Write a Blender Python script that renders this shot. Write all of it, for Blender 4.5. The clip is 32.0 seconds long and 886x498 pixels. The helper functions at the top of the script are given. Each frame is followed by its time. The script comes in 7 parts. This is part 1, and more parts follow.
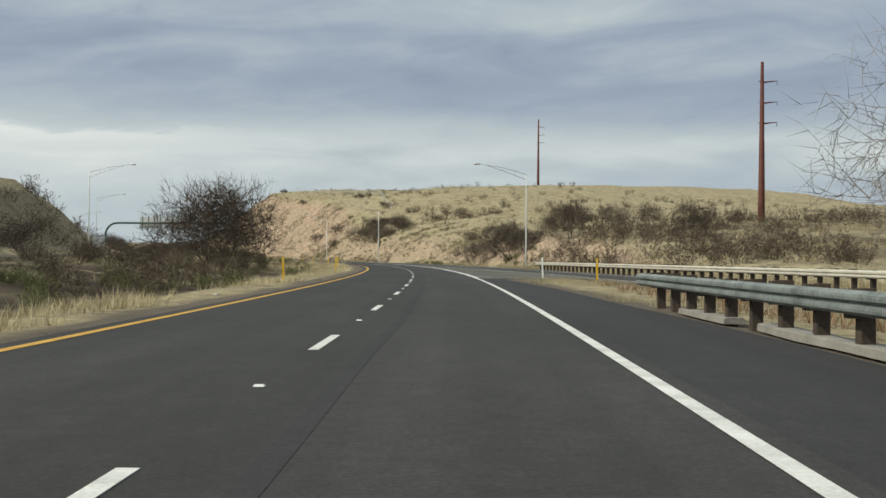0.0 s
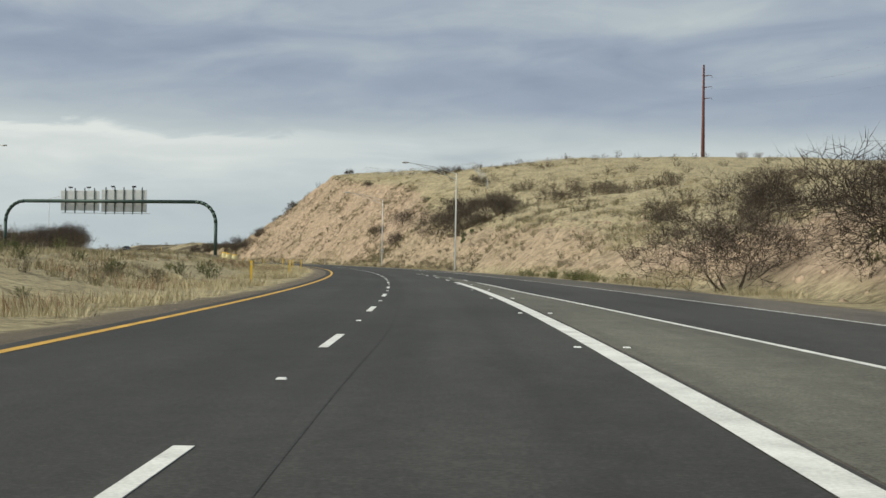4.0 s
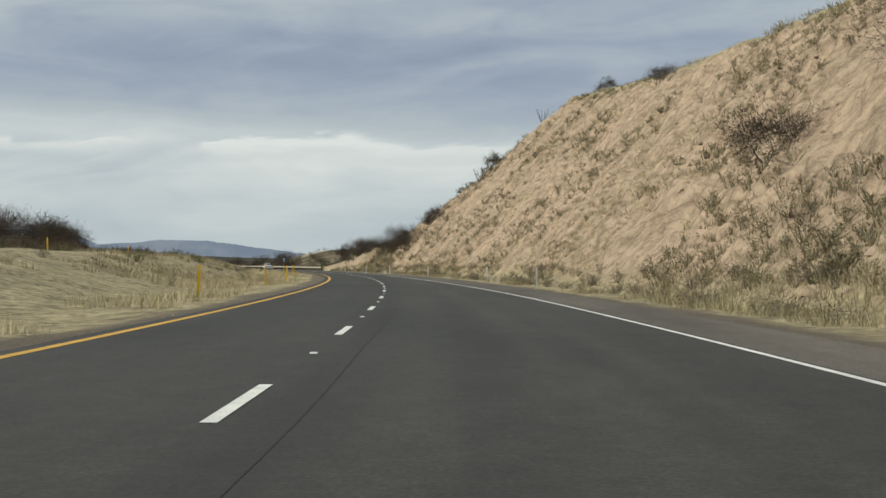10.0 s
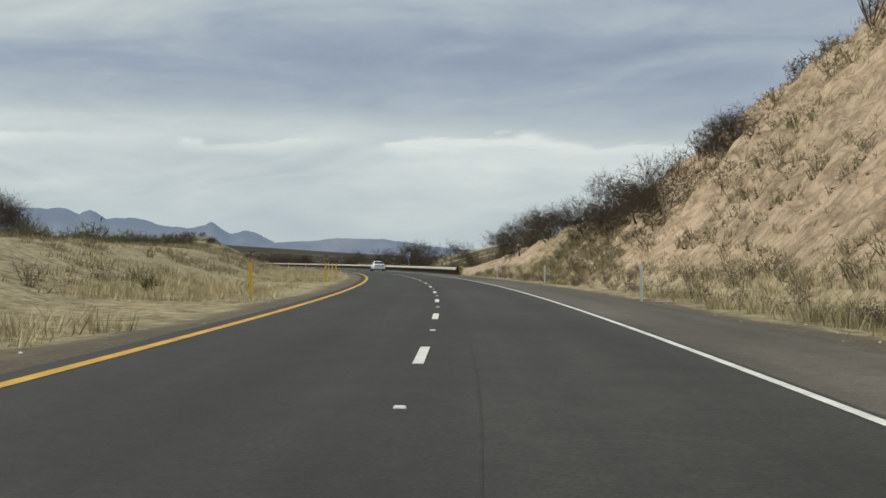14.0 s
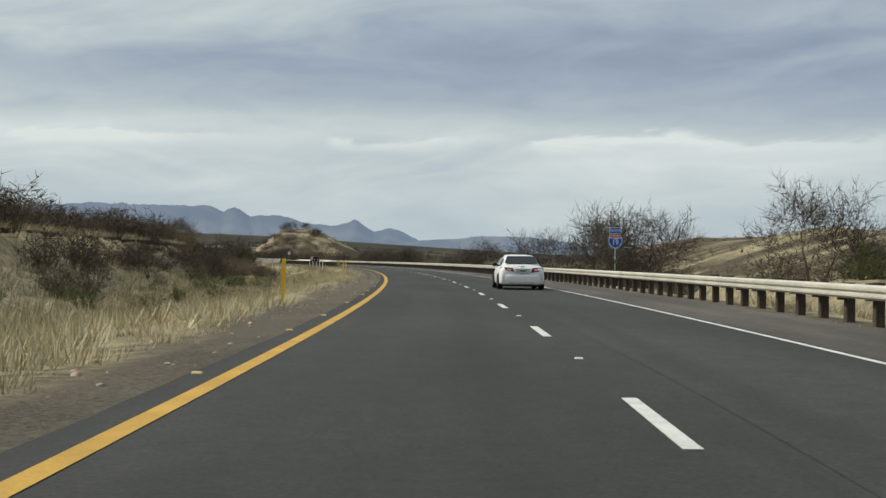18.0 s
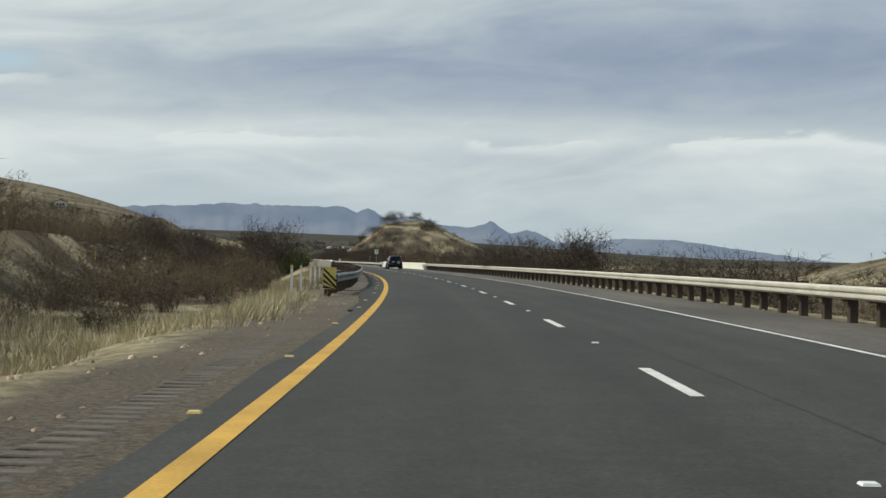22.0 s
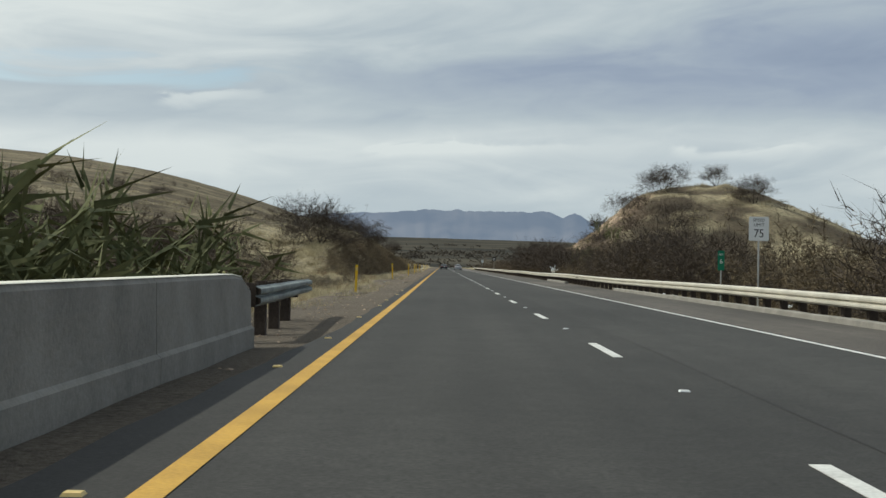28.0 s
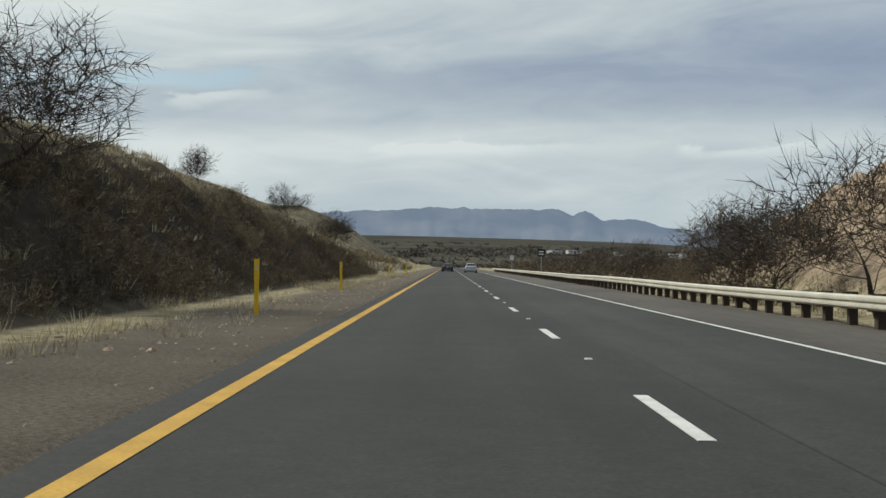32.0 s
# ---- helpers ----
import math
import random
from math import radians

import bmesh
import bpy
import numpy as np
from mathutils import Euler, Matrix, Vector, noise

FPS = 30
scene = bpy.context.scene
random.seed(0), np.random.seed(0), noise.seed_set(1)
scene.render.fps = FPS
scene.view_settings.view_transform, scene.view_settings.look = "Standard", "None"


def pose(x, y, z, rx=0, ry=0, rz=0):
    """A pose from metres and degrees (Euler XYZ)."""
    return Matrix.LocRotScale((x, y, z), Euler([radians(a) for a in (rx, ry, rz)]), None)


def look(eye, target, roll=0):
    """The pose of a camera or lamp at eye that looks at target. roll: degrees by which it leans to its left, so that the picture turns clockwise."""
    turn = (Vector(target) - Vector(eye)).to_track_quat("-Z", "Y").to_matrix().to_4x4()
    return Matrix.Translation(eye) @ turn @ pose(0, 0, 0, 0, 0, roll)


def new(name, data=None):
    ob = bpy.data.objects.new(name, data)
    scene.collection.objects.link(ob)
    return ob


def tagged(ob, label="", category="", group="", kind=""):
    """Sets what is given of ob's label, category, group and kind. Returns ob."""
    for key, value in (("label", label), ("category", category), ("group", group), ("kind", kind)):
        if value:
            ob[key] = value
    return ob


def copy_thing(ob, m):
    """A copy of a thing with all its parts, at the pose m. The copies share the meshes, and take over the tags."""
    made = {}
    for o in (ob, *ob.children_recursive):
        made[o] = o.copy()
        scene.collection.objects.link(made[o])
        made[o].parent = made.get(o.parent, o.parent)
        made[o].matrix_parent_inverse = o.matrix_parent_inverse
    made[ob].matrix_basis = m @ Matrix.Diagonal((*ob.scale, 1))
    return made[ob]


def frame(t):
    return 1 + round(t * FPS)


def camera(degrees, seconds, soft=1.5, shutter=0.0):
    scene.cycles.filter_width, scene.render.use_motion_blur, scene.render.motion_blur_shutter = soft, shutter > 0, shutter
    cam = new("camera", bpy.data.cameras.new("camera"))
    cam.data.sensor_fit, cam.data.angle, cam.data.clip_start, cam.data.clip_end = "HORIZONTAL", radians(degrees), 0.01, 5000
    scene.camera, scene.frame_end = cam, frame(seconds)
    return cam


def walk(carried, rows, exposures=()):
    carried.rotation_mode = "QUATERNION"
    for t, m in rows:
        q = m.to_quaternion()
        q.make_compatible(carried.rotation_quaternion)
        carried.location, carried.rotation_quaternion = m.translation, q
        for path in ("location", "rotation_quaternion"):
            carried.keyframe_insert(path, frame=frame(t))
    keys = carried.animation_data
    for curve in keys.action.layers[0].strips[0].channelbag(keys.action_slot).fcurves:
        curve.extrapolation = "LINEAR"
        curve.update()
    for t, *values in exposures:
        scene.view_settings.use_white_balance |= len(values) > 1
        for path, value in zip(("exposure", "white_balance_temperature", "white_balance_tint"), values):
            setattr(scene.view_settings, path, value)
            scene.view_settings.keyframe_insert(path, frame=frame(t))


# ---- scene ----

# The road is laid out by its curvature; places are given as metres along it (s), metres right of its lane line (o) and height.
BENDS = [-0.02, 0.20, 0.42, 0.64, 0.81, 0.89, 0.89, 0.87, 0.85, 0.86, 0.87, 0.86, 0.85, 0.83, 0.83, 0.87, 0.89, 0.85, 0.79, 0.76, 0.80, 0.87, 0.91, 0.88, 0.75, 0.51, 0.24, 0.03, 0.00]  # curvature in 1/km every 40 m from 40 m behind the start
ROAD_S = np.arange(-400.0, 2600.0, 2.0)
_k = np.interp(ROAD_S, -40 + 40.0 * np.arange(len(BENDS)), BENDS) * 1e-3
_k[ROAD_S < -40] = 0.0
_a = np.concatenate([[0], np.cumsum((_k[1:] + _k[:-1]))])
_a -= _a[200]
_m = (_a[1:] + _a[:-1]) / 2
_x = np.concatenate([[0], np.cumsum(-2 * np.sin(_m))])
_y = np.concatenate([[0], np.cumsum(2 * np.cos(_m))])
ROAD_X, ROAD_Y, ROAD_A = _x - _x[200], _y - _y[200], _a


def heading(s):
    return float(np.interp(s, ROAD_S, ROAD_A))


def place(s, o, z=0.0):
    """World position of a road place."""
    a = np.interp(s, ROAD_S, ROAD_A)
    return Vector((np.interp(s, ROAD_S, ROAD_X) + o * np.cos(a), np.interp(s, ROAD_S, ROAD_Y) + o * np.sin(a), z))


def stand(s, o, z=0.0, turn=0.0, tilt=0.0):
    """Pose at a road place: local y runs along the road, local x to its right; turn in degrees."""
    return Matrix.Translation(place(s, o, z)) @ Matrix.Rotation(heading(s) + radians(turn), 4, "Z") @ Matrix.Rotation(radians(tilt), 4, "Y")


def eye(s, o, off, pitch, roll):
    return (Matrix.Translation(place(s, o, EYE)) @ Matrix.Rotation(heading(s) + radians(off), 4, "Z")
            @ Matrix.Rotation(radians(90 + pitch), 4, "X") @ Matrix.Rotation(radians(roll), 4, "Z"))


EYE = 1.148
# t, metres along the road, metres right of the lane line, heading off the road, pitch, roll (degrees)
CAMERA = [
    (0.0, 0.00, 1.77, 0.76, 0.38, 0.45), (0.5, 18.42, 1.78, 0.81, 0.47, 0.19), (1.0, 36.78, 1.78, 0.80, 0.47, 0.05),
    (1.5, 55.08, 1.78, 0.63, 0.46, 0.02), (2.0, 73.28, 1.77, 0.79, 0.58, 0.08), (2.5, 91.37, 1.72, 0.70, 0.50, 0.60),
    (3.0, 109.39, 1.67, 0.64, 0.48, 0.73), (3.5, 127.38, 1.63, 0.75, 0.53, 0.90), (4.0, 145.39, 1.63, 0.73, 0.52, 0.82),
    (4.5, 163.39, 1.63, 0.72, 0.51, 0.75), (5.0, 181.40, 1.63, 0.71, 0.50, 0.67), (5.5, 199.41, 1.63, 0.70, 0.49, 0.60),
    (6.0, 217.38, 1.65, 0.67, 0.57, 0.50), (6.5, 235.30, 1.69, 0.67, 0.55, 0.50), (7.0, 253.18, 1.73, 0.59, 0.59, 0.45),
    (7.5, 271.07, 1.76, 0.65, 0.58, 0.39), (8.0, 288.97, 1.74, 0.76, 0.63, 0.14), (8.5, 306.86, 1.73, 0.72, 0.65, 0.13),
    (9.0, 324.71, 1.72, 0.61, 0.57, 0.29), (9.5, 342.51, 1.74, 0.59, 0.79, 0.31), (10.0, 360.25, 1.75, 0.62, 0.74, 0.40),
    (10.5, 377.94, 1.71, 0.69, 0.73, 0.56), (11.0, 395.57, 1.62, 0.68, 0.62, 0.72), (11.5, 413.16, 1.52, 0.74, 0.68, 0.42),
    (12.0, 430.73, 1.47, 0.77, 0.60, 0.31), (12.5, 448.28, 1.35, 1.06, 0.65, 0.43), (13.0, 465.85, 1.17, 1.33, 0.62, 0.49),
    (13.5, 483.43, 0.89, 1.53, 0.65, 0.65), (14.0, 501.02, 0.59, 1.57, 0.65, 0.69), (14.5, 518.61, 0.27, 1.45, 0.61, 0.83),
    (15.0, 536.20, -0.03, 1.51, 0.71, 1.15), (15.5, 553.78, -0.32, 1.56, 0.55, 0.98), (16.0, 571.39, -0.56, 1.41, 0.54, 0.92),
    (16.5, 589.01, -0.81, 1.25, 0.53, 0.86), (17.0, 606.62, -1.05, 1.10, 0.51, 0.80), (17.5, 624.23, -1.30, 0.95, 0.50, 0.74),
    (18.0, 641.99, -1.46, 0.98, 0.51, 0.90), (18.5, 659.86, -1.59, 1.03, 0.54, 1.14), (19.0, 677.80, -1.71, 1.00, 0.51, 1.49),
    (19.5, 695.76, -1.88, 0.95, 0.52, 1.36), (20.0, 713.72, -2.05, 1.08, 0.46, 1.34), (20.5, 731.62, -2.20, 0.82, 0.54, 1.37),
    (21.0, 749.46, -2.28, 0.44, 0.58, 1.48), (21.5, 767.18, -2.30, 0.47, 0.48, 1.33), (22.0, 784.84, -2.25, 0.41, 0.53, 1.23),
    (22.5, 802.51, -2.15, 0.17, 0.62, 1.12), (23.0, 820.23, -2.03, 0.24, 0.59, 1.00), (23.5, 838.06, -1.93, 0.29, 0.58, 1.01),
    (24.0, 855.96, -1.84, 0.32, 0.59, 0.98), (24.5, 873.88, -1.80, 0.53, 0.52, 0.94), (25.0, 891.80, -1.80, 0.56, 0.60, 0.92),
    (25.5, 909.70, -1.82, 0.58, 0.70, 0.94), (26.0, 927.58, -1.89, 0.66, 0.63, 0.91), (26.5, 945.45, -1.97, 0.76, 0.65, 0.76),
    (27.0, 963.29, -2.05, 0.61, 0.67, 0.83), (27.5, 981.13, -2.13, 0.47, 0.69, 0.89), (28.0, 998.98, -2.21, 0.33, 0.71, 0.96),
    (28.5, 1016.82, -2.29, 0.18, 0.73, 1.02), (29.0, 1034.62, -2.26, 0.20, 0.70, 0.96), (29.5, 1052.39, -2.15, 0.08, 0.62, 0.95),
    (30.0, 1070.15, -2.03, -0.10, 0.56, 0.92), (30.5, 1087.90, -1.94, 0.02, 0.55, 0.94), (31.0, 1105.68, -1.86, 0.25, 0.61, 0.88),
    (31.5, 1123.48, -1.80, 0.23, 0.58, 0.83), (32.0, 1141.29, -1.74, 0.22, 0.69, 0.81),
]

cam = camera(37.17, 32.0, soft=1.5)
walk(cam, [(t, eye(*row)) for t, *row in CAMERA], [(0.0, -0.08, 6550, 3.5), (8.0, -0.14, 6550, 3.5), (19.0, -0.12, 6400, 3.2), (32.0, -0.16, 6300, 3.2)])

# ---- daylight ----
world = bpy.data.worlds.new("sky")
scene.world = world
world.use_nodes = True
SUN_TURN, SUN_HEIGHT = 112.0, 43.0   # degrees: bearing of the sun (turned left from +y), height


def world_nodes():
    nt = world.node_tree
    nt.nodes.clear()
    N = lambda k: nt.nodes.new(k)
    L = nt.links.new
    out, bg = N("ShaderNodeOutputWorld"), N("ShaderNodeBackground")
    sky = N("ShaderNodeTexSky")
    sky.sky_type, sky.sun_disc = "NISHITA", False
    sky.sun_elevation, sky.sun_rotation = radians(SUN_HEIGHT), radians(-SUN_TURN)
    sky.air_density, sky.dust_density = 1.0, 2.0
    skyc = N("ShaderNodeVectorMath")
    skyc.operation = "SCALE"
    skyc.inputs["Scale"].default_value = 0.125
    L(sky.outputs[0], skyc.inputs[0])
    co = N("ShaderNodeTexCoord")
    sep = N("ShaderNodeSeparateXYZ")
    L(co.outputs["Generated"], sep.inputs[0])
    def math_(op, a, bb):
        n = N("ShaderNodeMath"); n.operation = op
        for i, x in enumerate((a, bb)):
            if isinstance(x, (int, float)):
                n.inputs[i].default_value = x
            else:
                L(x, n.inputs[i])
        return n.outputs[0]

    # bearing (radians, left of +y) and sine of the height over the horizon
    bearing = math_("ARCTAN2", math_("MULTIPLY", sep.outputs[0], -1.0), sep.outputs[1])
    up = math_("MAXIMUM", sep.outputs[2], 0.0)

    def streaks(across, along, detail, rough, dist, seed):
        """Cloud noise drawn out along the horizon, gently sloping."""
        v = N("ShaderNodeCombineXYZ")
        L(math_("MULTIPLY", bearing, across), v.inputs[0])
        L(math_("ADD", math_("MULTIPLY", up, along), math_("MULTIPLY", bearing, across * 0.18)), v.inputs[1])
        v.inputs[2].default_value = seed
        n = N("ShaderNodeTexNoise")
        n.inputs["Scale"].default_value, n.inputs["Detail"].default_value = 1.0, detail
        n.inputs["Roughness"].default_value, n.inputs["Distortion"].default_value = rough, dist
        L(v.outputs[0], n.inputs["Vector"])
        return math_("SUBTRACT", n.outputs[0], 0.5)

    broad = streaks(2.2, 9.0, 3, 0.45, 0.5, 3.1)
    mid = streaks(6.0, 26.0, 5, 0.50, 0.9, 7.7)
    fine = streaks(16.0, 60.0, 4, 0.55, 0.8, 1.3)
    # layers of cloud over the horizon: bright low bank with a crisp upper edge, a darker layer, paler again
    level = math_("ADD", math_("MULTIPLY", up, 4.0), math_("ADD", math_("MULTIPLY", broad, 0.30), math_("MULTIPLY", mid, 0.13)))
    layers = N("ShaderNodeValToRGB")
    steps = ((0.0, 0.60), (0.13, 0.58), (0.22, 0.62), (0.34, 0.80), (0.38, 0.72), (0.44, 0.42), (0.56, 0.22), (0.72, 0.42), (1.0, 0.46))
    e = layers.color_ramp.elements
    while len(e) < len(steps):
        e.new(0.5)
    for q, (pos, val) in zip(e, steps):
        q.position, q.color = pos, (val, val, val, 1)
    L(level, layers.inputs[0])

    def ranged(x, lo, hi, a, bb):
        r = N("ShaderNodeMapRange")
        r.interpolation_type = "SMOOTHSTEP"
        for k, y in (("From Min", lo), ("From Max", hi), ("To Min", a), ("To Max", bb)):
            r.inputs[k].default_value = y
        L(x, r.inputs[0])
        return r.outputs[0]

    # brighter on the side of the sun
    dot = N("ShaderNodeVectorMath"); dot.operation = "DOT_PRODUCT"
    dot.inputs[1].default_value = (-math.sin(radians(SUN_TURN)), math.cos(radians(SUN_TURN)), 0.25)
    L(co.outputs["Generated"], dot.inputs[0])
    sunny = ranged(dot.outputs["Value"], -0.75, 0.75, -0.05, 0.25)
    amount = math_("ADD", math_("MULTIPLY", layers.outputs[0], 0.92), math_("ADD", math_("MULTIPLY", broad, 0.75), math_("ADD", math_("MULTIPLY", mid, 0.62), math_("MULTIPLY", fine, 0.20))))
    # single bright streaks with a crisp upper edge and a ragged tip: bearing of the tip, length, height (degrees), strength
    wob = math_("ADD", math_("MULTIPLY", mid, 0.030), math_("MULTIPLY", fine, 0.020))
    for tip, long_, high, amp in ((27.0, 9.0, 5.62, 0.26), (35.6, 7.0, 5.30, 0.20), (22.5, 14.0, 5.45, 0.18), (49.0, 12.0, 5.3, 0.18), (57.8, 5.5, 7.45, 0.28)):
        along = math_("ADD", math_("MULTIPLY", math_("SUBTRACT", radians(tip), bearing), 1.0 / radians(long_)), math_("MULTIPLY", fine, 0.3))
        drop = math_("ADD", math_("SUBTRACT", math.sin(radians(high)), up), wob)
        strip = math_("MULTIPLY", ranged(drop, -0.0012, 0.0030, 0.0, amp), ranged(drop, 0.003, 0.015, 1.0, 0.0))
        strip = math_("MULTIPLY", strip, math_("MULTIPLY", ranged(along, 0.0, 0.12, 0.0, 1.0), ranged(along, 0.45, 1.1, 1.0, 0.0)))
        amount = math_("ADD", amount, strip)
    amount = math_("ADD", math_("ADD", amount, sunny), math_("MULTIPLY", ranged(bearing, 0.62, 1.0, 0.0, 1.0), ranged(up, 0.105, 0.165, 0.0, 0.34)))
    ramp = N("ShaderNodeValToRGB")
    e = ramp.color_ramp.elements
    e[0].position, e[0].color = 0.0, (0.240, 0.292, 0.415, 1)
    e[1].position, e[1].color = 1.0, (0.80, 0.82, 0.82, 1)
    m = e.new(0.33); m.color = (0.368, 0.420, 0.528, 1)
    m = e.new(0.62); m.color = (0.535, 0.585, 0.635, 1)
    L(amount, ramp.inputs[0])
    # paler towards the horizon
    hz = N("ShaderNodeMix"); hz.data_type = "RGBA"
    hz.inputs["B"].default_value = (0.56, 0.62, 0.66, 1)
    L(ranged(up, 0.0, 0.10, 0.60, 0.0), hz.inputs["Factor"]); L(ramp.outputs[0], hz.inputs["A"])
    # a torn gap of blue between the clouds
    gap_b = math_("MULTIPLY", math_("SUBTRACT", bearing, 1.075), 7.0)
    gap_u = math_("MULTIPLY", math_("SUBTRACT", up, 0.141), 75.0)
    far_off = math_("ADD", math_("ADD", math_("MULTIPLY", gap_b, gap_b), math_("MULTIPLY", gap_u, gap_u)), math_("MULTIPLY", mid, 5.0))
    op = N("ShaderNodeMix"); op.data_type = "RGBA"
    L(ranged(far_off, 0.3, 1.2, 0.95, 0.0), op.inputs["Factor"]); L(hz.outputs["Result"], op.inputs["A"]); L(skyc.outputs[0], op.inputs["B"])
    L(op.outputs["Result"], bg.inputs[0])
    L(bg.outputs[0], out.inputs[0])


world_nodes()
sun = new("sun", bpy.data.lights.new("sun", "SUN"))
sun.data.energy, sun.data.angle, sun.data.color = 3.5, radians(1.5), (1.0, 0.93, 0.82)
_b, _e = radians(SUN_TURN), radians(SUN_HEIGHT)
sun.matrix_world = look((0, 0, 60), (math.sin(_b) * math.cos(_e), -math.cos(_b) * math.cos(_e), 60 - math.sin(_e)))

# ---- materials ----
def mat(name, col, rough=0.8, metal=0.0, var=0.25, scale=4.0, fine=40.0, bump=0.0, bump_scale=60.0, col2=None, random_tint=0.0, spec=0.3, coords="Object", bump_dist=0.02):
    """A surface with mottling at two scales, optional second colour and fine relief."""
    m = bpy.data.materials.new(name)
    m.use_nodes = True
    nt = m.node_tree
    b = nt.nodes["Principled BSDF"]
    b.inputs["Metallic"].default_value, b.inputs["Roughness"].default_value = metal, rough
    b.inputs["Specular IOR Level"].default_value = spec
    L = nt.links.new
    co = nt.nodes.new("ShaderNodeTexCoord").outputs[coords]
    big, small = nt.nodes.new("ShaderNodeTexNoise"), nt.nodes.new("ShaderNodeTexNoise")
    for n, s, d in ((big, scale, 4), (small, fine, 3)):
        n.inputs["Scale"].default_value, n.inputs["Detail"].default_value = s, d
        L(co, n.inputs["Vector"])
    add = nt.nodes.new("ShaderNodeMath")
    add.operation = "MULTIPLY_ADD"
    add.inputs[1].default_value = 0.6
    L(big.outputs[0], add.inputs[0])
    s2 = nt.nodes.new("ShaderNodeMath")
    s2.operation = "MULTIPLY"
    s2.inputs[1].default_value = 0.4
    L(small.outputs[0], s2.inputs[0])
    L(s2.outputs[0], add.inputs[2])
    ramp = nt.nodes.new("ShaderNodeValToRGB")
    c2 = col2 or tuple(min(1, c * (1 + var)) for c in col)
    e = ramp.color_ramp.elements
    e[0].position, e[0].color = 0.36, (*[c * (1 - var) for c in col], 1)
    e[1].position, e[1].color = 0.64, (*c2, 1)
    L(add.outputs[0], ramp.inputs[0])
    out = ramp.outputs[0]
    if random_tint:
        oi = nt.nodes.new("ShaderNodeObjectInfo")
        geo = nt.nodes.new("ShaderNodeNewGeometry")
        sm = nt.nodes.new("ShaderNodeMath")
        sm.operation = "ADD"
        L(oi.outputs["Random"], sm.inputs[0])
        L(geo.outputs["Random Per Island"], sm.inputs[1])
        mr = nt.nodes.new("ShaderNodeMapRange")
        mr.inputs["From Max"].default_value = 2.0
        mr.inputs["To Min"].default_value, mr.inputs["To Max"].default_value = 1 - random_tint, 1 + random_tint
        L(sm.outputs[0], mr.inputs[0])
        vm = nt.nodes.new("ShaderNodeVectorMath")
        vm.operation = "SCALE"
        L(out, vm.inputs[0])
        L(mr.outputs[0], vm.inputs["Scale"])
        out = vm.outputs[0]
    L(out, b.inputs["Base Color"])
    if bump:
        n = nt.nodes.new("ShaderNodeTexNoise")
        n.inputs["Scale"].default_value, n.inputs["Detail"].default_value = bump_scale, 4
        L(co, n.inputs["Vector"])
        bp = nt.nodes.new("ShaderNodeBump")
        bp.inputs["Strength"].default_value, bp.inputs["Distance"].default_value = bump, bump_dist
        L(n.outputs[0], bp.inputs["Height"])
        L(bp.outputs[0], b.inputs["Normal"])
    return m


M = {}
M["line_white"] = mat("line_white", (0.60, 0.60, 0.57), 0.75, var=0.22, scale=1.6, fine=30, bump=0.3, bump_scale=80)
M["line_yellow"] = mat("line_yellow", (0.50, 0.295, 0.055), 0.75, var=0.2, scale=1.3, fine=30, bump=0.3, bump_scale=80)
M["marker_white"] = mat("marker_white", (0.72, 0.72, 0.70), 0.4, var=0.1)
M["marker_yellow"] = mat("marker_yellow", (0.66, 0.50, 0.20), 0.5, var=0.15)
M["steel"] = mat("galvanised_steel", (0.165, 0.19, 0.18), 0.55, 0.25, var=0.3, scale=1.2, fine=12, col2=(0.28, 0.31, 0.295))
M["steel_cream"] = mat("weathered_pale_steel", (0.56, 0.53, 0.45), 0.5, 0.15, var=0.16, scale=1.0, fine=14)
M["steel_pale"] = mat("pale_galvanised_steel", (0.50, 0.53, 0.50), 0.5, 0.3, var=0.15, scale=1.5, fine=12)
M["concrete_old"] = mat("old_tan_concrete", (0.125, 0.110, 0.088), 0.92, var=0.35, scale=1.6, fine=22, bump=0.5, bump_scale=30, random_tint=0.15, coords="Object")
M["pole_grey"] = mat("pole_grey", (0.50, 0.51, 0.50), 0.45, 0.5, var=0.1, scale=2, fine=20)
M["wood_post"] = mat("weathered_wood_post", (0.058, 0.044, 0.034), 0.9, var=0.4, scale=3, fine=30, bump=0.4, bump_scale=30, random_tint=0.3)
M["post_yellow"] = mat("delineator_yellow", (0.80, 0.50, 0.02), 0.55, var=0.08, scale=3)
M["post_white"] = mat("delineator_white", (0.74, 0.75, 0.72), 0.55, var=0.06, scale=3)
M["concrete"] = mat("concrete", (0.235, 0.222, 0.195), 0.85, var=0.22, scale=1.2, fine=18, bump=0.25, bump_scale=40)
M["concrete_white"] = mat("painted_concrete", (0.74, 0.72, 0.62), 0.75, var=0.1, scale=1.1, fine=9, bump=0.12, bump_scale=30)
M["corten"] = mat("rust_brown_steel", (0.105, 0.038, 0.028), 0.65, 0.3, var=0.25, scale=0.7, fine=8)
M["gantry_green"] = mat("gantry_green_steel", (0.055, 0.085, 0.075), 0.5, 0.3, var=0.15, scale=1.5)
M["sign_back"] = mat("sign_back_aluminium", (0.60, 0.62, 0.62), 0.5, 0.4, var=0.1, scale=1.5)
M["sign_white"] = mat("sign_white", (0.76, 0.77, 0.76), 0.45, var=0.05)
M["sign_blue"] = mat("sign_blue", (0.012, 0.10, 0.42), 0.4, var=0.06)
M["sign_red"] = mat("sign_red", (0.45, 0.025, 0.03), 0.4, var=0.06)
M["sign_green"] = mat("sign_green", (0.01, 0.17, 0.09), 0.45, var=0.08)
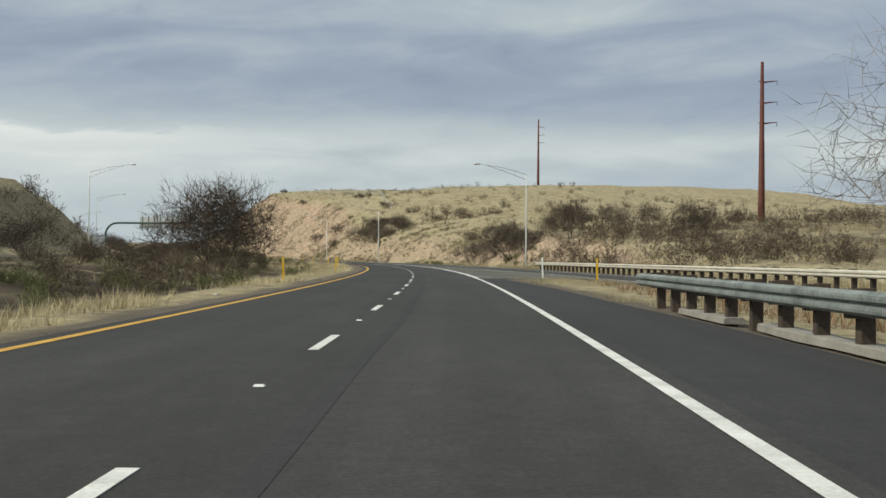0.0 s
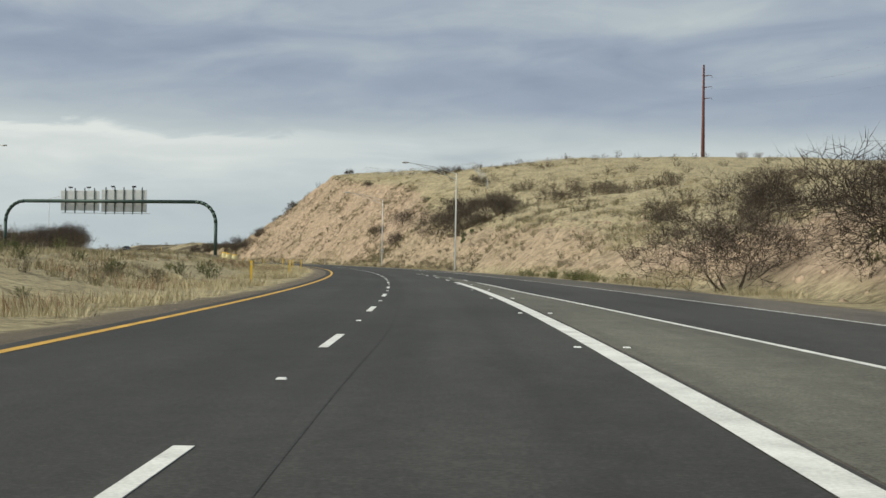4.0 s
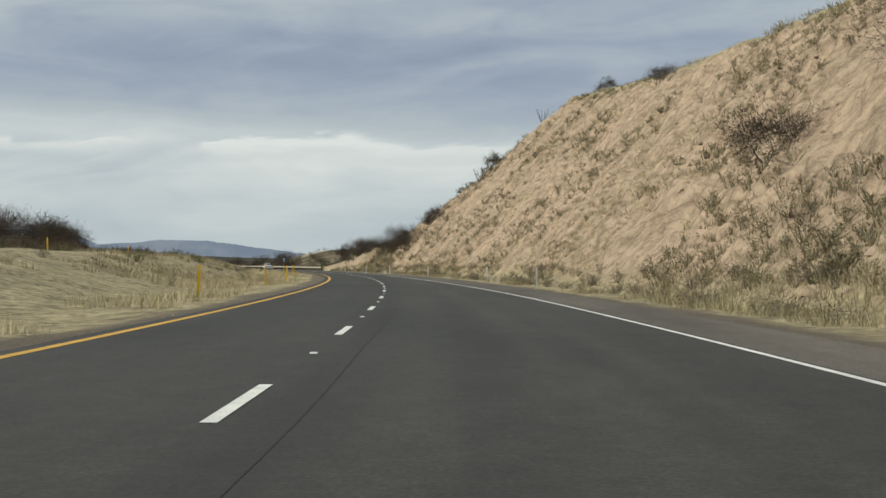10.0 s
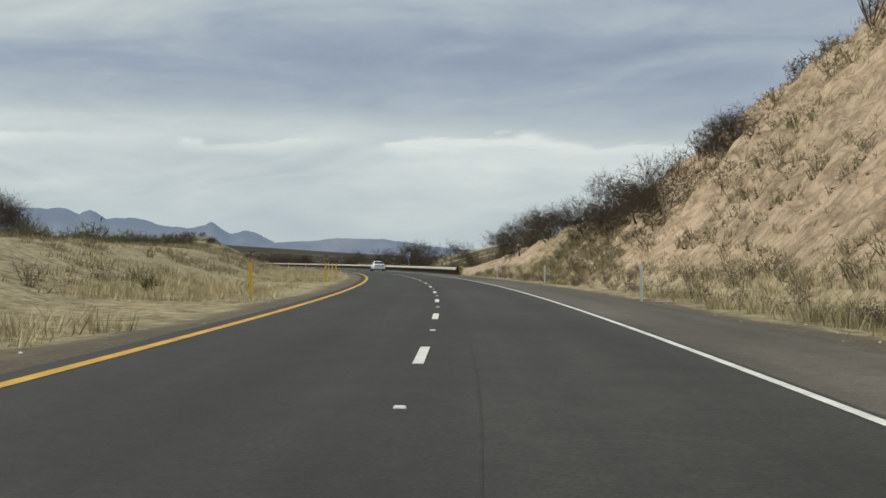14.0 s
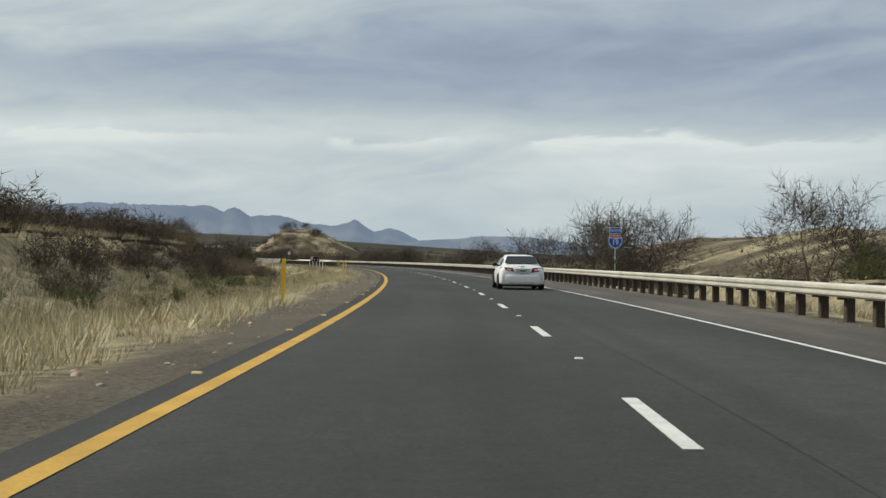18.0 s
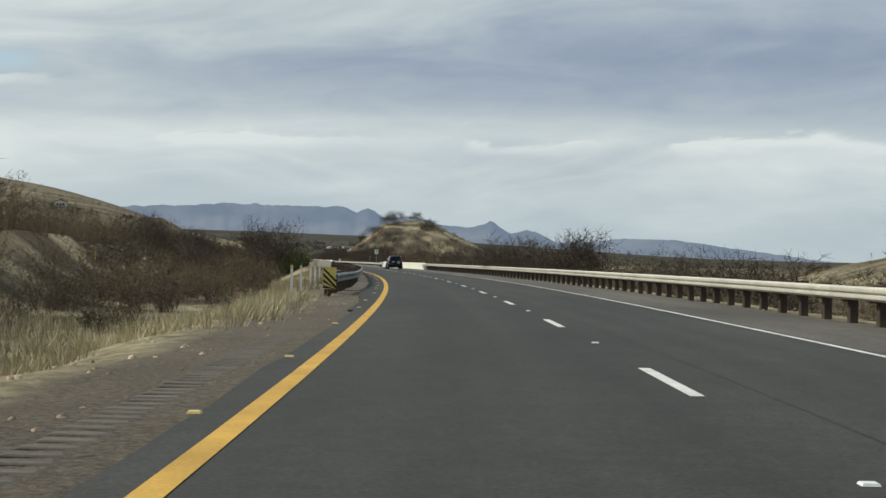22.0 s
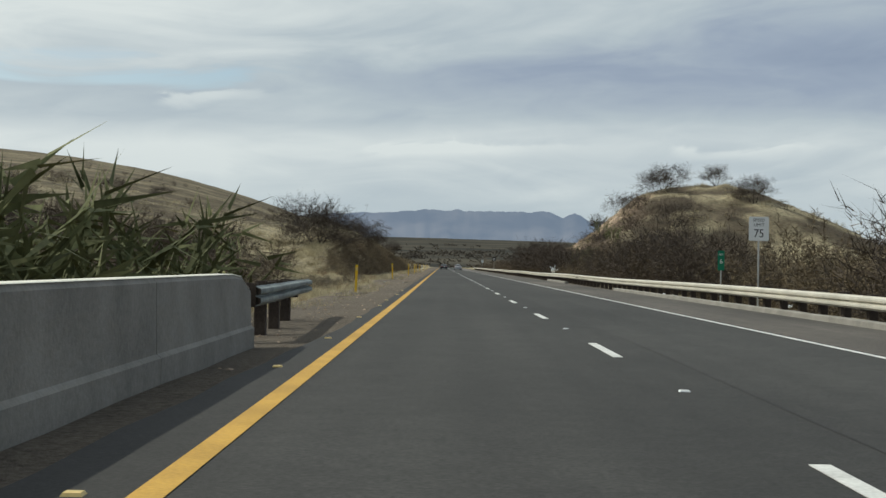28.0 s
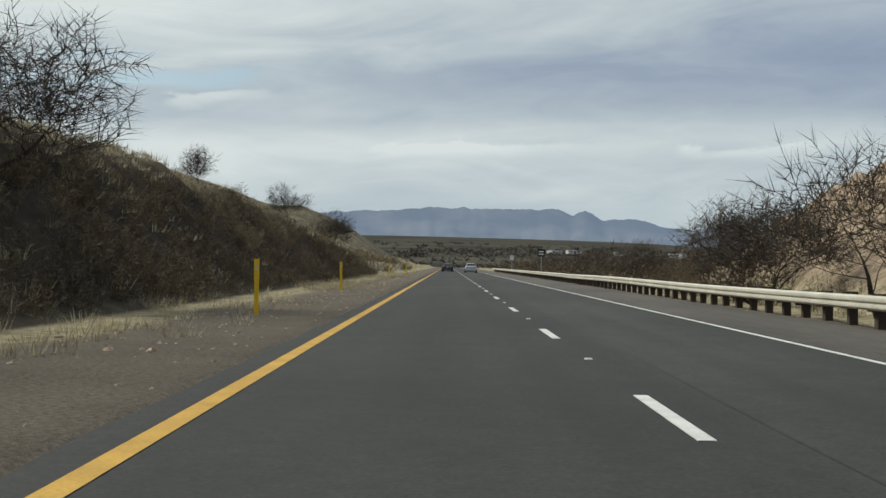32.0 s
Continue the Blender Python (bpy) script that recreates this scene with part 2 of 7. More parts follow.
M["sign_black"] = mat("sign_black", (0.015, 0.015, 0.015), 0.5, var=0.1)
M["marker_panel_yellow"] = mat("hazard_yellow", (0.62, 0.52, 0.14), 0.5, var=0.1)
M["paint_white"] = mat("car_paint_white", (0.80, 0.80, 0.79), 0.22, var=0.02, spec=0.5)
M["paint_blue"] = mat("car_paint_dark_blue", (0.0035, 0.0065, 0.036), 0.22, 0.0, var=0.1, spec=0.30)
M["paint_black"] = mat("car_paint_black", (0.012, 0.012, 0.014), 0.2, var=0.1, spec=0.5)
M["paint_silver"] = mat("car_paint_silver", (0.45, 0.46, 0.47), 0.28, 0.5, var=0.05)
M["trim_black"] = mat("black_plastic", (0.018, 0.018, 0.019), 0.6, var=0.15)
M["trim_pale"] = mat("pale_grey_plastic", (0.46, 0.46, 0.45), 0.45, var=0.06)
M["trim_grey"] = mat("grey_plastic", (0.05, 0.052, 0.056), 0.6, var=0.15)
M["rubber"] = mat("tyre_rubber", (0.018, 0.017, 0.016), 0.85, var=0.2)
M["alloy"] = mat("alloy_wheel", (0.55, 0.55, 0.56), 0.3, 0.9, var=0.08)
M["glass_dark"] = mat("tinted_car_glass", (0.012, 0.013, 0.016), 0.10, var=0.1, spec=0.14)
M["lamp_red"] = mat("red_lamp_lens", (0.24, 0.010, 0.012), 0.15, var=0.1, spec=0.6)
M["lamp_orange"] = mat("orange_lamp_lens", (0.68, 0.085, 0.03), 0.15, var=0.1, spec=0.6)
M["lamp_clear"] = mat("clear_lamp_lens", (0.62, 0.60, 0.58), 0.12, var=0.1, spec=0.6)
M["chrome"] = mat("chrome", (0.62, 0.63, 0.64), 0.12, 1.0, var=0.04)
M["plate"] = mat("number_plate", (0.62, 0.64, 0.62), 0.5, var=0.06)
M["rock"] = mat("loose_rock", (0.40, 0.305, 0.22), 0.95, var=0.3, scale=2, fine=16, bump=0.5, bump_scale=14, random_tint=0.3)
M["litter"] = mat("white_litter", (0.74, 0.75, 0.74), 0.6, var=0.08)
M["litter_dark"] = mat("shredded_tyre", (0.03, 0.028, 0.026), 0.85, var=0.25)
M["drum"] = mat("cream_barrel", (0.70, 0.62, 0.36), 0.6, var=0.12)
M["bark"] = mat("grey_brown_bark", (0.048, 0.038, 0.031), 0.95, var=0.35, scale=3, fine=24, random_tint=0.35)
M["twig"] = mat("bare_twigs", (0.074, 0.058, 0.045), 0.95, var=0.3, scale=0.8, fine=10, random_tint=0.4)
M["pale_twig"] = mat("pale_grey_twigs", (0.21, 0.19, 0.165), 0.95, var=0.3, scale=0.8, fine=10, random_tint=0.35)
M["brush"] = mat("brown_brush", (0.088, 0.066, 0.048), 0.95, var=0.4, scale=0.09, fine=2.5, random_tint=0.5, col2=(0.160, 0.125, 0.088))
M["brush_grey"] = mat("grey_brown_low_shrub", (0.135, 0.112, 0.080), 0.95, var=0.35, scale=0.15, fine=3, random_tint=0.45, col2=(0.235, 0.20, 0.145))
M["brush_warm"] = mat("warm_brown_thicket", (0.110, 0.083, 0.054), 0.95, var=0.4, scale=0.06, fine=0.8, random_tint=0.5, col2=(0.195, 0.152, 0.092))
M["face_tuft"] = mat("dry_olive_tufts", (0.125, 0.110, 0.064), 0.95, var=0.35, scale=0.3, fine=4, random_tint=0.5, col2=(0.31, 0.272, 0.172))
M["brush_far"] = mat("far_brown_woods", (0.10, 0.082, 0.064), 0.95, var=0.35, scale=0.05, fine=0.5, random_tint=0.4, col2=(0.17, 0.145, 0.11))
M["brush_green"] = mat("olive_brush", (0.105, 0.118, 0.046), 0.9, var=0.35, scale=0.3, fine=4, random_tint=0.45, col2=(0.19, 0.195, 0.085))
M["grass"] = mat("dry_grass", (0.37, 0.315, 0.185), 0.9, var=0.40, scale=0.16, fine=1.6, random_tint=0.55, col2=(0.57, 0.495, 0.315))
M["grass_red"] = mat("rusty_dry_weeds", (0.20, 0.125, 0.072), 0.9, var=0.3, scale=0.2, fine=3, random_tint=0.35)
M["tuft_grey"] = mat("greyish_bunch_grass", (0.24, 0.212, 0.128), 0.9, var=0.35, scale=0.15, fine=3, random_tint=0.5, col2=(0.44, 0.38, 0.25))
M["cactus"] = mat("prickly_pear", (0.095, 0.11, 0.055), 0.7, var=0.25, scale=3)
M["chainlink"] = mat("fence_wire", (0.38, 0.39, 0.39), 0.5, 0.6, var=0.1)
M["stucco"] = mat("pale_stucco", (0.66, 0.64, 0.58), 0.85, var=0.1, scale=0.5)
M["roof_dark"] = mat("dark_roof", (0.07, 0.055, 0.05), 0.85, var=0.2, scale=0.5)


def asphalt_material(name, col, patch, inner=1.0):
    """Worn asphalt: aggregate grain, long wheel-track streaks along the road, blotches; u is metres across, v metres along; inner darkens the paving pass left of the long seam."""
    m = bpy.data.materials.new(name)
    m.use_nodes = True
    nt = m.node_tree
    L = nt.links.new
    b = nt.nodes["Principled BSDF"]
    uv = nt.nodes.new("ShaderNodeUVMap").outputs[0]

    def noise_of(sx, sy, detail, rough=0.5):
        mp = nt.nodes.new("ShaderNodeMapping")
        mp.inputs["Scale"].default_value = (sx, sy, 1)
        L(uv, mp.inputs[0])
        n = nt.nodes.new("ShaderNodeTexNoise")
        n.inputs["Scale"].default_value, n.inputs["Detail"].default_value, n.inputs["Roughness"].default_value = 1.0, detail, rough
        L(mp.outputs[0], n.inputs["Vector"])
        return n.outputs[0]

    def blend(a, f, lo, hi, to_lo, to_hi):
        r = nt.nodes.new("ShaderNodeMapRange")
        r.inputs["From Min"].default_value, r.inputs["From Max"].default_value = lo, hi
        r.inputs["To Min"].default_value, r.inputs["To Max"].default_value = to_lo, to_hi
        L(f, r.inputs[0])
        v = nt.nodes.new("ShaderNodeVectorMath")
        v.operation = "SCALE"
        L(a, v.inputs[0])
        L(r.outputs[0], v.inputs["Scale"])
        return v.outputs[0]

    base = nt.nodes.new("ShaderNodeRGB")
    base.outputs[0].default_value = (*col, 1)
    c = blend(base.outputs[0], noise_of(1.15, 0.010, 3), 0.35, 0.65, 0.86, 1.16)      # wheel tracks
    c = blend(c, noise_of(0.28, 0.07, 5), 0.3, 0.7, 1 - patch, 1 + patch)              # blotches
    c = blend(c, noise_of(1.6, 0.9, 5, 0.65), 0.3, 0.7, 0.84, 1.18)                     # patchy wear
    c = blend(c, noise_of(24, 24, 3, 0.7), 0.3, 0.7, 0.50, 1.58)                       # aggregate
    c = blend(c, noise_of(5, 5, 3, 0.6), 0.3, 0.7, 0.83, 1.18)
    if inner != 1.0:
        sx = nt.nodes.new("ShaderNodeSeparateXYZ")
        L(uv, sx.inputs[0])
        c = blend(c, sx.outputs[0], 0.50, 0.75, inner, 1.0)
    L(c, b.inputs["Base Color"])
    b.inputs["Roughness"].default_value = 0.82
    b.inputs["Specular IOR Level"].default_value = 0.35
    bp = nt.nodes.new("ShaderNodeBump")
    bp.inputs["Strength"].default_value, bp.inputs["Distance"].default_value = 0.45, 0.006
    L(noise_of(60, 60, 3, 0.7), bp.inputs["Height"])
    L(bp.outputs[0], b.inputs["Normal"])
    return m


M["asphalt"] = asphalt_material("asphalt", (0.0325, 0.0312, 0.0282), 0.30, 0.84)
M["asphalt_ramp"] = asphalt_material("older_asphalt", (0.094, 0.090, 0.072), 0.26)
M["asphalt_shoulder"] = asphalt_material("shoulder_asphalt", (0.076, 0.066, 0.055), 0.35)
M["asphalt_fresh"] = asphalt_material("fresh_asphalt", (0.024, 0.023, 0.0225), 0.14)
M["rumble"] = mat("rumble_asphalt", (0.11, 0.097, 0.080), 0.9, var=0.3, scale=2, fine=25, bump=0.4, bump_scale=40, random_tint=0.3)
M["tar"] = mat("crack_sealant", (0.020, 0.019, 0.018), 0.6, var=0.2)


def ground_material():
    """Desert ground: gravel, dry grass and bare rock, shared out by the mesh's zone attribute."""
    m = bpy.data.materials.new("desert_ground")
    m.use_nodes = True
    nt = m.node_tree
    L = nt.links.new
    b = nt.nodes["Principled BSDF"]
    b.inputs["Roughness"].default_value, b.inputs["Specular IOR Level"].default_value = 0.95, 0.15
    geo = nt.nodes.new("ShaderNodeTexCoord").outputs["Object"]

    def noise_of(scale, detail, rough=0.55, stretch=(1, 1, 1)):
        mp = nt.nodes.new("ShaderNodeMapping")
        mp.inputs["Scale"].default_value = stretch
        L(geo, mp.inputs[0])
        n = nt.nodes.new("ShaderNodeTexNoise")
        n.inputs["Scale"].default_value, n.inputs["Detail"].default_value, n.inputs["Roughness"].default_value = scale, detail, rough
        L(mp.outputs[0], n.inputs["Vector"])
        return n.outputs[0]

    def two(f, a, bb, lo=0.35, hi=0.65):
        r = nt.nodes.new("ShaderNodeValToRGB")
        e = r.color_ramp.elements
        e[0].position, e[0].color, e[1].position, e[1].color = lo, (*a, 1), hi, (*bb, 1)
        L(f, r.inputs[0])
        return r.outputs[0]

    def mix(f, a, bb, kind="MIX"):
        n = nt.nodes.new("ShaderNodeMix")
        n.data_type, n.blend_type = "RGBA", kind
        if isinstance(f, float):
            n.inputs["Factor"].default_value = f
        else:
            L(f, n.inputs["Factor"])
        L(a, n.inputs["A"])
        L(bb, n.inputs["B"])
        return n.outputs["Result"]

    at = nt.nodes.new("ShaderNodeAttribute")
    at.attribute_name = "zone"
    sep = nt.nodes.new("ShaderNodeSeparateColor")
    L(at.outputs["Color"], sep.inputs[0])
    grain = noise_of(9.0, 6, 0.7)
    gravel = mix(0.60, two(noise_of(0.35, 7, 0.6), (0.095, 0.077, 0.057), (0.182, 0.150, 0.112)), two(noise_of(14, 6, 0.8), (0.038, 0.032, 0.026), (0.27, 0.23, 0.185), 0.36, 0.66))
    soil = two(noise_of(0.45, 6, 0.65), (0.17, 0.142, 0.090), (0.46, 0.395, 0.245), 0.38, 0.62)
    soil = mix(0.55, soil, two(noise_of(2.6, 6, 0.7), (0.10, 0.083, 0.055), (0.50, 0.43, 0.27), 0.40, 0.60))
    rock = two(noise_of(0.10, 5), (0.262, 0.204, 0.138), (0.470, 0.340, 0.245))          # olive-tan to pinkish beds
    rock = mix(0.50, rock, two(noise_of(0.9, 7, 0.7), (0.085, 0.064, 0.044), (0.60, 0.465, 0.340), 0.41, 0.58))
    rock = mix(0.35, rock, two(grain, (0.17, 0.128, 0.090), (0.54, 0.42, 0.305)))
    vor = nt.nodes.new("ShaderNodeTexVoronoi")
    vor.feature = "DISTANCE_TO_EDGE"
    vor.inputs["Scale"].default_value = 0.55
    warp = nt.nodes.new("ShaderNodeVectorMath")
    warp.operation = "MULTIPLY_ADD"
    warp.inputs[1].default_value = (1.1, 1.1, 1.1)
    wn = nt.nodes.new("ShaderNodeTexNoise")
    wn.inputs["Scale"].default_value, wn.inputs["Detail"].default_value = 0.7, 4
    L(geo, wn.inputs["Vector"])
    L(wn.outputs["Color"], warp.inputs[0])
    L(geo, warp.inputs[2])
    L(warp.outputs[0], vor.inputs["Vector"])
    joint = two(vor.outputs["Distance"], (0.45, 0.43, 0.40), (1, 1, 1), 0.0, 0.075)        # darker clefts between blocks
    rock = mix(0.50, rock, joint, "MULTIPLY")
    c = mix(sep.outputs[2], mix(sep.outputs[0], soil, gravel), rock)
    shaded_earth = two(noise_of(0.5, 6, 0.65), (0.024, 0.018, 0.0135), (0.075, 0.055, 0.038))
    c = mix(at.outputs["Alpha"], c, shaded_earth)                      # dark soil and fallen twigs under brush, with the shade there painted in
    L(c, b.inputs["Base Color"])
    bp = nt.nodes.new("ShaderNodeBump")
    bp.inputs["Strength"].default_value, bp.inputs["Distance"].default_value = 0.95, 0.24
    L(noise_of(1.6, 9, 0.72), bp.inputs["Height"])
    L(bp.outputs[0], b.inputs["Normal"])
    return m


M["ground"] = ground_material()


def mountain_material(name, a, bb, haze_glow):
    """Far rock or brushland seen through kilometres of air: a backdrop whose haze is put in as bluish emission."""
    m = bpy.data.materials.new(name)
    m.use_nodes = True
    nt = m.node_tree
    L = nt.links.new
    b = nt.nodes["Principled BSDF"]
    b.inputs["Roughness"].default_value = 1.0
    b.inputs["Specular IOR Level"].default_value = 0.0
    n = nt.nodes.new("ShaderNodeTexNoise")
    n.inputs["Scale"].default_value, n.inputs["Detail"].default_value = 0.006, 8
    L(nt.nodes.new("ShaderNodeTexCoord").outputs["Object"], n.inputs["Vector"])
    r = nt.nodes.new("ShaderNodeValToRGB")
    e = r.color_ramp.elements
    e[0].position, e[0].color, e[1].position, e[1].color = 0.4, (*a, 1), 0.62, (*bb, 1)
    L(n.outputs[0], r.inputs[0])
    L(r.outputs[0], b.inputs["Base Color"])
    b.inputs["Emission Color"].default_value = (*haze_glow, 1)
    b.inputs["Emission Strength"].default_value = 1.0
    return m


# last colour of each: the emission that paints the air's haze
M["mountain"] = mountain_material("hazy_mountain_rock", (0.035, 0.032, 0.032), (0.085, 0.074, 0.066), (0.165, 0.212, 0.290))
M["far_land"] = mountain_material("hazy_brushland", (0.026, 0.022, 0.015), (0.072, 0.060, 0.040), (0.030, 0.035, 0.038))

# ---- building helpers ----
class Geo:
    """Gathers the vertices and faces of one mesh."""

    def __init__(self):
        self.v, self.f = [], []

    def add(self, verts, faces):
        n = len(self.v)
        self.v += [tuple(p) for p in verts]
        self.f += [tuple(i + n for i in q) for q in faces]
        return self

    def box(self, x, y, z, sx, sy, sz, m=None, bevel=0.0):
        """Box centred on x, y with its base at z; bevel cuts the upright edges."""
        hx, hy = sx / 2, sy / 2
        if bevel:
            c = bevel
            ring = [(-hx + c, -hy), (hx - c, -hy), (hx, -hy + c), (hx, hy - c), (hx - c, hy), (-hx + c, hy), (-hx, hy - c), (-hx, -hy + c)]
        else:
            ring = [(-hx, -hy), (hx, -hy), (hx, hy), (-hx, hy)]
        return self.prism(ring, z, z + sz, x, y, m)

    def prism(self, ring, z0, z1, x=0, y=0, m=None, top=1.0):
        n = len(ring)
        v = [Vector((x + a, y + b, z0)) for a, b in ring] + [Vector((x + a * top, y + b * top, z1)) for a, b in ring]
        if m is not None:
            v = [m @ p for p in v]
        f = [(i, (i + 1) % n, n + (i + 1) % n, n + i) for i in range(n)]
        return self.add(v, f + [tuple(range(n - 1, -1, -1)), tuple(range(n, 2 * n))])

    def tube(self, a, b, ra, rb=None, n=6, caps=True):
        a, b = Vector(a), Vector(b)
        rb = ra if rb is None else rb
        d = b - a
        if d.length < 1e-6:
            return self
        q = d.to_track_quat("Z", "Y")
        v = [a + q @ Vector((ra * math.cos(t), ra * math.sin(t), 0)) for t in (2 * math.pi * i / n for i in range(n))]
        v += [b + q @ Vector((rb * math.cos(t), rb * math.sin(t), 0)) for t in (2 * math.pi * i / n for i in range(n))]
        f = [(i, (i + 1) % n, n + (i + 1) % n, n + i) for i in range(n)]
        if caps:
            f += [tuple(range(n - 1, -1, -1)), tuple(range(n, 2 * n))]
        return self.add(v, f)

    def path(self, pts, r, n=8):
        for i in range(len(pts) - 1):
            k0 = r[i] if isinstance(r, (list, tuple)) else r
            k1 = r[i + 1] if isinstance(r, (list, tuple)) else r
            self.tube(pts[i], pts[i + 1], k0, k1, n)
        return self

    def lathe(self, profile, n=20, m=None):
        """Turns (radius, height) pairs round the z axis."""
        v, f, k = [], [], len(profile)
        for i in range(n):
            t = 2 * math.pi * i / n
            v += [Vector((r * math.cos(t), r * math.sin(t), z)) for r, z in profile]
        if m is not None:
            v = [m @ p for p in v]
        for i in range(n):
            j = (i + 1) % n
            f += [(i * k + a, j * k + a, j * k + a + 1, i * k + a + 1) for a in range(k - 1)]
        return self.add(v, f)

    def loft(self, rings, closed=True, caps=True):
        n, v, f = len(rings[0]), [p for r in rings for p in r], []
        for i in range(len(rings) - 1):
            for j in range(n if closed else n - 1):
                k = (j + 1) % n
                f.append((i * n + j, i * n + k, (i + 1) * n + k, (i + 1) * n + j))
        if caps and closed:
            f += [tuple(range(n - 1, -1, -1)), tuple((len(rings) - 1) * n + j for j in range(n))]
        return self.add(v, f)

    def mesh(self, name, material, smooth=False):
        me = bpy.data.meshes.new(name)
        me.from_pydata(self.v, [], self.f)
        me.materials.append(material)
        if smooth:
            me.polygons.foreach_set("use_smooth", [True] * len(me.polygons))
        me.update()
        return me


def part(name, geo, material, parent, label="", smooth=False, m=None):
    ob = new(name, geo if isinstance(geo, bpy.types.Mesh) else geo.mesh(name, material, smooth))
    ob.parent = parent
    if m is not None:
        ob.matrix_basis = m
    if label:
        ob["label"] = label
    return ob


def thing(name, m, label, category, group="", kind=""):
    ob = new(name)
    ob.matrix_basis = m
    ob.empty_display_size = 0.3
    return tagged(ob, label, category, group, kind)


def fast_mesh(name, verts, tris, material, smooth=False):
    """A mesh from numpy arrays of vertices and triangles."""
    me = bpy.data.meshes.new(name)
    nv, nt_ = len(verts), len(tris)
    me.vertices.add(nv)
    me.vertices.foreach_set("co", np.ascontiguousarray(verts, dtype=np.float32).ravel())
    me.loops.add(nt_ * 3)
    me.loops.foreach_set("vertex_index", np.ascontiguousarray(tris, dtype=np.int32).ravel())
    me.polygons.add(nt_)
    me.polygons.foreach_set("loop_start", np.arange(0, nt_ * 3, 3, dtype=np.int32))
    me.polygons.foreach_set("loop_total", np.full(nt_, 3, dtype=np.int32))
    if smooth:
        me.polygons.foreach_set("use_smooth", np.ones(nt_, dtype=bool))
    me.materials.append(material)
    me.update(calc_edges=True)
    return me


# ---- the lie of the land ----
def table(xs, ys):
    return lambda s: float(np.interp(s, xs, ys))


def ease(x):
    x = min(max(x, 0.0), 1.0)
    return x * x * (3 - 2 * x)


# right edge of the paving, right edge line, left line of the ramp
ramp_left = table([-90, 0, 40, 97, 110, 132, 145, 172, 195, 232, 250, 262], [22, 15.4, 12.8, 9.8, 9.1, 7.8, 7.3, 6.0, 5.1, 4.55, 4.1, 3.8])
edge_right = table([-90, 0, 40, 97, 154, 190, 240, 290, 340, 410, 455, 480], [26.5, 19.6, 16.9, 13.5, 10.9, 9.6, 8.4, 7.45, 6.7, 5.35, 4.2, 3.66])
pave_main = table([-90, 20, 35, 50, 66, 82, 95], [6.5, 6.45, 6.0, 5.8, 5.2, 4.7, 4.5])
pave_right = table([74, 97, 154, 248, 300, 345, 370, 480, 500], [16.2, 15.2, 13.2, 12.0, 10.2, 8.8, 8.2, 6.6, 6.5])
# right-hand cut: where its foot lies, how high its brow is, how the hill climbs behind, how steep it is
cut_foot = table([60, 100, 160, 240, 300, 340, 380, 440, 560, 660, 1120, 1150, 1185, 1215, 1300], [24, 21, 18.6, 15.8, 13.8, 12.9, 12.2, 11.0, 10.5, 10.5, 15, 11.6, 12.4, 14, 20])
cut_brow = table([70, 120, 160, 185, 210, 232, 250, 270, 300, 330, 362, 385, 410, 440, 470, 500, 525, 545, 562, 570, 578, 586, 596, 612, 640, 680, 720, 1142, 1150, 1160, 1172, 1186, 1204, 1216, 1228, 1244],
                 [0, 1.5, 4.2, 4.6, 4.8, 3.2, 3.0, 4.9, 6.0, 6.4, 6.2, 8.5, 13.5, 18.5, 20.5, 22.5, 24.5, 26.5, 28.2, 25.0, 19.0, 15.5, 10.0, 6.0, 3.5, 1.0, 0, 0, 3.0, 6.8, 10.4, 12.6, 13.0, 10.0, 4.0, 0])
hill_more = table([60, 100, 160, 240, 300, 360, 400, 430, 460, 500, 550, 575, 640, 700, 1140, 1175, 1206, 1240, 1500], [1.5, 2, 2.8, 4.4, 8.0, 12.0, 11.5, 10, 8, 6, 4, 2, 2, 0, 0, 2, 2.5, 0, 0])
cut_slope = table([60, 200, 320, 380, 420, 560, 600, 660, 1150, 1250], [0.5, 0.75, 0.75, 0.85, 1.0, 1.05, 1.0, 0.8, 0.8, 0.9])
bank_right = table([-60, 40, 90, 620, 660, 940, 955, 1015, 1030, 1120, 1150, 1300, 1500], [-0.5, -0.5, 0, 0, -2.0, -2.6, -3.0, -3.0, -2.6, -1.8, -0.6, -0.5, 0])
# left side: ditch, the rise to the other carriageway, the hills beyond it, the bank close by at the end
ditch_left = table([-60, 60, 110, 640, 700, 830, 950, 960, 1012, 1025, 1060, 1095, 1110], [-0.7, -0.6, -0.3, -0.25, -1.5, -2.0, -1.8, -2.2, -2.2, -1.5, -0.6, -0.2, 0])
rise_left = table([-60, 0, 100, 200, 300, 450, 600, 700, 850, 1000, 1100, 1250], [0.7, 0.8, 0.9, 1.4, 1.7, 2.1, 2.4, 2.8, 3.0, 2.2, 2.0, 2.0])
hill_left = table([-60, 60, 150, 205, 245, 290, 340, 480, 600, 700, 850, 950, 1050, 1165, 1250, 1350, 1450, 1550, 1640, 1700, 1760], [6, 8, 10.5, 11, 7.5, 2.5, 3, 4, 4, 3, 2, 3, 12, 20, 20, 27, 42, 50, 36, 14, 6])
hill_pitch = table([1092, 1250, 1300, 1350, 1560, 1660], [0.19, 0.20, 0.28, 0.42, 0.45, 0.30])
bank_brow = table([1092, 1110, 1130, 1160, 1200, 1230, 1260, 1300, 1400], [0, 2.4, 4.2, 5.3, 5.7, 4.8, 3.0, 1.5, 1.0])


def paving(s):
    return pave_right(s) if s > 74 else pave_main(s)


def rough(s, o, scale, seed=0.0):
    return noise.fractal(Vector((s * scale, o * scale, seed)), 0.8, 2.1, 4)


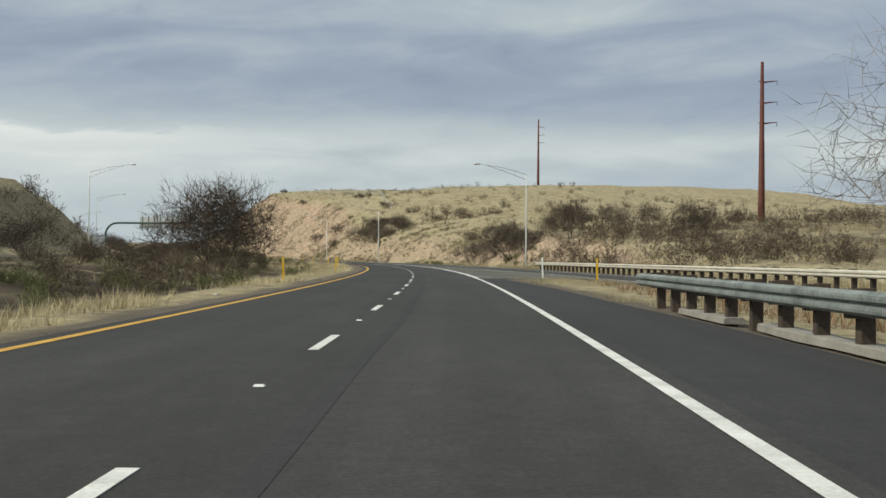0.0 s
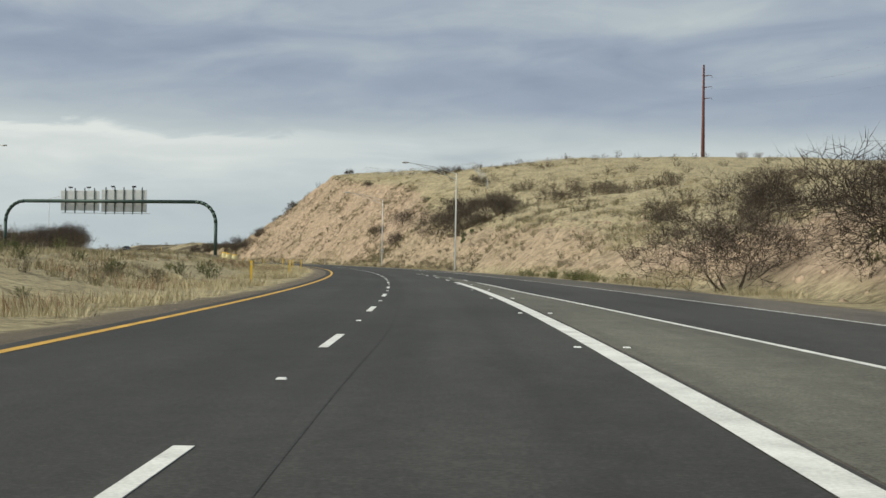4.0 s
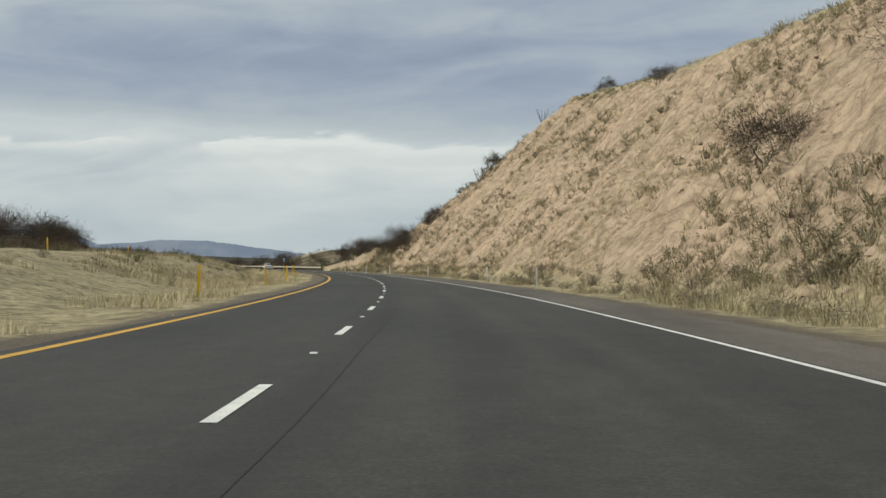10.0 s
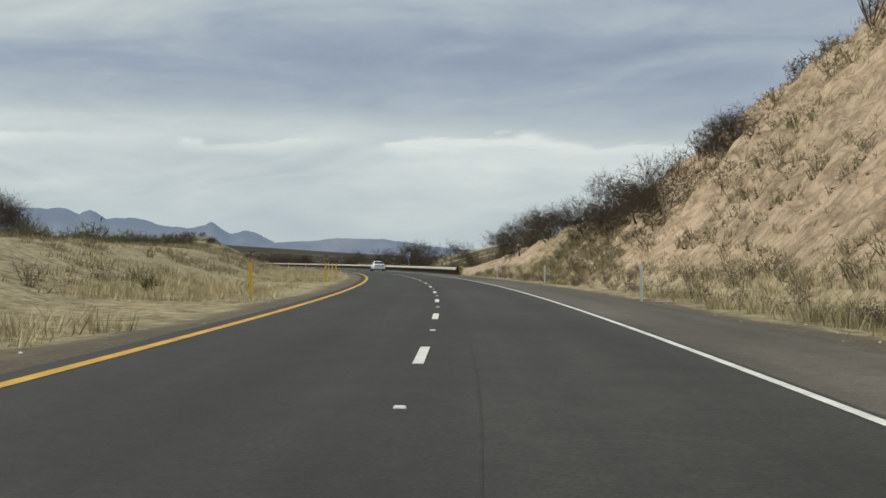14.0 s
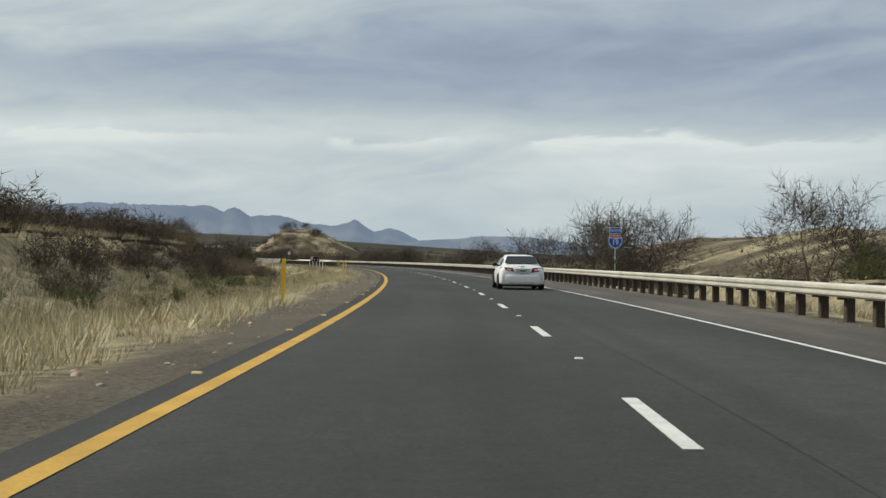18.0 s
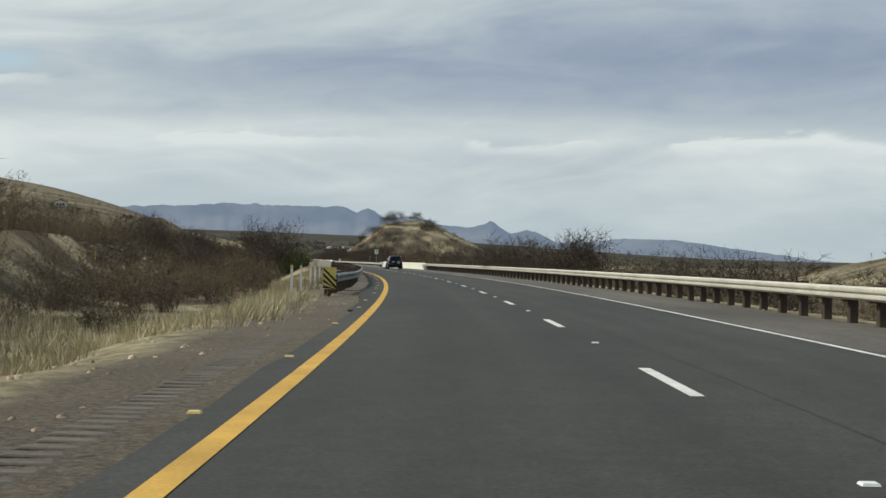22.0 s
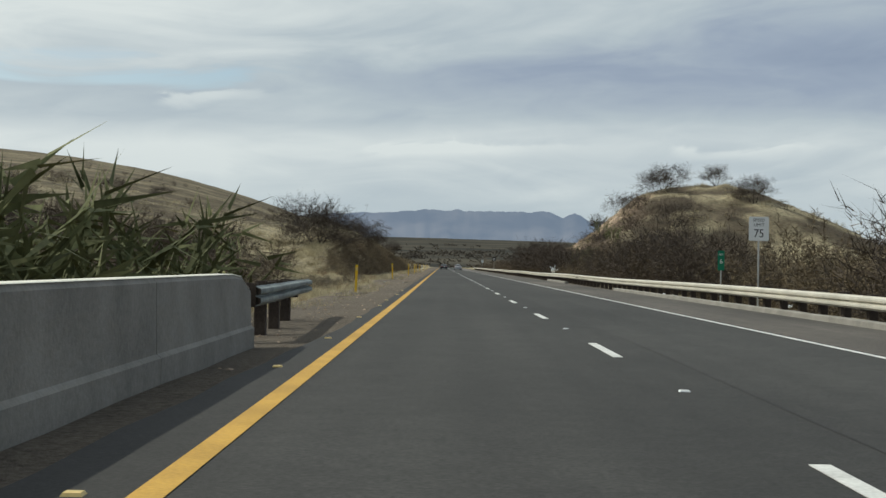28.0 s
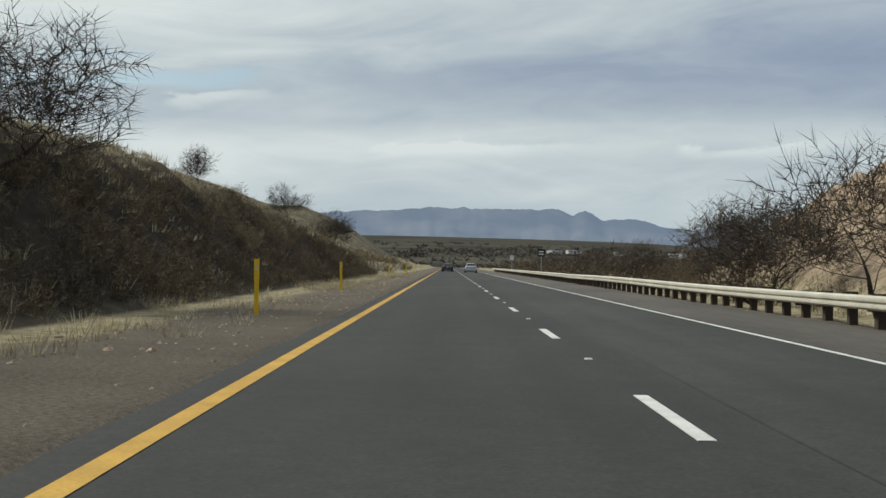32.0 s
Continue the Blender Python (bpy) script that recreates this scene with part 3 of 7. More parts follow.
def land(s, o, zone=False):
    """Height of the ground at a road place; with zone also the shares of gravel, grass and rock."""
    gravel, rocky = 0.0, 0.0
    pr = paving(s)
    if -4.1 <= o <= pr:
        z, gravel = -0.05, 1.0
    elif s <= 74 and o > pr and ramp_left(s) - 1.6 < o < edge_right(s) + 1.4:
        z, gravel = -0.05, 1.0                                  # under the ramp
    elif o > 0:
        d = o - pr
        verge = 1.6 + 0.4 * rough(s, 0, 0.08)
        if s <= 74 and o > edge_right(s):
            d = o - edge_right(s) - 1.4
        z = -0.04 - 0.04 * min(d, 2) + bank_right(s) * ease((d - 2.2) / 7) + 0.10 * rough(s, o, 0.35) * ease(d / 2)
        if 40 < s <= 76 and o < ramp_left(s):
            z = max(z, -0.13 + 0.115 * ease((s - 45) / 22))             # the verge rises to meet the paving
        foot, brow, k = cut_foot(s), cut_brow(s), cut_slope(s)
        if brow > 0.05 and o > foot - 2:
            rill = 0.9 * rough(s, o, 0.10, 3.0) + 0.55 * rough(s, o * 1.3, 0.40, 5.0) - 0.75 * max(0.0, 0.16 - abs(noise.noise(Vector((s * 0.16 + o * 0.10, o * 0.05, 2.5))))) / 0.16 * ease((rough(s, o, 0.06, 4.0) + 0.3) / 0.5)
            rill += 0.40 * (noise.cell(Vector((s * 0.55 + 0.4 * rough(s, o, 0.5, 1.0), o * 0.7, 0.0))) - 0.5) + 0.22 * rough(s, o, 1.3, 9.0)
            up = k * (o - foot) + rill * ease((o - foot) / 5)
            back = max(0.0, o - foot - brow / k)
            top = brow + hill_more(s) * (1 - math.exp(-back / 28)) + 0.5 * rough(s, o, 0.07, 8.0) * ease(back / 6) + 0.3 * rill * ease((o - foot) / 6)
            if s > 1000:
                top *= 1 - 0.95 * ease((o - 36) / 32)
            h = max(up, top) - up
            hill = -0.8 * math.log(math.exp(-min(up, 60) / 0.8) + math.exp(-min(top, 60) / 0.8)) if abs(up - top) < 12 else min(up, top)
            hill = max(hill, 0.0)
            if hill > 0:
                z = max(z, z * 0.0 + hill - 0.05) if o > foot else max(z, hill - 0.05)
            rocky = ease((o - foot) / 1.5) * ease((h + 1.2) / 2.0 if up < top else 0.25 - back / 14.0)
            if 235 < s < 400:
                rocky *= 0.75
            if s > 1100:
                rocky *= 0.95
        if o > 58 and 800 < s < 1080:                           # low hill beyond the wash
            z += (12.0 + 1.6 * rough(s, o, 0.03, 6.0)) * ease((o - 60) / 60) * ease((s - 800) / 80) * ease((1080 - s) / 100)
        gravel = ease((verge - d) / 0.7)
    else:
        d = -o - 4.1
        verge = 1.5 + 0.9 * ease((s - 640) / 60) + 1.2 * ease((s - 815) / 20) + 0.5 * rough(s, 7, 0.08)
        far = 16.0 if s > 690 else 4.0 + 12.0 * ease((s - 640) / 50)
        z = -0.04 - 0.04 * min(d, 2) + ditch_left(s) * ease((d - 2.0) / 6) + (rise_left(s) - ditch_left(s)) * ease((d - far) / 14) + 0.12 * rough(s, o, 0.3) * ease(d / 2.5)
        h = 0.0
        brow = bank_brow(s)
        if brow > 0.02:
            up = 1.05 * (d - 5.6) + (0.8 * rough(s, o, 0.16, 3.0) + 0.5 * rough(s, o, 0.5, 5.0) + 0.3 * rough(s, o, 1.2, 7.0)) * ease((d - 5.6) / 4)
            back = max(0.0, d - 5.6 - brow / 1.05)
            top = brow + hill_left(s) * math.tanh(hill_pitch(s) * max(0.0, back - 5) / hill_left(s)) + 0.5 * rough(s, o, 0.08, 8.0)
            if s > 1720:                                        # flat-topped cut beyond the long hill
                top = max(top, min(28.5, 0.68 * (-o - 28)) * ease((s - 1720) / 50) * ease((2010 - s) / 60))
            h = max(0.0, min(up, top))
            rocky = 0.35 * ease(h / 1.5) * ease((2.5 - back) / 4)
            z = max(z, h)
        else:
            wide = 13 + 13 * ease((s - 240) / 60) if s < 700 else 26 + 44 * ease((s - 700) / 300)
            z += hill_left(s) * ease((-o - 42) / wide) + 0.5 * rough(s, o, 0.06, 8.0) * ease((-o - 40) / 10)
        if -41.5 < o < -27 and s < 905 and brow < 0.02:
            z = rise_left(s) - 0.03
        gravel = ease((verge - d) / 0.6)
        if 285 < s < 345 and o > -26:                           # dirt track that crosses the median
            gravel = max(gravel, ease((3.6 - abs(s - 300 - 1.3 * d) + 0.8 * rough(s, o, 0.3, 2.0)) / 1.6))
    out = abs(o)
    if out > 190:
        z = z + (-9.0 - z) * ease((out - 190) / 70)
    if zone:
        return z, gravel * (1 - rocky), rocky
    return z


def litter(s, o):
    """How much of the ground is dark soil and fallen twigs beneath brush, with the shade of brush and bank painted in.
    """
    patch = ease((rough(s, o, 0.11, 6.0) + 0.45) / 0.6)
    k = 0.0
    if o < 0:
        # inner bank: its shade is put into the ground colour
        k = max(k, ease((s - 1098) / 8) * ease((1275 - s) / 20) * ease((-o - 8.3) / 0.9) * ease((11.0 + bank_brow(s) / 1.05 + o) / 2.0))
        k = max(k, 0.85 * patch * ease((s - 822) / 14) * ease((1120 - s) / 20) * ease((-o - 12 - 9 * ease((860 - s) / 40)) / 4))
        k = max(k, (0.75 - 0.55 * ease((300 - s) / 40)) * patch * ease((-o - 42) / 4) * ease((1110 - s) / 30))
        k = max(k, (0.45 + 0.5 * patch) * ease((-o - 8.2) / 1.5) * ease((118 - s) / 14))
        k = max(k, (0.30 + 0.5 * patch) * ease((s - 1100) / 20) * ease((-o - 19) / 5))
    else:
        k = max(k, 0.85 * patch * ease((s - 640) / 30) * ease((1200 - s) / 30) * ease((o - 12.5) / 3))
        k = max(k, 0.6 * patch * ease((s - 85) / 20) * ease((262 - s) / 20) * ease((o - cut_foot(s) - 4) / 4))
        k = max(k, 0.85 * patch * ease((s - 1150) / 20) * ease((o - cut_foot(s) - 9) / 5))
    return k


def build_land():
    ss = np.concatenate([np.arange(-90, 380, 2.0), np.arange(380, 620, 1.0), np.arange(620, 1300, 2.0), np.arange(1300, 1640, 4.0), np.arange(1640, 2201, 10.0)])
    oo = np.concatenate([np.arange(-264, -60, 12.0), np.arange(-60, -24, 3.0), np.arange(-24, -9, 1.0), np.arange(-9, -4.05, 0.4), [-4.1, -4.0, 0, 4.0],
                         np.arange(4.4, 9, 0.4), np.arange(9, 46, 0.8), np.arange(46, 80, 3.0), np.arange(80, 265, 12.0)])
    n = len(oo)
    v = np.zeros((len(ss) * n, 3))
    zone = np.zeros((len(ss) * n, 4))
    i = 0
    for s in ss:
        a, x, y = heading(s), float(np.interp(s, ROAD_S, ROAD_X)), float(np.interp(s, ROAD_S, ROAD_Y))
        ca, sa = math.cos(a), math.sin(a)
        for o in oo:
            z, g, r = land(s, o, True)
            v[i] = (x + o * ca, y + o * sa, z)
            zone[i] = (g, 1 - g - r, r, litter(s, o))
            i += 1
    k = (np.arange(len(ss) - 1)[:, None] * n + np.arange(n - 1)[None]).ravel()
    tris = np.concatenate([np.stack([k, k + 1, k + n + 1], 1), np.stack([k, k + n + 1, k + n], 1)])
    me = fast_mesh("ground", v, tris, M["ground"], True)
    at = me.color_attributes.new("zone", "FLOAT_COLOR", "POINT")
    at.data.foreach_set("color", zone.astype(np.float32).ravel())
    return tagged(new("ground", me), "stony desert ground with dry grass and a cut hillside", "ground", kind="structure")


build_land()


def build_far_land():
    """The wide plain to the horizon, rising towards the mountains."""
    c = place(860, 0)
    rs = [60, 200, 330, 430, 560, 700, 900, 1150, 1500, 2000, 2700, 3500, 4250]
    n = 144
    v, f = [], []
    for r in rs:
        for i in range(n):
            t = 2 * math.pi * i / n
            bear = (math.degrees(t) + 180) % 360 - 180          # degrees left of +y
            edge = float(np.interp(bear, [-60, 5, 20, 26, 32, 38, 46, 70, 110], [0.12, 0.12, 0.30, 0.42, 0.72, 1.02, 1.20, 1.1, 0.2]))
            z = -9.0 + (4250 * math.tan(radians(edge)) + 9) * max(0.0, r - 620) / 3630 + (4 if r > 650 else 0) * noise.fractal(Vector((r * 0.004, t * 4, 0)), 1, 2, 3)
            v.append((c.x - r * math.sin(t), c.y + r * math.cos(t), z))
    for j in range(len(rs) - 1):
        f += [(j * n + i, j * n + (i + 1) % n, (j + 1) * n + (i + 1) % n, (j + 1) * n + i) for i in range(n)]
    f.append(tuple(range(n)))
    g = Geo()
    g.v, g.f = v, f
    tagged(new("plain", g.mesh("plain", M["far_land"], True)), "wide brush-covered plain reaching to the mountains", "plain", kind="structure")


build_far_land()


def mountain_range(name, dist, outline, base, label, depth=500.0, jag=0.06, mt="mountain"):
    """A far ridge along an arc; outline: (bearing, height) in degrees as it stands over the plain."""
    c = place(860, 0)
    bs = np.arange(outline[0][0], outline[-1][0] + 0.001, 0.12)
    hs = np.interp(bs, [p[0] for p in outline], [p[1] for p in outline])
    rows = 7
    v, f = [], []
    for b, h in zip(bs, hs):
        h = h + jag * noise.fractal(Vector((b * 2.3, dist * 0.01, 0)), 0.8, 2.2, 5)
        top = dist * math.tan(radians(max(h, base)))
        low = dist * math.tan(radians(base)) - 20
        for k in range(rows):
            q = k / (rows - 1)
            fold = 45 * noise.fractal(Vector((b * 1.7, q * 1.5, 2.0)), 0.9, 2.1, 5) * math.sin(math.pi * min(q * 1.2, 1))
            r = dist - depth * (1 - q) + fold
            z = low + (top - low) * (q ** 1.5)
            v.append((c.x - r * math.sin(radians(b)), c.y + r * math.cos(radians(b)), z))
    m = len(bs)
    for i in range(m - 1):
        f += [(i * rows + k, i * rows + k + 1, (i + 1) * rows + k + 1, (i + 1) * rows + k) for k in range(rows - 1)]
    g = Geo()
    g.v, g.f = v, f
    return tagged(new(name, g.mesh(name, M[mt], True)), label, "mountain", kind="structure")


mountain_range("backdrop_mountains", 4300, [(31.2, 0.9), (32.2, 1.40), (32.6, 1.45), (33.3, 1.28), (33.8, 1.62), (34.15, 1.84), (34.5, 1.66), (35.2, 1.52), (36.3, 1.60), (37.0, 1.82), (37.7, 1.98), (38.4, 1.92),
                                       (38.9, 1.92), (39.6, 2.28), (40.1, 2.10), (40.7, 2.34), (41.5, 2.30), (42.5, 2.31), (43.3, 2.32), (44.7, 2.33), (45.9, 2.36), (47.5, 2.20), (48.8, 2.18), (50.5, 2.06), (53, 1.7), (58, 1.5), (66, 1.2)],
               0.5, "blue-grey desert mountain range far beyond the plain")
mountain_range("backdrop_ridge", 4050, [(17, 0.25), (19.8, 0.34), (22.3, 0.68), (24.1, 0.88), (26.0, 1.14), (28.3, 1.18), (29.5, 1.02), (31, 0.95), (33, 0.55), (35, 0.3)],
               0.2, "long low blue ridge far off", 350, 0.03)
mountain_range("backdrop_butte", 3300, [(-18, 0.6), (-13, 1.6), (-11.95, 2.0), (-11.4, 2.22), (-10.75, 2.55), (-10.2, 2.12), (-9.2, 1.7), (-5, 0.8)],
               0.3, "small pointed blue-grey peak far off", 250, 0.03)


# ---- roadway ----
def sheet(name, s0, s1, lo, hi, z, material, step=4.0, thick=0.0, across=1):
    """A strip of the road surface between two offsets (numbers or functions of s); uv in metres."""
    n = max(1, int(math.ceil((s1 - s0) / step)))
    v, f, uv = [], [], []
    for i in range(n + 1):
        s = s0 + (s1 - s0) * i / n
        a = lo(s) if callable(lo) else lo
        b = hi(s) if callable(hi) else hi
        for j in range(across + 1):
            o = a + (b - a) * j / across
            v.append(place(s, o, z))
            uv.append((o, s))
    w = across + 1
    for i in range(n):
        f += [(i * w + j, i * w + j + 1, (i + 1) * w + j + 1, (i + 1) * w + j) for j in range(across)]
    if thick:
        k = len(v)
        v += [p - Vector((0, 0, thick)) for p in v]
        uv += uv
        for i in range(n):
            f += [(i * w, (i + 1) * w, k + (i + 1) * w, k + i * w), (i * w + across, k + i * w + across, k + (i + 1) * w + across, (i + 1) * w + across)]
        f += [tuple(range(w))[::-1] + tuple(range(k, k + w)) if across == 1 else (0, k, k + across, across), (n * w, n * w + across, k + n * w + across, k + n * w)]
        f[-2] = (0, k, k + across, across)
    me = bpy.data.meshes.new(name)
    me.from_pydata(v, [], f)
    layer = me.uv_layers.new(name="UVMap")
    idx = np.zeros(len(me.loops), dtype=np.int32)
    me.loops.foreach_get("vertex_index", idx)
    layer.data.foreach_set("uv", np.array(uv, dtype=np.float32)[idx].ravel())
    me.materials.append(material)
    me.update()
    return new(name, me)


def road_left(s):
    """Broken inner edge of the paving."""
    return -4.03 + 0.07 * noise.noise(Vector((s * 0.35, 0, 0))) + 0.05 * noise.noise(Vector((s * 1.3, 5, 0))) - 0.05


def road_right(s):
    """The lanes' own paving: after the ramp has merged it runs out to the edge line."""
    return 3.9 + (edge_right(s) + 0.16 - 3.9) * ease((s - 200) / 70)


road = tagged(sheet("road", -90, 2200, road_left, road_right, 0.0, M["asphalt"], 1.25, 0.12), "worn dark asphalt carriageway with two lanes", "road", kind="structure")
shoulder = tagged(sheet("road_shoulder", 74, 2200, lambda s: road_right(s) - 0.0, paving, 0.0, M["asphalt_shoulder"], 4, 0.12), "older asphalt shoulder beside the lanes", "road", kind="structure")
tagged(sheet("road_shoulder_start", -90, 74, 3.9, pave_main, 0.0, M["asphalt_fresh"], 4, 0.12), "freshly sealed asphalt shoulder", "road", kind="structure")
tagged(sheet("ramp", -90, 74, lambda s: ramp_left(s) - 1.2, lambda s: edge_right(s) + 1.2, 0.0, M["asphalt_ramp"], 4, 0.12), "greyish older asphalt entry ramp", "road", kind="structure")
tagged(sheet("ramp_lane", -90, 250, lambda s: ramp_left(s) + 0.12, lambda s: max(ramp_left(s) + 0.2, edge_right(s) + 0.16), 0.004, M["asphalt"], 4), "dark asphalt lane of the entry ramp", "road", kind="structure")
tagged(sheet("gore", 74, 246, 3.92, lambda s: max(3.95, ramp_left(s) + 0.1), 0.0045, M["asphalt_ramp"], 4), "greyish older asphalt between lane and ramp", "road", kind="structure")
other_road = tagged(sheet("other_carriageway", -90, 900, -38.6, -30.4, 0.0, M["asphalt_shoulder"], 8), "asphalt carriageway of the opposite direction", "road", kind="structure")
for vtx in other_road.data.vertices:
    k = vtx.index // 2
    vtx.co.z = rise_left(-90 + 990 * k / (len(other_road.data.vertices) // 2 - 1)) + 0.03

tagged(sheet("yellow_edge_line", -90, 2200, -3.75, -3.57, 0.006, M["line_yellow"], 4), "worn yellow edge line", "road marking", kind="structure")
tagged(sheet("white_edge_line", 262, 2200, lambda s: edge_right(s) - 0.06, lambda s: edge_right(s) + 0.06, 0.008, M["line_white"], 4), "worn white edge line", "road marking", kind="structure")
tagged(sheet("white_ramp_edge_line", -90, 262, lambda s: edge_right(s) - 0.05, lambda s: edge_right(s) + 0.05, 0.008, M["line_white"], 4), "thin white edge line of the ramp", "road marking", kind="structure")
tagged(sheet("white_gore_line", 76, 216, 3.54, 3.84, 0.008, M["line_white"], 4), "broad white line beside the ramp", "road marking", kind="structure")
tagged(sheet("white_lane_edge_line", -90, 76, 3.54, 3.70, 0.008, M["line_white"], 4), "worn white edge line", "road marking", kind="structure")
tagged(sheet("white_ramp_line", -90, 216, lambda s: ramp_left(s) - 0.07, lambda s: ramp_left(s) + 0.07, 0.010, M["line_white"], 4), "white line on the ramp's near side", "road marking", kind="structure")
# inner shoulder, its asphalt painted dark for the rail's shadow, and long paving seams
tagged(sheet("inner_shoulder", 815, 1026, lambda s: -4.46 + 0.36 * ease((s - 1006) / 18) + 0.25 * ease((832 - s) / 14) + 0.03 * math.sin(s * 0.4) + 0.03 * math.sin(s * 1.7), lambda s: road_left(s) + 0.05, -0.008, M["asphalt_fresh"], 2, 0.1), "narrow asphalt shoulder inside the yellow line, painted dark as the rail's shadow", "road", kind="structure")
tagged(sheet("lane_seam", -60, 1300, lambda s: 0.60 + 0.05 * math.sin(s * 0.05) + 0.03 * math.sin(s * 0.31), lambda s: 0.62 + 0.16 * ease((150 - s) / 120) + 0.05 * math.sin(s * 0.05) + 0.03 * math.sin(s * 0.31), 0.003, M["asphalt_fresh"], 2), "narrow dark paving seam", "road", kind="structure")

DASH, CYCLE = 4.007, 12.192


def slab(lx, ly, lz, taper=0.8):
    g = Geo()
    ring = [(-lx / 2, -ly / 2), (lx / 2, -ly / 2), (lx / 2, ly / 2), (-lx / 2, ly / 2)]
    return g.prism(ring, 0, lz, top=taper)


dash_mesh = Geo().box(0, 1.525, 0, 0.13, 3.05, 0.006).mesh("lane_dash", M["line_white"])
stud_mesh = slab(0.105, 0.10, 0.016).mesh("lane_stud", M["marker_white"])
stud_y_mesh = slab(0.11, 0.10, 0.018).mesh("edge_stud", M["marker_yellow"])


def on_road(name, mesh, s, o, z=0.002):
    ob = new(name, mesh)
    ob.parent = road
    ob.matrix_basis = stand(s, o, z)
    return ob


for k in range(-7, 170):
    on_road("lane_dash", dash_mesh, DASH + CYCLE * k, 0.0)
    on_road("lane_stud", stud_mesh, DASH + CYCLE * k + 7.6, 0.02)
for k in range(4):
    on_road("merge_dash", dash_mesh, 221.7 + 11.0 * k, 3.62, 0.009)
    on_road("merge_dash", dash_mesh, 221.7 + 11.0 * k, ramp_left(223 + 11.0 * k), 0.009)
for k in range(12):
    s = 82 + 11.6 * k
    if s < 215:
        on_road("gore_stud", stud_mesh, s, 3.38, 0.003)
        on_road("gore_stud", stud_mesh, s, 4.05, 0.007)
for k in range(60):
    on_road("edge_stud", stud_y_mesh, 625 + 7.3 * k + (k % 3) * 0.8, -4.02 - 0.05 * (k % 2), 0.0)

# ---- guardrails ----
W_BEAM = [(0.0, 0.48), (0.012, 0.50), (0.078, 0.525), (0.083, 0.56), (0.078, 0.60), (0.004, 0.625), (0.0, 0.635), (0.004, 0.645), (0.078, 0.67), (0.083, 0.71), (0.078, 0.745), (0.012, 0.77), (0.0, 0.79)]
W_RING = W_BEAM + [(d - 0.006, z) for d, z in reversed(W_BEAM)]


def rail_panel(s0, s1, off, side, name="rail", lift=None):
    """One length of w-beam; side is +1 when the road lies to its left."""
    rings = []
    n = 4
    for i in range(n + 1):
        s = s0 + (s1 - s0) * i / n
        o = off(s)
        up = lift(s) if lift else 0.0
        rings.append([place(s, o - side * d, z + up) for d, z in W_RING])
    return Geo().loft(rings)


post_mesh = Geo().box(0, 0, -0.35, 0.20, 0.22, 1.17, bevel=0.016).mesh("post", M["wood_post"])
block_mesh = Geo().box(0, 0, 0.44, 0.17, 0.20, 0.37, bevel=0.014).mesh("block", M["wood_post"])


def guardrail(s0, s1, off, side, material, label, group="roadside guardrails", lift=None, gap=1.905):
    off = off if callable(off) else (lambda s, k=off: k)
    g = thing("guardrail", Matrix.Identity(4), label, "guardrail", group)
    n = int((s1 - s0) / (gap * 2))
    L_ = (s1 - s0) / n
    for i in range(n):
        geo = rail_panel(s0 + L_ * i - 0.08, s0 + L_ * (i + 1) + 0.08, (lambda s, i=i: off(s) - side * 0.004 * (i % 2)), side, lift=lift)
        part("rail", geo, material, g, smooth=False)
        for k in range(2):
            s = s0 + L_ * (i + 0.5 * k) + 0.2
            up = lift(s) if lift else 0.0
            jit = 0.02 * math.sin(s * 12.3)
            p = part("post", post_mesh, None, g, m=stand(s, off(s) + side * 0.27, up + jit, 2 * math.sin(s * 5)))
            part("block", block_mesh, None, p, m=Matrix.Translation((-side * 0.17, 0, 0.0)))
    return g


start_rail = guardrail(-40, 34, lambda s: 6.55 + 0.006 * max(0, 34 - s), 1, M["steel"], "grey galvanised guardrail on dark wooden posts beside the ramp gore")
guardrail(-60, 138, lambda s: edge_right(s) + 1.6 + 0.01 * max(0, s - 60), 1, M["steel_cream"], "pale weathered guardrail on wooden posts along the ramp")
guardrail(646, 957, lambda s: 7.15, 1, M["steel_cream"], "pale weathered guardrail on wooden posts along the outer shoulder")
guardrail(1013, 1240, lambda s: 7.1, 1, M["steel_cream"], "pale weathered guardrail on wooden posts beyond the bridge", lift=lambda s: -0.16 + 0.14 * ease((1018 - s) / 5) + 0.025 * math.sin(s * 0.11))
guardrail(1240, 1420, lambda s: 7.1 + 0.004 * (s - 1240), 1, M["steel_cream"], "pale weathered guardrail on wooden posts running far ahead", lift=lambda s: -0.16)
guardrail(829, 955, lambda s: -4.94 - 0.35 * (1 - ease((s - 829) / 14)), -1, M["steel"], "grey galvanised guardrail on dark wooden posts beside the inner shoulder", lift=lambda s: -0.13 + 0.17 * ease((s - 949) / 5.5))
guardrail(1019, 1029, lambda s: -5.1 - 0.25 * ease((s - 1019) / 10), -1, M["steel"], "short grey guardrail stub behind the bridge parapet")

# flared end of the first rail
g = Geo()
rings = []
for i in range(7):
    t = i / 6
    a = t * 2.4
    rings.append([place(34.0 + 0.34 * math.sin(a) + 0.05, 6.55 + 0.30 * (1 - math.cos(a)) - d * (1 - 0.3 * t), z) for d, z in W_RING])
part("end_piece", g.loft(rings), M["steel"], start_rail, "curled rail end piece")


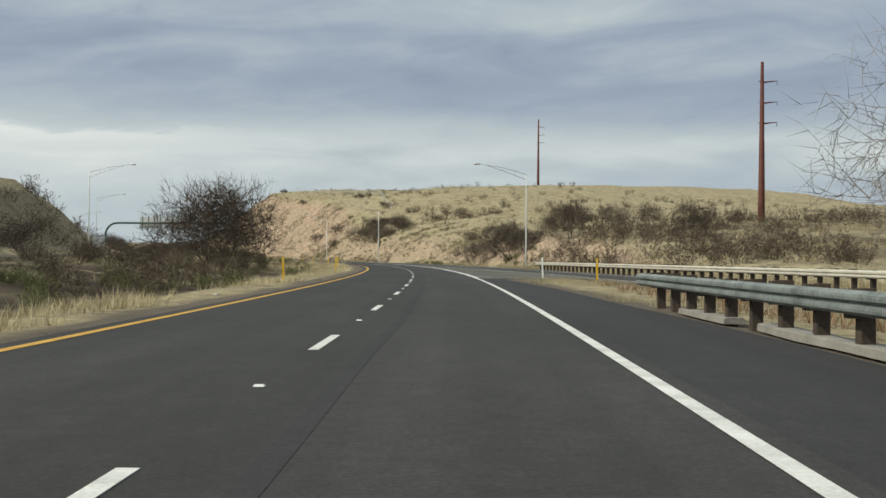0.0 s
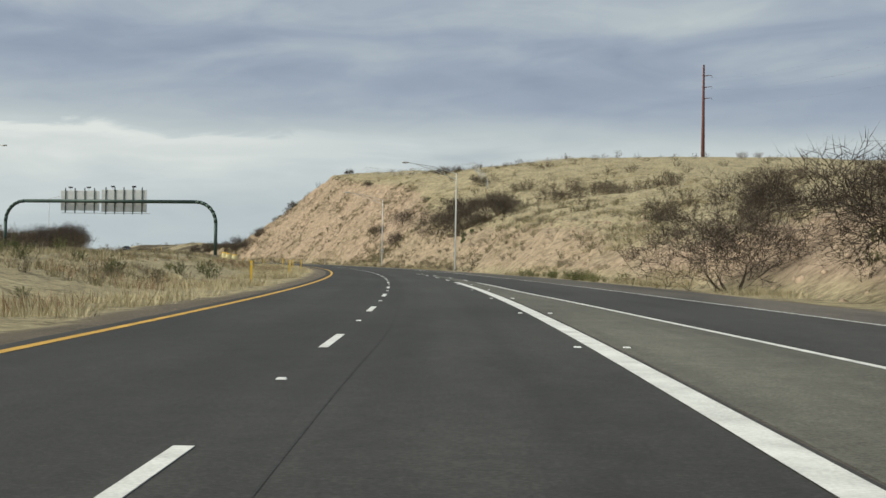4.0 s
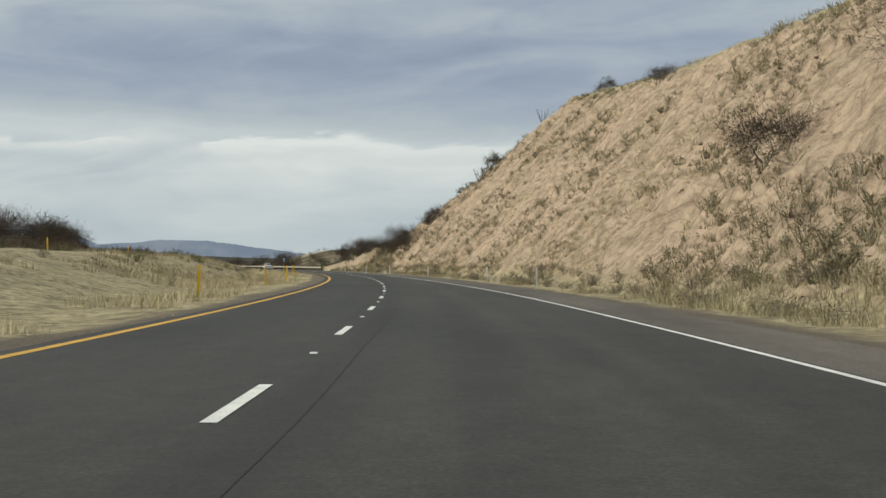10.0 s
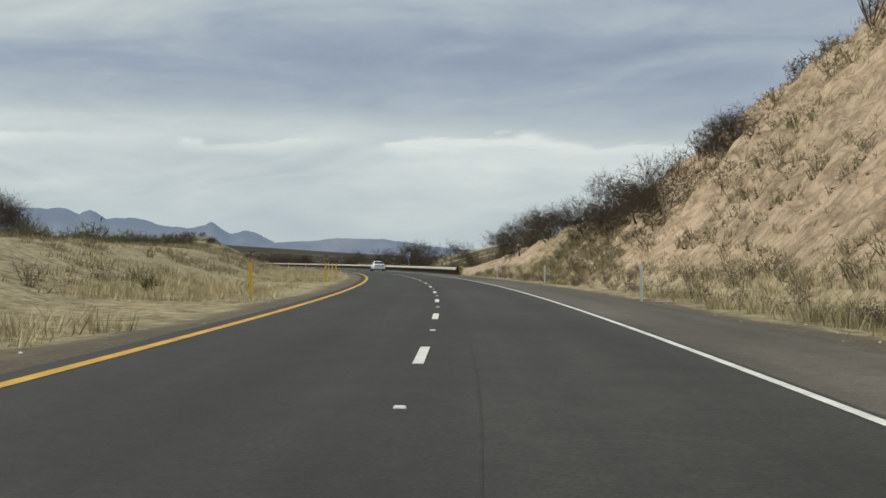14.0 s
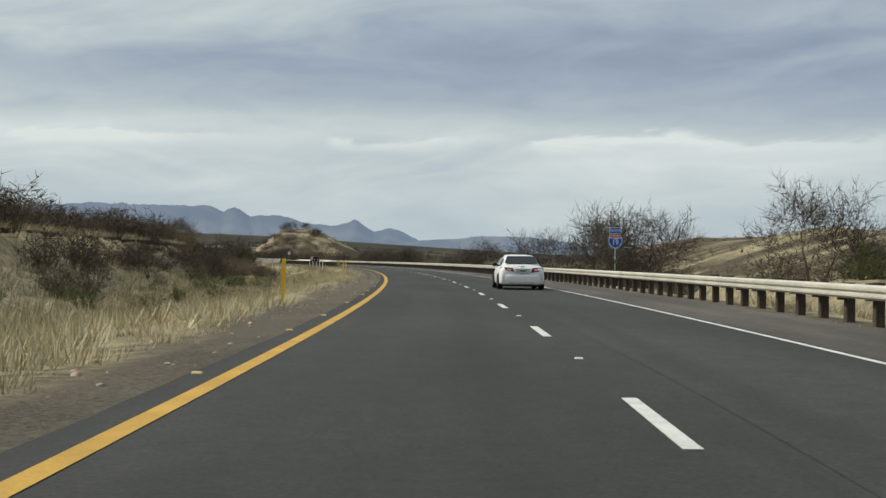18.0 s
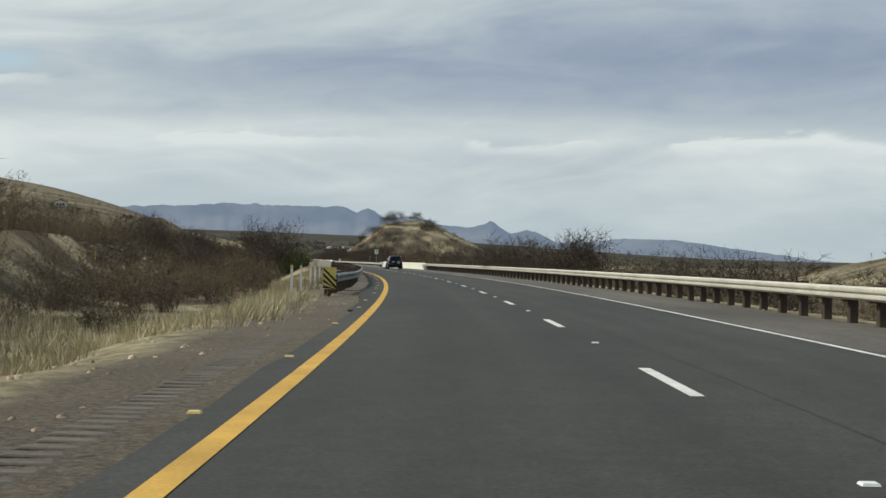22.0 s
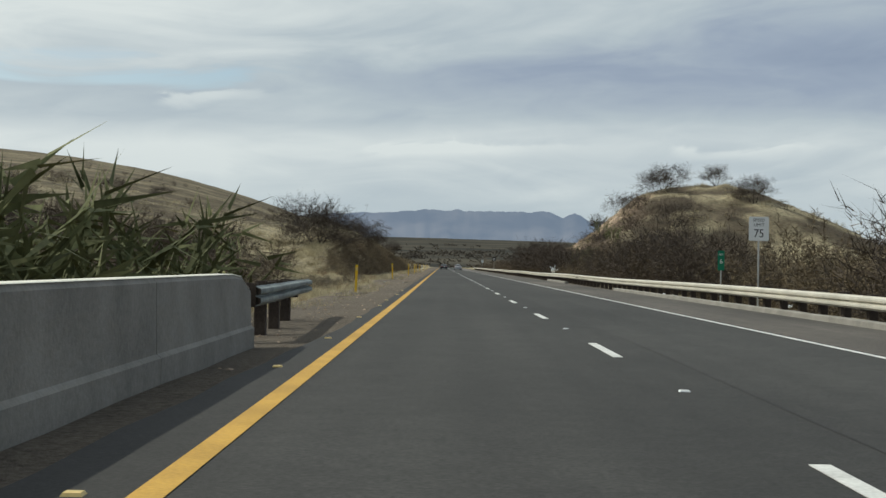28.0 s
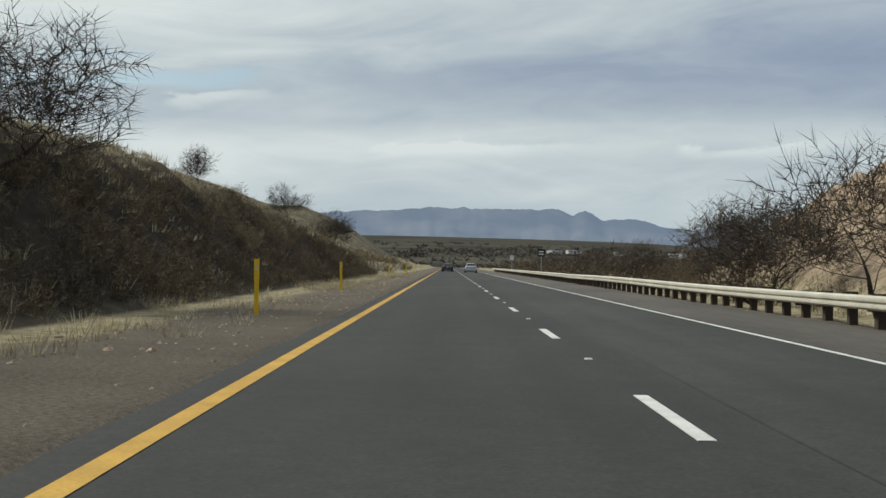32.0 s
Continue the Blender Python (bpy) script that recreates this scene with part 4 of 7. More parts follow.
# ---- kerbs and gutters under the rails ----
def kerb(name, s0, s1, off, width, height, label, z=-0.02, wob=0.0):
    rings = []
    n = max(2, int((s1 - s0) / 1.5))
    for i in range(n + 1):
        s = s0 + (s1 - s0) * i / n
        o = off + wob * math.sin(s * 0.9) + wob * 0.6 * math.sin(s * 2.3)
        h = height * (0.85 + 0.3 * abs(noise.noise(Vector((s * 0.4, off, 0)))))
        rings.append([place(s, o - width / 2, z), place(s, o - width / 2 + 0.015, z + h * 0.85), place(s, o - width / 2 + 0.05, z + h), place(s, o + width / 2 - 0.05, z + h), place(s, o + width / 2, z + h * 0.7), place(s, o + width / 2, z)])
    return tagged(new(name, Geo().loft(rings).mesh(name, M["concrete"])), label, "kerb", "roadside kerbs")


kerb("gutter_kerb", -30, 22, 6.95, 0.45, 0.13, "rough pale concrete gutter kerb under the guardrail", wob=0.05)
kerb("gutter_kerb", 24, 29, 6.85, 0.40, 0.12, "rough pale concrete gutter kerb under the guardrail", wob=0.05)
kerb("gutter_kerb", 889, 906, -4.96, 0.24, 0.13, "pale concrete kerb under the inner guardrail", z=-0.05)
kerb("gutter_kerb", 907, 955, -4.96, 0.24, 0.14, "pale concrete kerb under the inner guardrail", z=-0.05)
kerb("gutter_kerb", 1015, 1068, 6.78, 0.28, 0.15, "pale concrete kerb under the outer guardrail")
kerb("gutter_kerb", 1096, 1112, 6.85, 0.30, 0.14, "pale concrete kerb under the outer guardrail")


# gutter slabs of old concrete between the shadow-dark paving strip and the rail
gutter = thing("gutter_pavement", Matrix.Identity(4), "cracked tan concrete gutter slabs beside the inner shoulder", "pavement", kind="structure")
slab_rnd = random.Random(17)
s = 836.0
while s < 955.0:
    l = slab_rnd.uniform(1.6, 2.3)
    b0 = -4.84 if s > 888 else -5.15 - 0.15 * slab_rnd.random()
    a0 = -4.42 - 0.03 * slab_rnd.random()
    dz = slab_rnd.uniform(-0.012, 0.012)
    ring = [(s + 0.02, a0), (s + l * 0.5, a0 - 0.03 * slab_rnd.random()), (s + l - 0.02, a0), (s + l - 0.03 - 0.08 * slab_rnd.random(), b0), (s + 0.03 + 0.05 * slab_rnd.random(), b0)]
    g = Geo().loft([[place(p, q, -0.16) for p, q in ring], [place(p, q, -0.035 + dz) for p, q in ring]])
    part("slab", g, M["concrete_old"], gutter)
    s += l + (slab_rnd.uniform(0.0, 0.5) if slab_rnd.random() < 0.25 else 0.02)


def rail_connector(s0, s1, off, side, material, parent_label, lift):
    """Three-ridged beam that ties a rail to a parapet."""
    t = thing("rail_connector", Matrix.Identity(4), parent_label, "guardrail", "rail connectors")
    rings = []
    for i in range(5):
        k = i / 4
        s_ = s0 + (s1 - s0) * k
        wide = 1 + 0.55 * ease(k * 1.6) if s1 > s0 else 1 + 0.55 * ease(k * 1.6)
        rings.append([place(s_, off - side * (d + 0.012), 0.79 + lift + (z - 0.79) * wide) for d, z in W_RING])
    part("beam", Geo().loft(rings), material, t)
    for k in (0.55, 0.85):
        for z in (0.66, 0.40):
            part("bolt", Geo().lathe([(0.0, 0.02), (0.02, 0.018), (0.028, 0.0)], 8, Matrix.Translation(place(s0 + (s1 - s0) * k, off - side * 0.1, z + lift)) @ Matrix.Rotation(heading(s0) - side * math.pi / 2 * -1, 4, "Z") @ Matrix.Rotation(math.pi / 2, 4, "X")), M["pole_grey"], t)
    return t


rail_connector(952.6, 957.6, -4.94, -1, M["steel"], "grey ridged steel beam tying the rail to the parapet", 0.04)
rail_connector(954.4, 959.2, 7.00, 1, M["steel_pale"], "pale grey ridged steel beam bolted to the white parapet", -0.03)
rail_connector(1015.6, 1011.2, 7.00, 1, M["steel_pale"], "pale grey ridged steel beam bolted to the white parapet", -0.03)


# ---- bridge parapets ----
def parapet(s0, s1, face, side, body, cap, label, h=0.86):
    t = thing("bridge_parapet", Matrix.Identity(4), label, "parapet", "bridge parapets")
    span = 6.0
    n = int(round((s1 - s0) / span))
    for i in range(n):
        a, b = s0 + (s1 - s0) * i / n, s0 + (s1 - s0) * (i + 1) / n - 0.02
        rings = []
        for j in range(9):
            s = a + (b - a) * j / 8
            e = min(s - s0, s1 - s)
            hh = h - 0.22 * (1 - min(1.0, e / 1.3)) ** 2
            q = lambda d, z: place(s, face + side * d, z)
            rings.append([q(0, -0.3), q(0, 0.20), q(0.045, 0.24), q(0.06, hh - 0.05), q(0.09, hh), q(0.30, hh), q(0.33, hh - 0.05), q(0.33, -0.3)])
        seg = part("wall_section", Geo().loft(rings), body, t)
        caps = []
        for j in range(9):
            s = a + (b - a) * j / 8
            e = min(s - s0, s1 - s)
            hh = h - 0.22 * (1 - min(1.0, e / 1.3)) ** 2 + 0.004
            q = lambda d, z: place(s, face + side * d, z)
            caps.append([q(0.075, hh - 0.004), q(0.09, hh + 0.004), q(0.30, hh + 0.004), q(0.325, hh - 0.02), q(0.32, hh - 0.03), q(0.30, hh - 0.004)])
        part("coping", Geo().loft(caps), cap, seg, "cream-painted top of the parapet")
    return t


parapet(955.8, 1018, -4.98, -1, M["concrete"], M["concrete_white"], "grey concrete bridge parapet with a cream-painted top", 0.98)
parapet(957.5, 1012.5, 6.98, 1, M["concrete_white"], M["concrete_white"], "cream-white painted concrete bridge parapet")


# ---- roadside posts ----
def delineator(kind):
    t = thing("delineator_post", Matrix.Identity(4), {"yellow": "yellow plastic delineator post beside the inner shoulder", "white": "white plastic delineator post beside the outer shoulder"}[kind], "delineator", kind + " delineators")
    ring = [(-0.05, 0.0), (-0.035, 0.018), (0, 0.026), (0.035, 0.018), (0.05, 0.0), (0.035, 0.008), (0, 0.014), (-0.035, 0.008)]
    part("blade", Geo().prism(ring, -0.2, 1.18), M["post_" + kind], t)
    top = Geo()
    top.prism([(-0.058, -0.012), (0.058, -0.012), (0.052, 0.022), (0, 0.032), (-0.052, 0.022)], 0.78, 1.22)
    part("sleeve", top, M["post_" + kind], t)
    part("reflector", Geo().box(0, -0.0155, 0.98, 0.075, 0.004, 0.12), M["marker_yellow" if kind == "yellow" else "marker_white"], t, "reflective patch")
    return t


yellow_post, white_post = delineator("yellow"), delineator("white")
YELLOW = [(64.3, -6.2), (107.6, -6.1), (162, -6.9), (213, -7.0), (256.8, -7.2), (291, -6.5), (326, -6.8), (363, -6.7), (410, -6.9), (441, -7.1), (458, -6.7), (511, -7.1), (548, -6.6), (585, -6.2), (613, -6.2),
          (641, -6.6), (680, -6.1), (738.5, -6.6), (786, -6.2), (1056.8, -6.1), (1105, -6.3), (1143, -6.0), (1170, -5.9), (1196.5, -6.2), (1250.5, -6.6), (1283, -6.2), (1320, -6.2), (1360, -6.2)]
WHITE = [(72.6, 7.2), (434, 8.6), (470, 9.5), (512, 8.3), (546, 7.0), (580, 7.2), (612, 7.4)]
for kind, first, places in (("yellow", yellow_post, YELLOW + [(69.5, 9.8), (430, -26.5), (470, -26.6), (520, -26.6), (700, -26.8), (745, -26.8), (900, -27.0)]), ("white", white_post, WHITE)):
    for i, (s, o) in enumerate(places):
        m = stand(s, o, land(s, o), 8 * math.sin(s), 1.8 * math.sin(s * 3.7))
        if i == 0:
            first.matrix_basis = m
        else:
            copy_thing(first, m)


def rail_marker(s, o):
    t = thing("marker_post", stand(s, o, land(s, o)), "short white marker post with a yellow top behind the guardrail", "marker post", "marker posts")
    part("post", Geo().box(0, 0, -0.2, 0.10, 0.02, 1.20), M["post_white"], t)
    part("cap", Geo().box(0, 0, 1.0, 0.105, 0.026, 0.16), M["marker_yellow"], t, "yellow reflective top")


for s, o in ((836, -7.3), (843, -7.4), (851, -7.4), (859, -7.5), (867, -7.5)):
    rail_marker(s, o)


def hazard_panel(s, o, w, h, z, label):
    t = thing("hazard_marker", stand(s, o, z), label, "hazard marker", "striped hazard markers")
    part("panel", Geo().box(0, 0, 0, w, 0.02, h), M["marker_panel_yellow"], t)
    part("post", Geo().box(0, 0.04, -0.5, 0.09, 0.05, 0.6), M["wood_post"], t)
    n = 4
    for i in range(n):                                          # black bars slanting down, clipped to the panel
        z0 = h * (i + 0.15) / (n - 0.4)
        bar = [(-w / 2, z0), (w / 2, z0 - w * 1.0), (w / 2, z0 - w * 1.0 + h * 0.14), (-w / 2, z0 + h * 0.14)]
        bar = [(x, min(max(zz, 0.005), h - 0.005)) for x, zz in bar]
        if max(p[1] for p in bar) - min(p[1] for p in bar) < 0.03:
            continue
        part("stripe", Geo().add([(x, -0.014, zz) for x, zz in bar] + [(x, -0.009, zz) for x, zz in bar], [(0, 1, 2, 3), (7, 6, 5, 4), (0, 4, 5, 1), (2, 6, 7, 3), (1, 5, 6, 2), (0, 3, 7, 4)]), M["sign_black"], t)


hazard_panel(828.4, -5.45, 0.42, 0.72, 0.15, "black and yellow striped hazard panel at the rail's end")
hazard_panel(645.2, 7.55, 0.40, 0.70, 0.25, "black and yellow striped hazard panel at the rail's start")


# ---- lettering ----
def letters(text, size):
    cu = bpy.data.curves.new("letters", "FONT")
    cu.body, cu.size, cu.align_x, cu.align_y, cu.extrude, cu.resolution_u = text, size, "CENTER", "CENTER", 0.002, 3
    ob = bpy.data.objects.new("letters", cu)
    scene.collection.objects.link(ob)
    me = bpy.data.meshes.new_from_object(ob.evaluated_get(bpy.context.evaluated_depsgraph_get()))
    bpy.data.objects.remove(ob)
    bpy.data.curves.remove(cu)
    return me


def lettering(text, size, x, z, material, parent, y=-0.008, squeeze=1.0, bold=0.0):
    me = letters(text, size)
    me.materials.clear()
    me.materials.append(material)
    ob = part("lettering", me, None, parent, m=Matrix.Translation((x, y, z)) @ Matrix.Rotation(math.pi / 2, 4, "X") @ Matrix.Diagonal((squeeze, 1, 1, 1)))
    return ob


def rounded(w, h, r, n=4):
    pts = []
    for cx, cz, a0 in ((w / 2 - r, h / 2 - r, 0), (-w / 2 + r, h / 2 - r, 90), (-w / 2 + r, -h / 2 + r, 180), (w / 2 - r, -h / 2 + r, 270)):
        pts += [(cx + r * math.cos(radians(a0 + 90 * i / n)), cz + r * math.sin(radians(a0 + 90 * i / n))) for i in range(n + 1)]
    return pts


def plate(outline, y0, y1):
    """A flat plate in the x-z plane."""
    n = len(outline)
    v = [(x, y0, z) for x, z in outline] + [(x, y1, z) for x, z in outline]
    f = [tuple(range(n - 1, -1, -1)), tuple(range(n, 2 * n))] + [(i, (i + 1) % n, n + (i + 1) % n, n + i) for i in range(n)]
    f[0], f[1] = tuple(range(n)), tuple(range(2 * n - 1, n - 1, -1))
    return Geo().add(v, f)


def shift(pts, dx, dz, k=1.0):
    return [(x * k + dx, z * k + dz) for x, z in pts]


def interstate_sign(s, o, z):
    t = thing("route_sign", stand(s, o, z, -3), "blue and red interstate shield sign under a blue direction plate", "road sign", "road signs")
    part("post", Geo().box(0, 0.03, -0.8, 0.05, 0.04, 3.4), M["pole_grey"], t)
    part("marker", Geo().box(0, -0.01, 1.02, 0.12, 0.01, 0.16), M["sign_green"], t, "small green tag")
    head = part("direction_plate", plate(shift(rounded(0.62, 0.32, 0.04), 0, 2.66), -0.006, 0.006), M["sign_white"], t)
    part("field", plate(shift(rounded(0.58, 0.28, 0.03), 0, 2.66), -0.010, -0.005), M["sign_blue"], head, "blue field")
    lettering("NORTH", 0.205, 0, 2.66, M["sign_white"], head, -0.012, 0.80)
    half = [(0, -0.40), (0.12, -0.365), (0.24, -0.28), (0.325, -0.13), (0.345, 0.02), (0.325, 0.14), (0.27, 0.26), (0.20, 0.285), (0.10, 0.275), (0, 0.30)]
    outline = half + [(-x, zz) for x, zz in reversed(half[1:-1])]
    zc = 2.16
    shield = part("shield", plate(shift(outline, 0, zc), -0.006, 0.006), M["sign_white"], t)
    blue_half = [p for p in half[:6]] + [(0.325, 0.115), (0, 0.115)]
    blue = blue_half[:-1] + [(-x, zz) for x, zz in reversed(blue_half[1:-1])]
    part("blue_field", plate(shift(blue, 0, zc, 0.93), -0.010, -0.005), M["sign_blue"], shield, "blue lower field")
    red_half = [(0.30, 0.15), (0.27, 0.26), (0.20, 0.285), (0.10, 0.275), (0, 0.30)]
    red = red_half + [(-x, zz) for x, zz in reversed(red_half[:-1])]
    part("red_field", plate(shift(red, 0, zc - 0.005, 0.93), -0.010, -0.005), M["sign_red"], shield, "red upper field")
    lettering("INTERSTATE", 0.085, 0, zc + 0.19, M["sign_white"], shield, -0.012, 0.9)
    part("small_writing", Geo().box(0, -0.0125, zc + 0.065, 0.24, 0.004, 0.035), M["sign_white"], shield)
    lettering("19", 0.40, 0, zc - 0.11, M["sign_white"], shield, -0.012, 0.82)


interstate_sign(708.0, 7.85, 0.14)


def speed_sign(s, o, z):
    t = thing("speed_sign", stand(s, o, z, -2), "white speed limit sign with black figures on a post", "road sign", "road signs")
    part("post", Geo().box(0, 0.03, -0.6, 0.06, 0.04, 3.6), M["pole_grey"], t)
    p = part("plate", plate(shift(rounded(0.76, 0.92, 0.05), 0, 2.75), -0.006, 0.006), M["sign_white"], t)
    lettering("SPEED", 0.17, 0, 3.08, M["sign_black"], p)
    lettering("LIMIT", 0.17, 0, 2.90, M["sign_black"], p)
    lettering("75", 0.45, 0, 2.56, M["sign_black"], p, squeeze=0.9)
    part("rim", plate(shift(rounded(0.72, 0.88, 0.04), 0, 2.75), -0.0075, -0.0055), M["sign_white"], p)


speed_sign(1049.5, 9.8, 0.0)


def km_sign(s, o, z):
    t = thing("distance_sign", stand(s, o, z, -2), "small green kilometre sign on a thin post", "road sign", "road signs")
    part("post", Geo().box(0, 0.03, -0.6, 0.05, 0.03, 2.4), M["pole_grey"], t)
    p = part("plate", plate(shift(rounded(0.26, 0.78, 0.03), 0, 1.62), -0.006, 0.006), M["sign_green"], t)
    lettering("km", 0.13, 0, 1.86, M["sign_white"], p)
    lettering("6", 0.26, 0, 1.58, M["sign_white"], p)


km_sign(1050.6, 8.6, -0.1)


def far_sign(name, s, o, z, w, h, top, material, label, turn=0):
    t = thing(name, stand(s, o, z, turn), label, "road sign", "road signs")
    part("post", Geo().box(0, 0.03, -0.4, 0.07, 0.05, top + 0.4), M["pole_grey"], t)
    p = part("plate", plate(shift(rounded(w, h, 0.05), 0, top - h / 2), -0.006, 0.006), material, t)
    return p


p = far_sign("back_sign", 1300, 9.5, 0.0, 0.9, 0.9, 3.2, M["sign_black"], "dark warning sign with pale figures ahead of the brush", -2)
part("writing", Geo().box(0, -0.012, 2.85, 0.6, 0.004, 0.12), M["sign_white"], p)
part("writing", Geo().box(0, -0.012, 2.55, 0.6, 0.004, 0.12), M["sign_white"], p)
far_sign("small_sign", 1350, 8.4, 0.0, 0.6, 0.75, 2.8, M["sign_back"], "pale sign standing far ahead", -2)
far_sign("green_marker", 930, -9.5, -1.2, 0.2, 0.5, 1.9, M["sign_green"], "small green marker plate behind the inner rail")
far_sign("curve_sign", 838, 31, -2.0, 0.9, 0.9, 3.2, M["sign_white"], "white sign with a dark figure beyond the rail", 10)


# ---- lamp posts ----
def lamp_post(s, o, label, group, arm=6.0, height=12.0, side=-1, turn=0.0, panel=False, z=None):
    z = land(s, o) if z is None else z
    t = thing("lamp_post", stand(s, o, z, turn), label, "street lamp", group)
    part("base", Geo().lathe([(0.0, 0.25), (0.20, 0.25), (0.22, 0.20), (0.26, -0.3)], 10), M["concrete"], t, "concrete footing")
    part("pole", Geo().lathe([(0.0, height + 0.05), (0.055, height), (0.13, 0.25)], 12), M["pole_grey"], t, smooth=True)
    part("upper_arm", Geo().path([Vector((0, 0, height - 0.05)), Vector((side * arm * 0.5, 0, height + 0.75)), Vector((side * arm, 0, height + 1.15))], [0.04, 0.035, 0.03]), M["pole_grey"], t)
    part("lower_arm", Geo().path([Vector((0, 0, height - 0.75)), Vector((side * arm * 0.45, 0, height + 0.25)), Vector((side * arm * 0.85, 0, height + 1.0))], [0.04, 0.03, 0.03]), M["pole_grey"], t)
    for q in (0.25, 0.5):
        part("strut", Geo().tube((side * arm * q, 0, height - 0.75 + 2.2 * q * 0.95), (side * arm * q, 0, height + 1.5 * q), 0.018, n=5), M["pole_grey"], t)
    rings = []
    for q, w, h in ((0, 0.05, 0.05), (0.15, 0.14, 0.09), (0.45, 0.20, 0.13), (0.72, 0.17, 0.10), (0.85, 0.05, 0.04)):
        rings.append([Vector((side * (arm + q), w * math.cos(a), height + 1.16 + h * math.sin(a))) for a in (2 * math.pi * i / 10 for i in range(10))])
    part("luminaire", Geo().loft(rings), M["pole_grey"], t, "cobra-head luminaire", True)
    if panel:
        p = part("notice", plate(shift(rounded(0.46, 0.62, 0.03), 0, 2.9), -0.16, -0.15), M["sign_white"], t, "small white notice plate")
        for i in range(4):
            part("writing", Geo().box(0, -0.163, 2.70 + 0.12 * i, 0.32, 0.004, 0.05), M["sign_black"], p)
    return t


lamp_post(166.4, 17.0, "tall grey street lamp with a long arm beside the ramp", "street lamps", turn=3)
lamp_post(306.5, 12.6, "tall grey street lamp with a long arm below the cut hillside", "street lamps", turn=5)
lamp_post(379.5, 11.9, "tall grey street lamp with a white notice on its pole", "street lamps", turn=5, panel=True)
t = lamp_post(199.3, -42.7, "tall grey street lamp beside the opposite carriageway", "street lamps", side=1, turn=-4)
lamp_post(487.4, -51.0, "tall grey street lamp beyond the opposite carriageway", "street lamps", side=1)
lamp_post(330.0, -52.0, "tall grey street lamp beyond the opposite carriageway", "street lamps", side=1)
t = thing("board_sign", stand(199.0, -41.2, land(199, -41.2), 12), "pale back of a square road sign", "road sign", "road signs")
part("panel", Geo().box(0, 0, 0.9, 1.7, 0.03, 1.6), M["sign_back"], t)
for x in (-0.6, 0.6):
    part("post", Geo().box(x, -0.06, -0.2, 0.08, 0.08, 2.9), M["pole_grey"], t)
for x in (-0.28, 0.28):
    part("rib", Geo().box(x, -0.04, 0.92, 0.04, 0.05, 1.56), M["pole_grey"], t)


# ---- power line ----
def power_pole(s, o, z, height, turn, label):
    t = thing("power_pole", stand(s, o, z, turn), label, "power pole", "power poles")
    part("shaft", Geo().lathe([(0.0, height), (0.22, height), (0.52, 0.0), (0.56, -1.0)], 12), M["corten"], t, smooth=True)
    tips = []
    for i, h in enumerate((height - 2.95, height - 5.9, height - 8.8)):
        part("arm", Geo().path([Vector((0, 0, h)), Vector((1.2, 0, h + 0.12)), Vector((2.1, 0, h + 0.18))], [0.13, 0.09, 0.05], 8), M["corten"], t)
        part("short_arm", Geo().tube((0, 0, h + 0.1), (-0.55, 0, h + 0.2), 0.06, 0.04, 6), M["corten"], t)
        part("insulator", Geo().lathe([(0.0, h + 0.14), (0.05, h + 0.1), (0.03, h), (0.06, h - 0.1), (0.03, h - 0.2), (0.06, h - 0.3), (0.0, h - 0.38)], 8, Matrix.Translation((2.05, 0, 0))), M["trim_grey"], t)
        tips.append(t.matrix_basis @ Vector((2.05, 0, h - 0.38)))
    return tips


def cable(pts, r):
    """One thin tube along a line of points."""
    d = (pts[-1] - pts[0]).cross(Vector((0, 0, 1))).normalized() * r
    return Geo().loft([[p + d, p - d * 0.5 + Vector((0, 0, r)), p - d * 0.5 - Vector((0, 0, r))] for p in pts])


tips_a = power_pole(181.5, 53.2, land(181.5, 53.2), 29.3 - land(181.5, 53.2), -20, "tall rust-brown steel power pole with three arms")
tips_b = power_pole(461, 111.5, land(461, 111.5), 25.5, -25, "tall rust-brown steel power pole on the hill")
tips_0 = [p + (tips_a[i] - tips_b[i]) * 0.9 for i, p in enumerate(tips_a)]
for i in range(3):
    for a, b in ((tips_a[i], tips_b[i]), (tips_0[i], tips_a[i])):
        pts = [a.lerp(b, k / 14) - Vector((0, 0, 5.0 * (1 - (2 * k / 14 - 1) ** 2))) for k in range(15)]
        tagged(new("power_cable", cable(pts, 0.0035).mesh("power_cable", M["trim_grey"])), "thin power cable sagging between poles", "cable", "power cables")


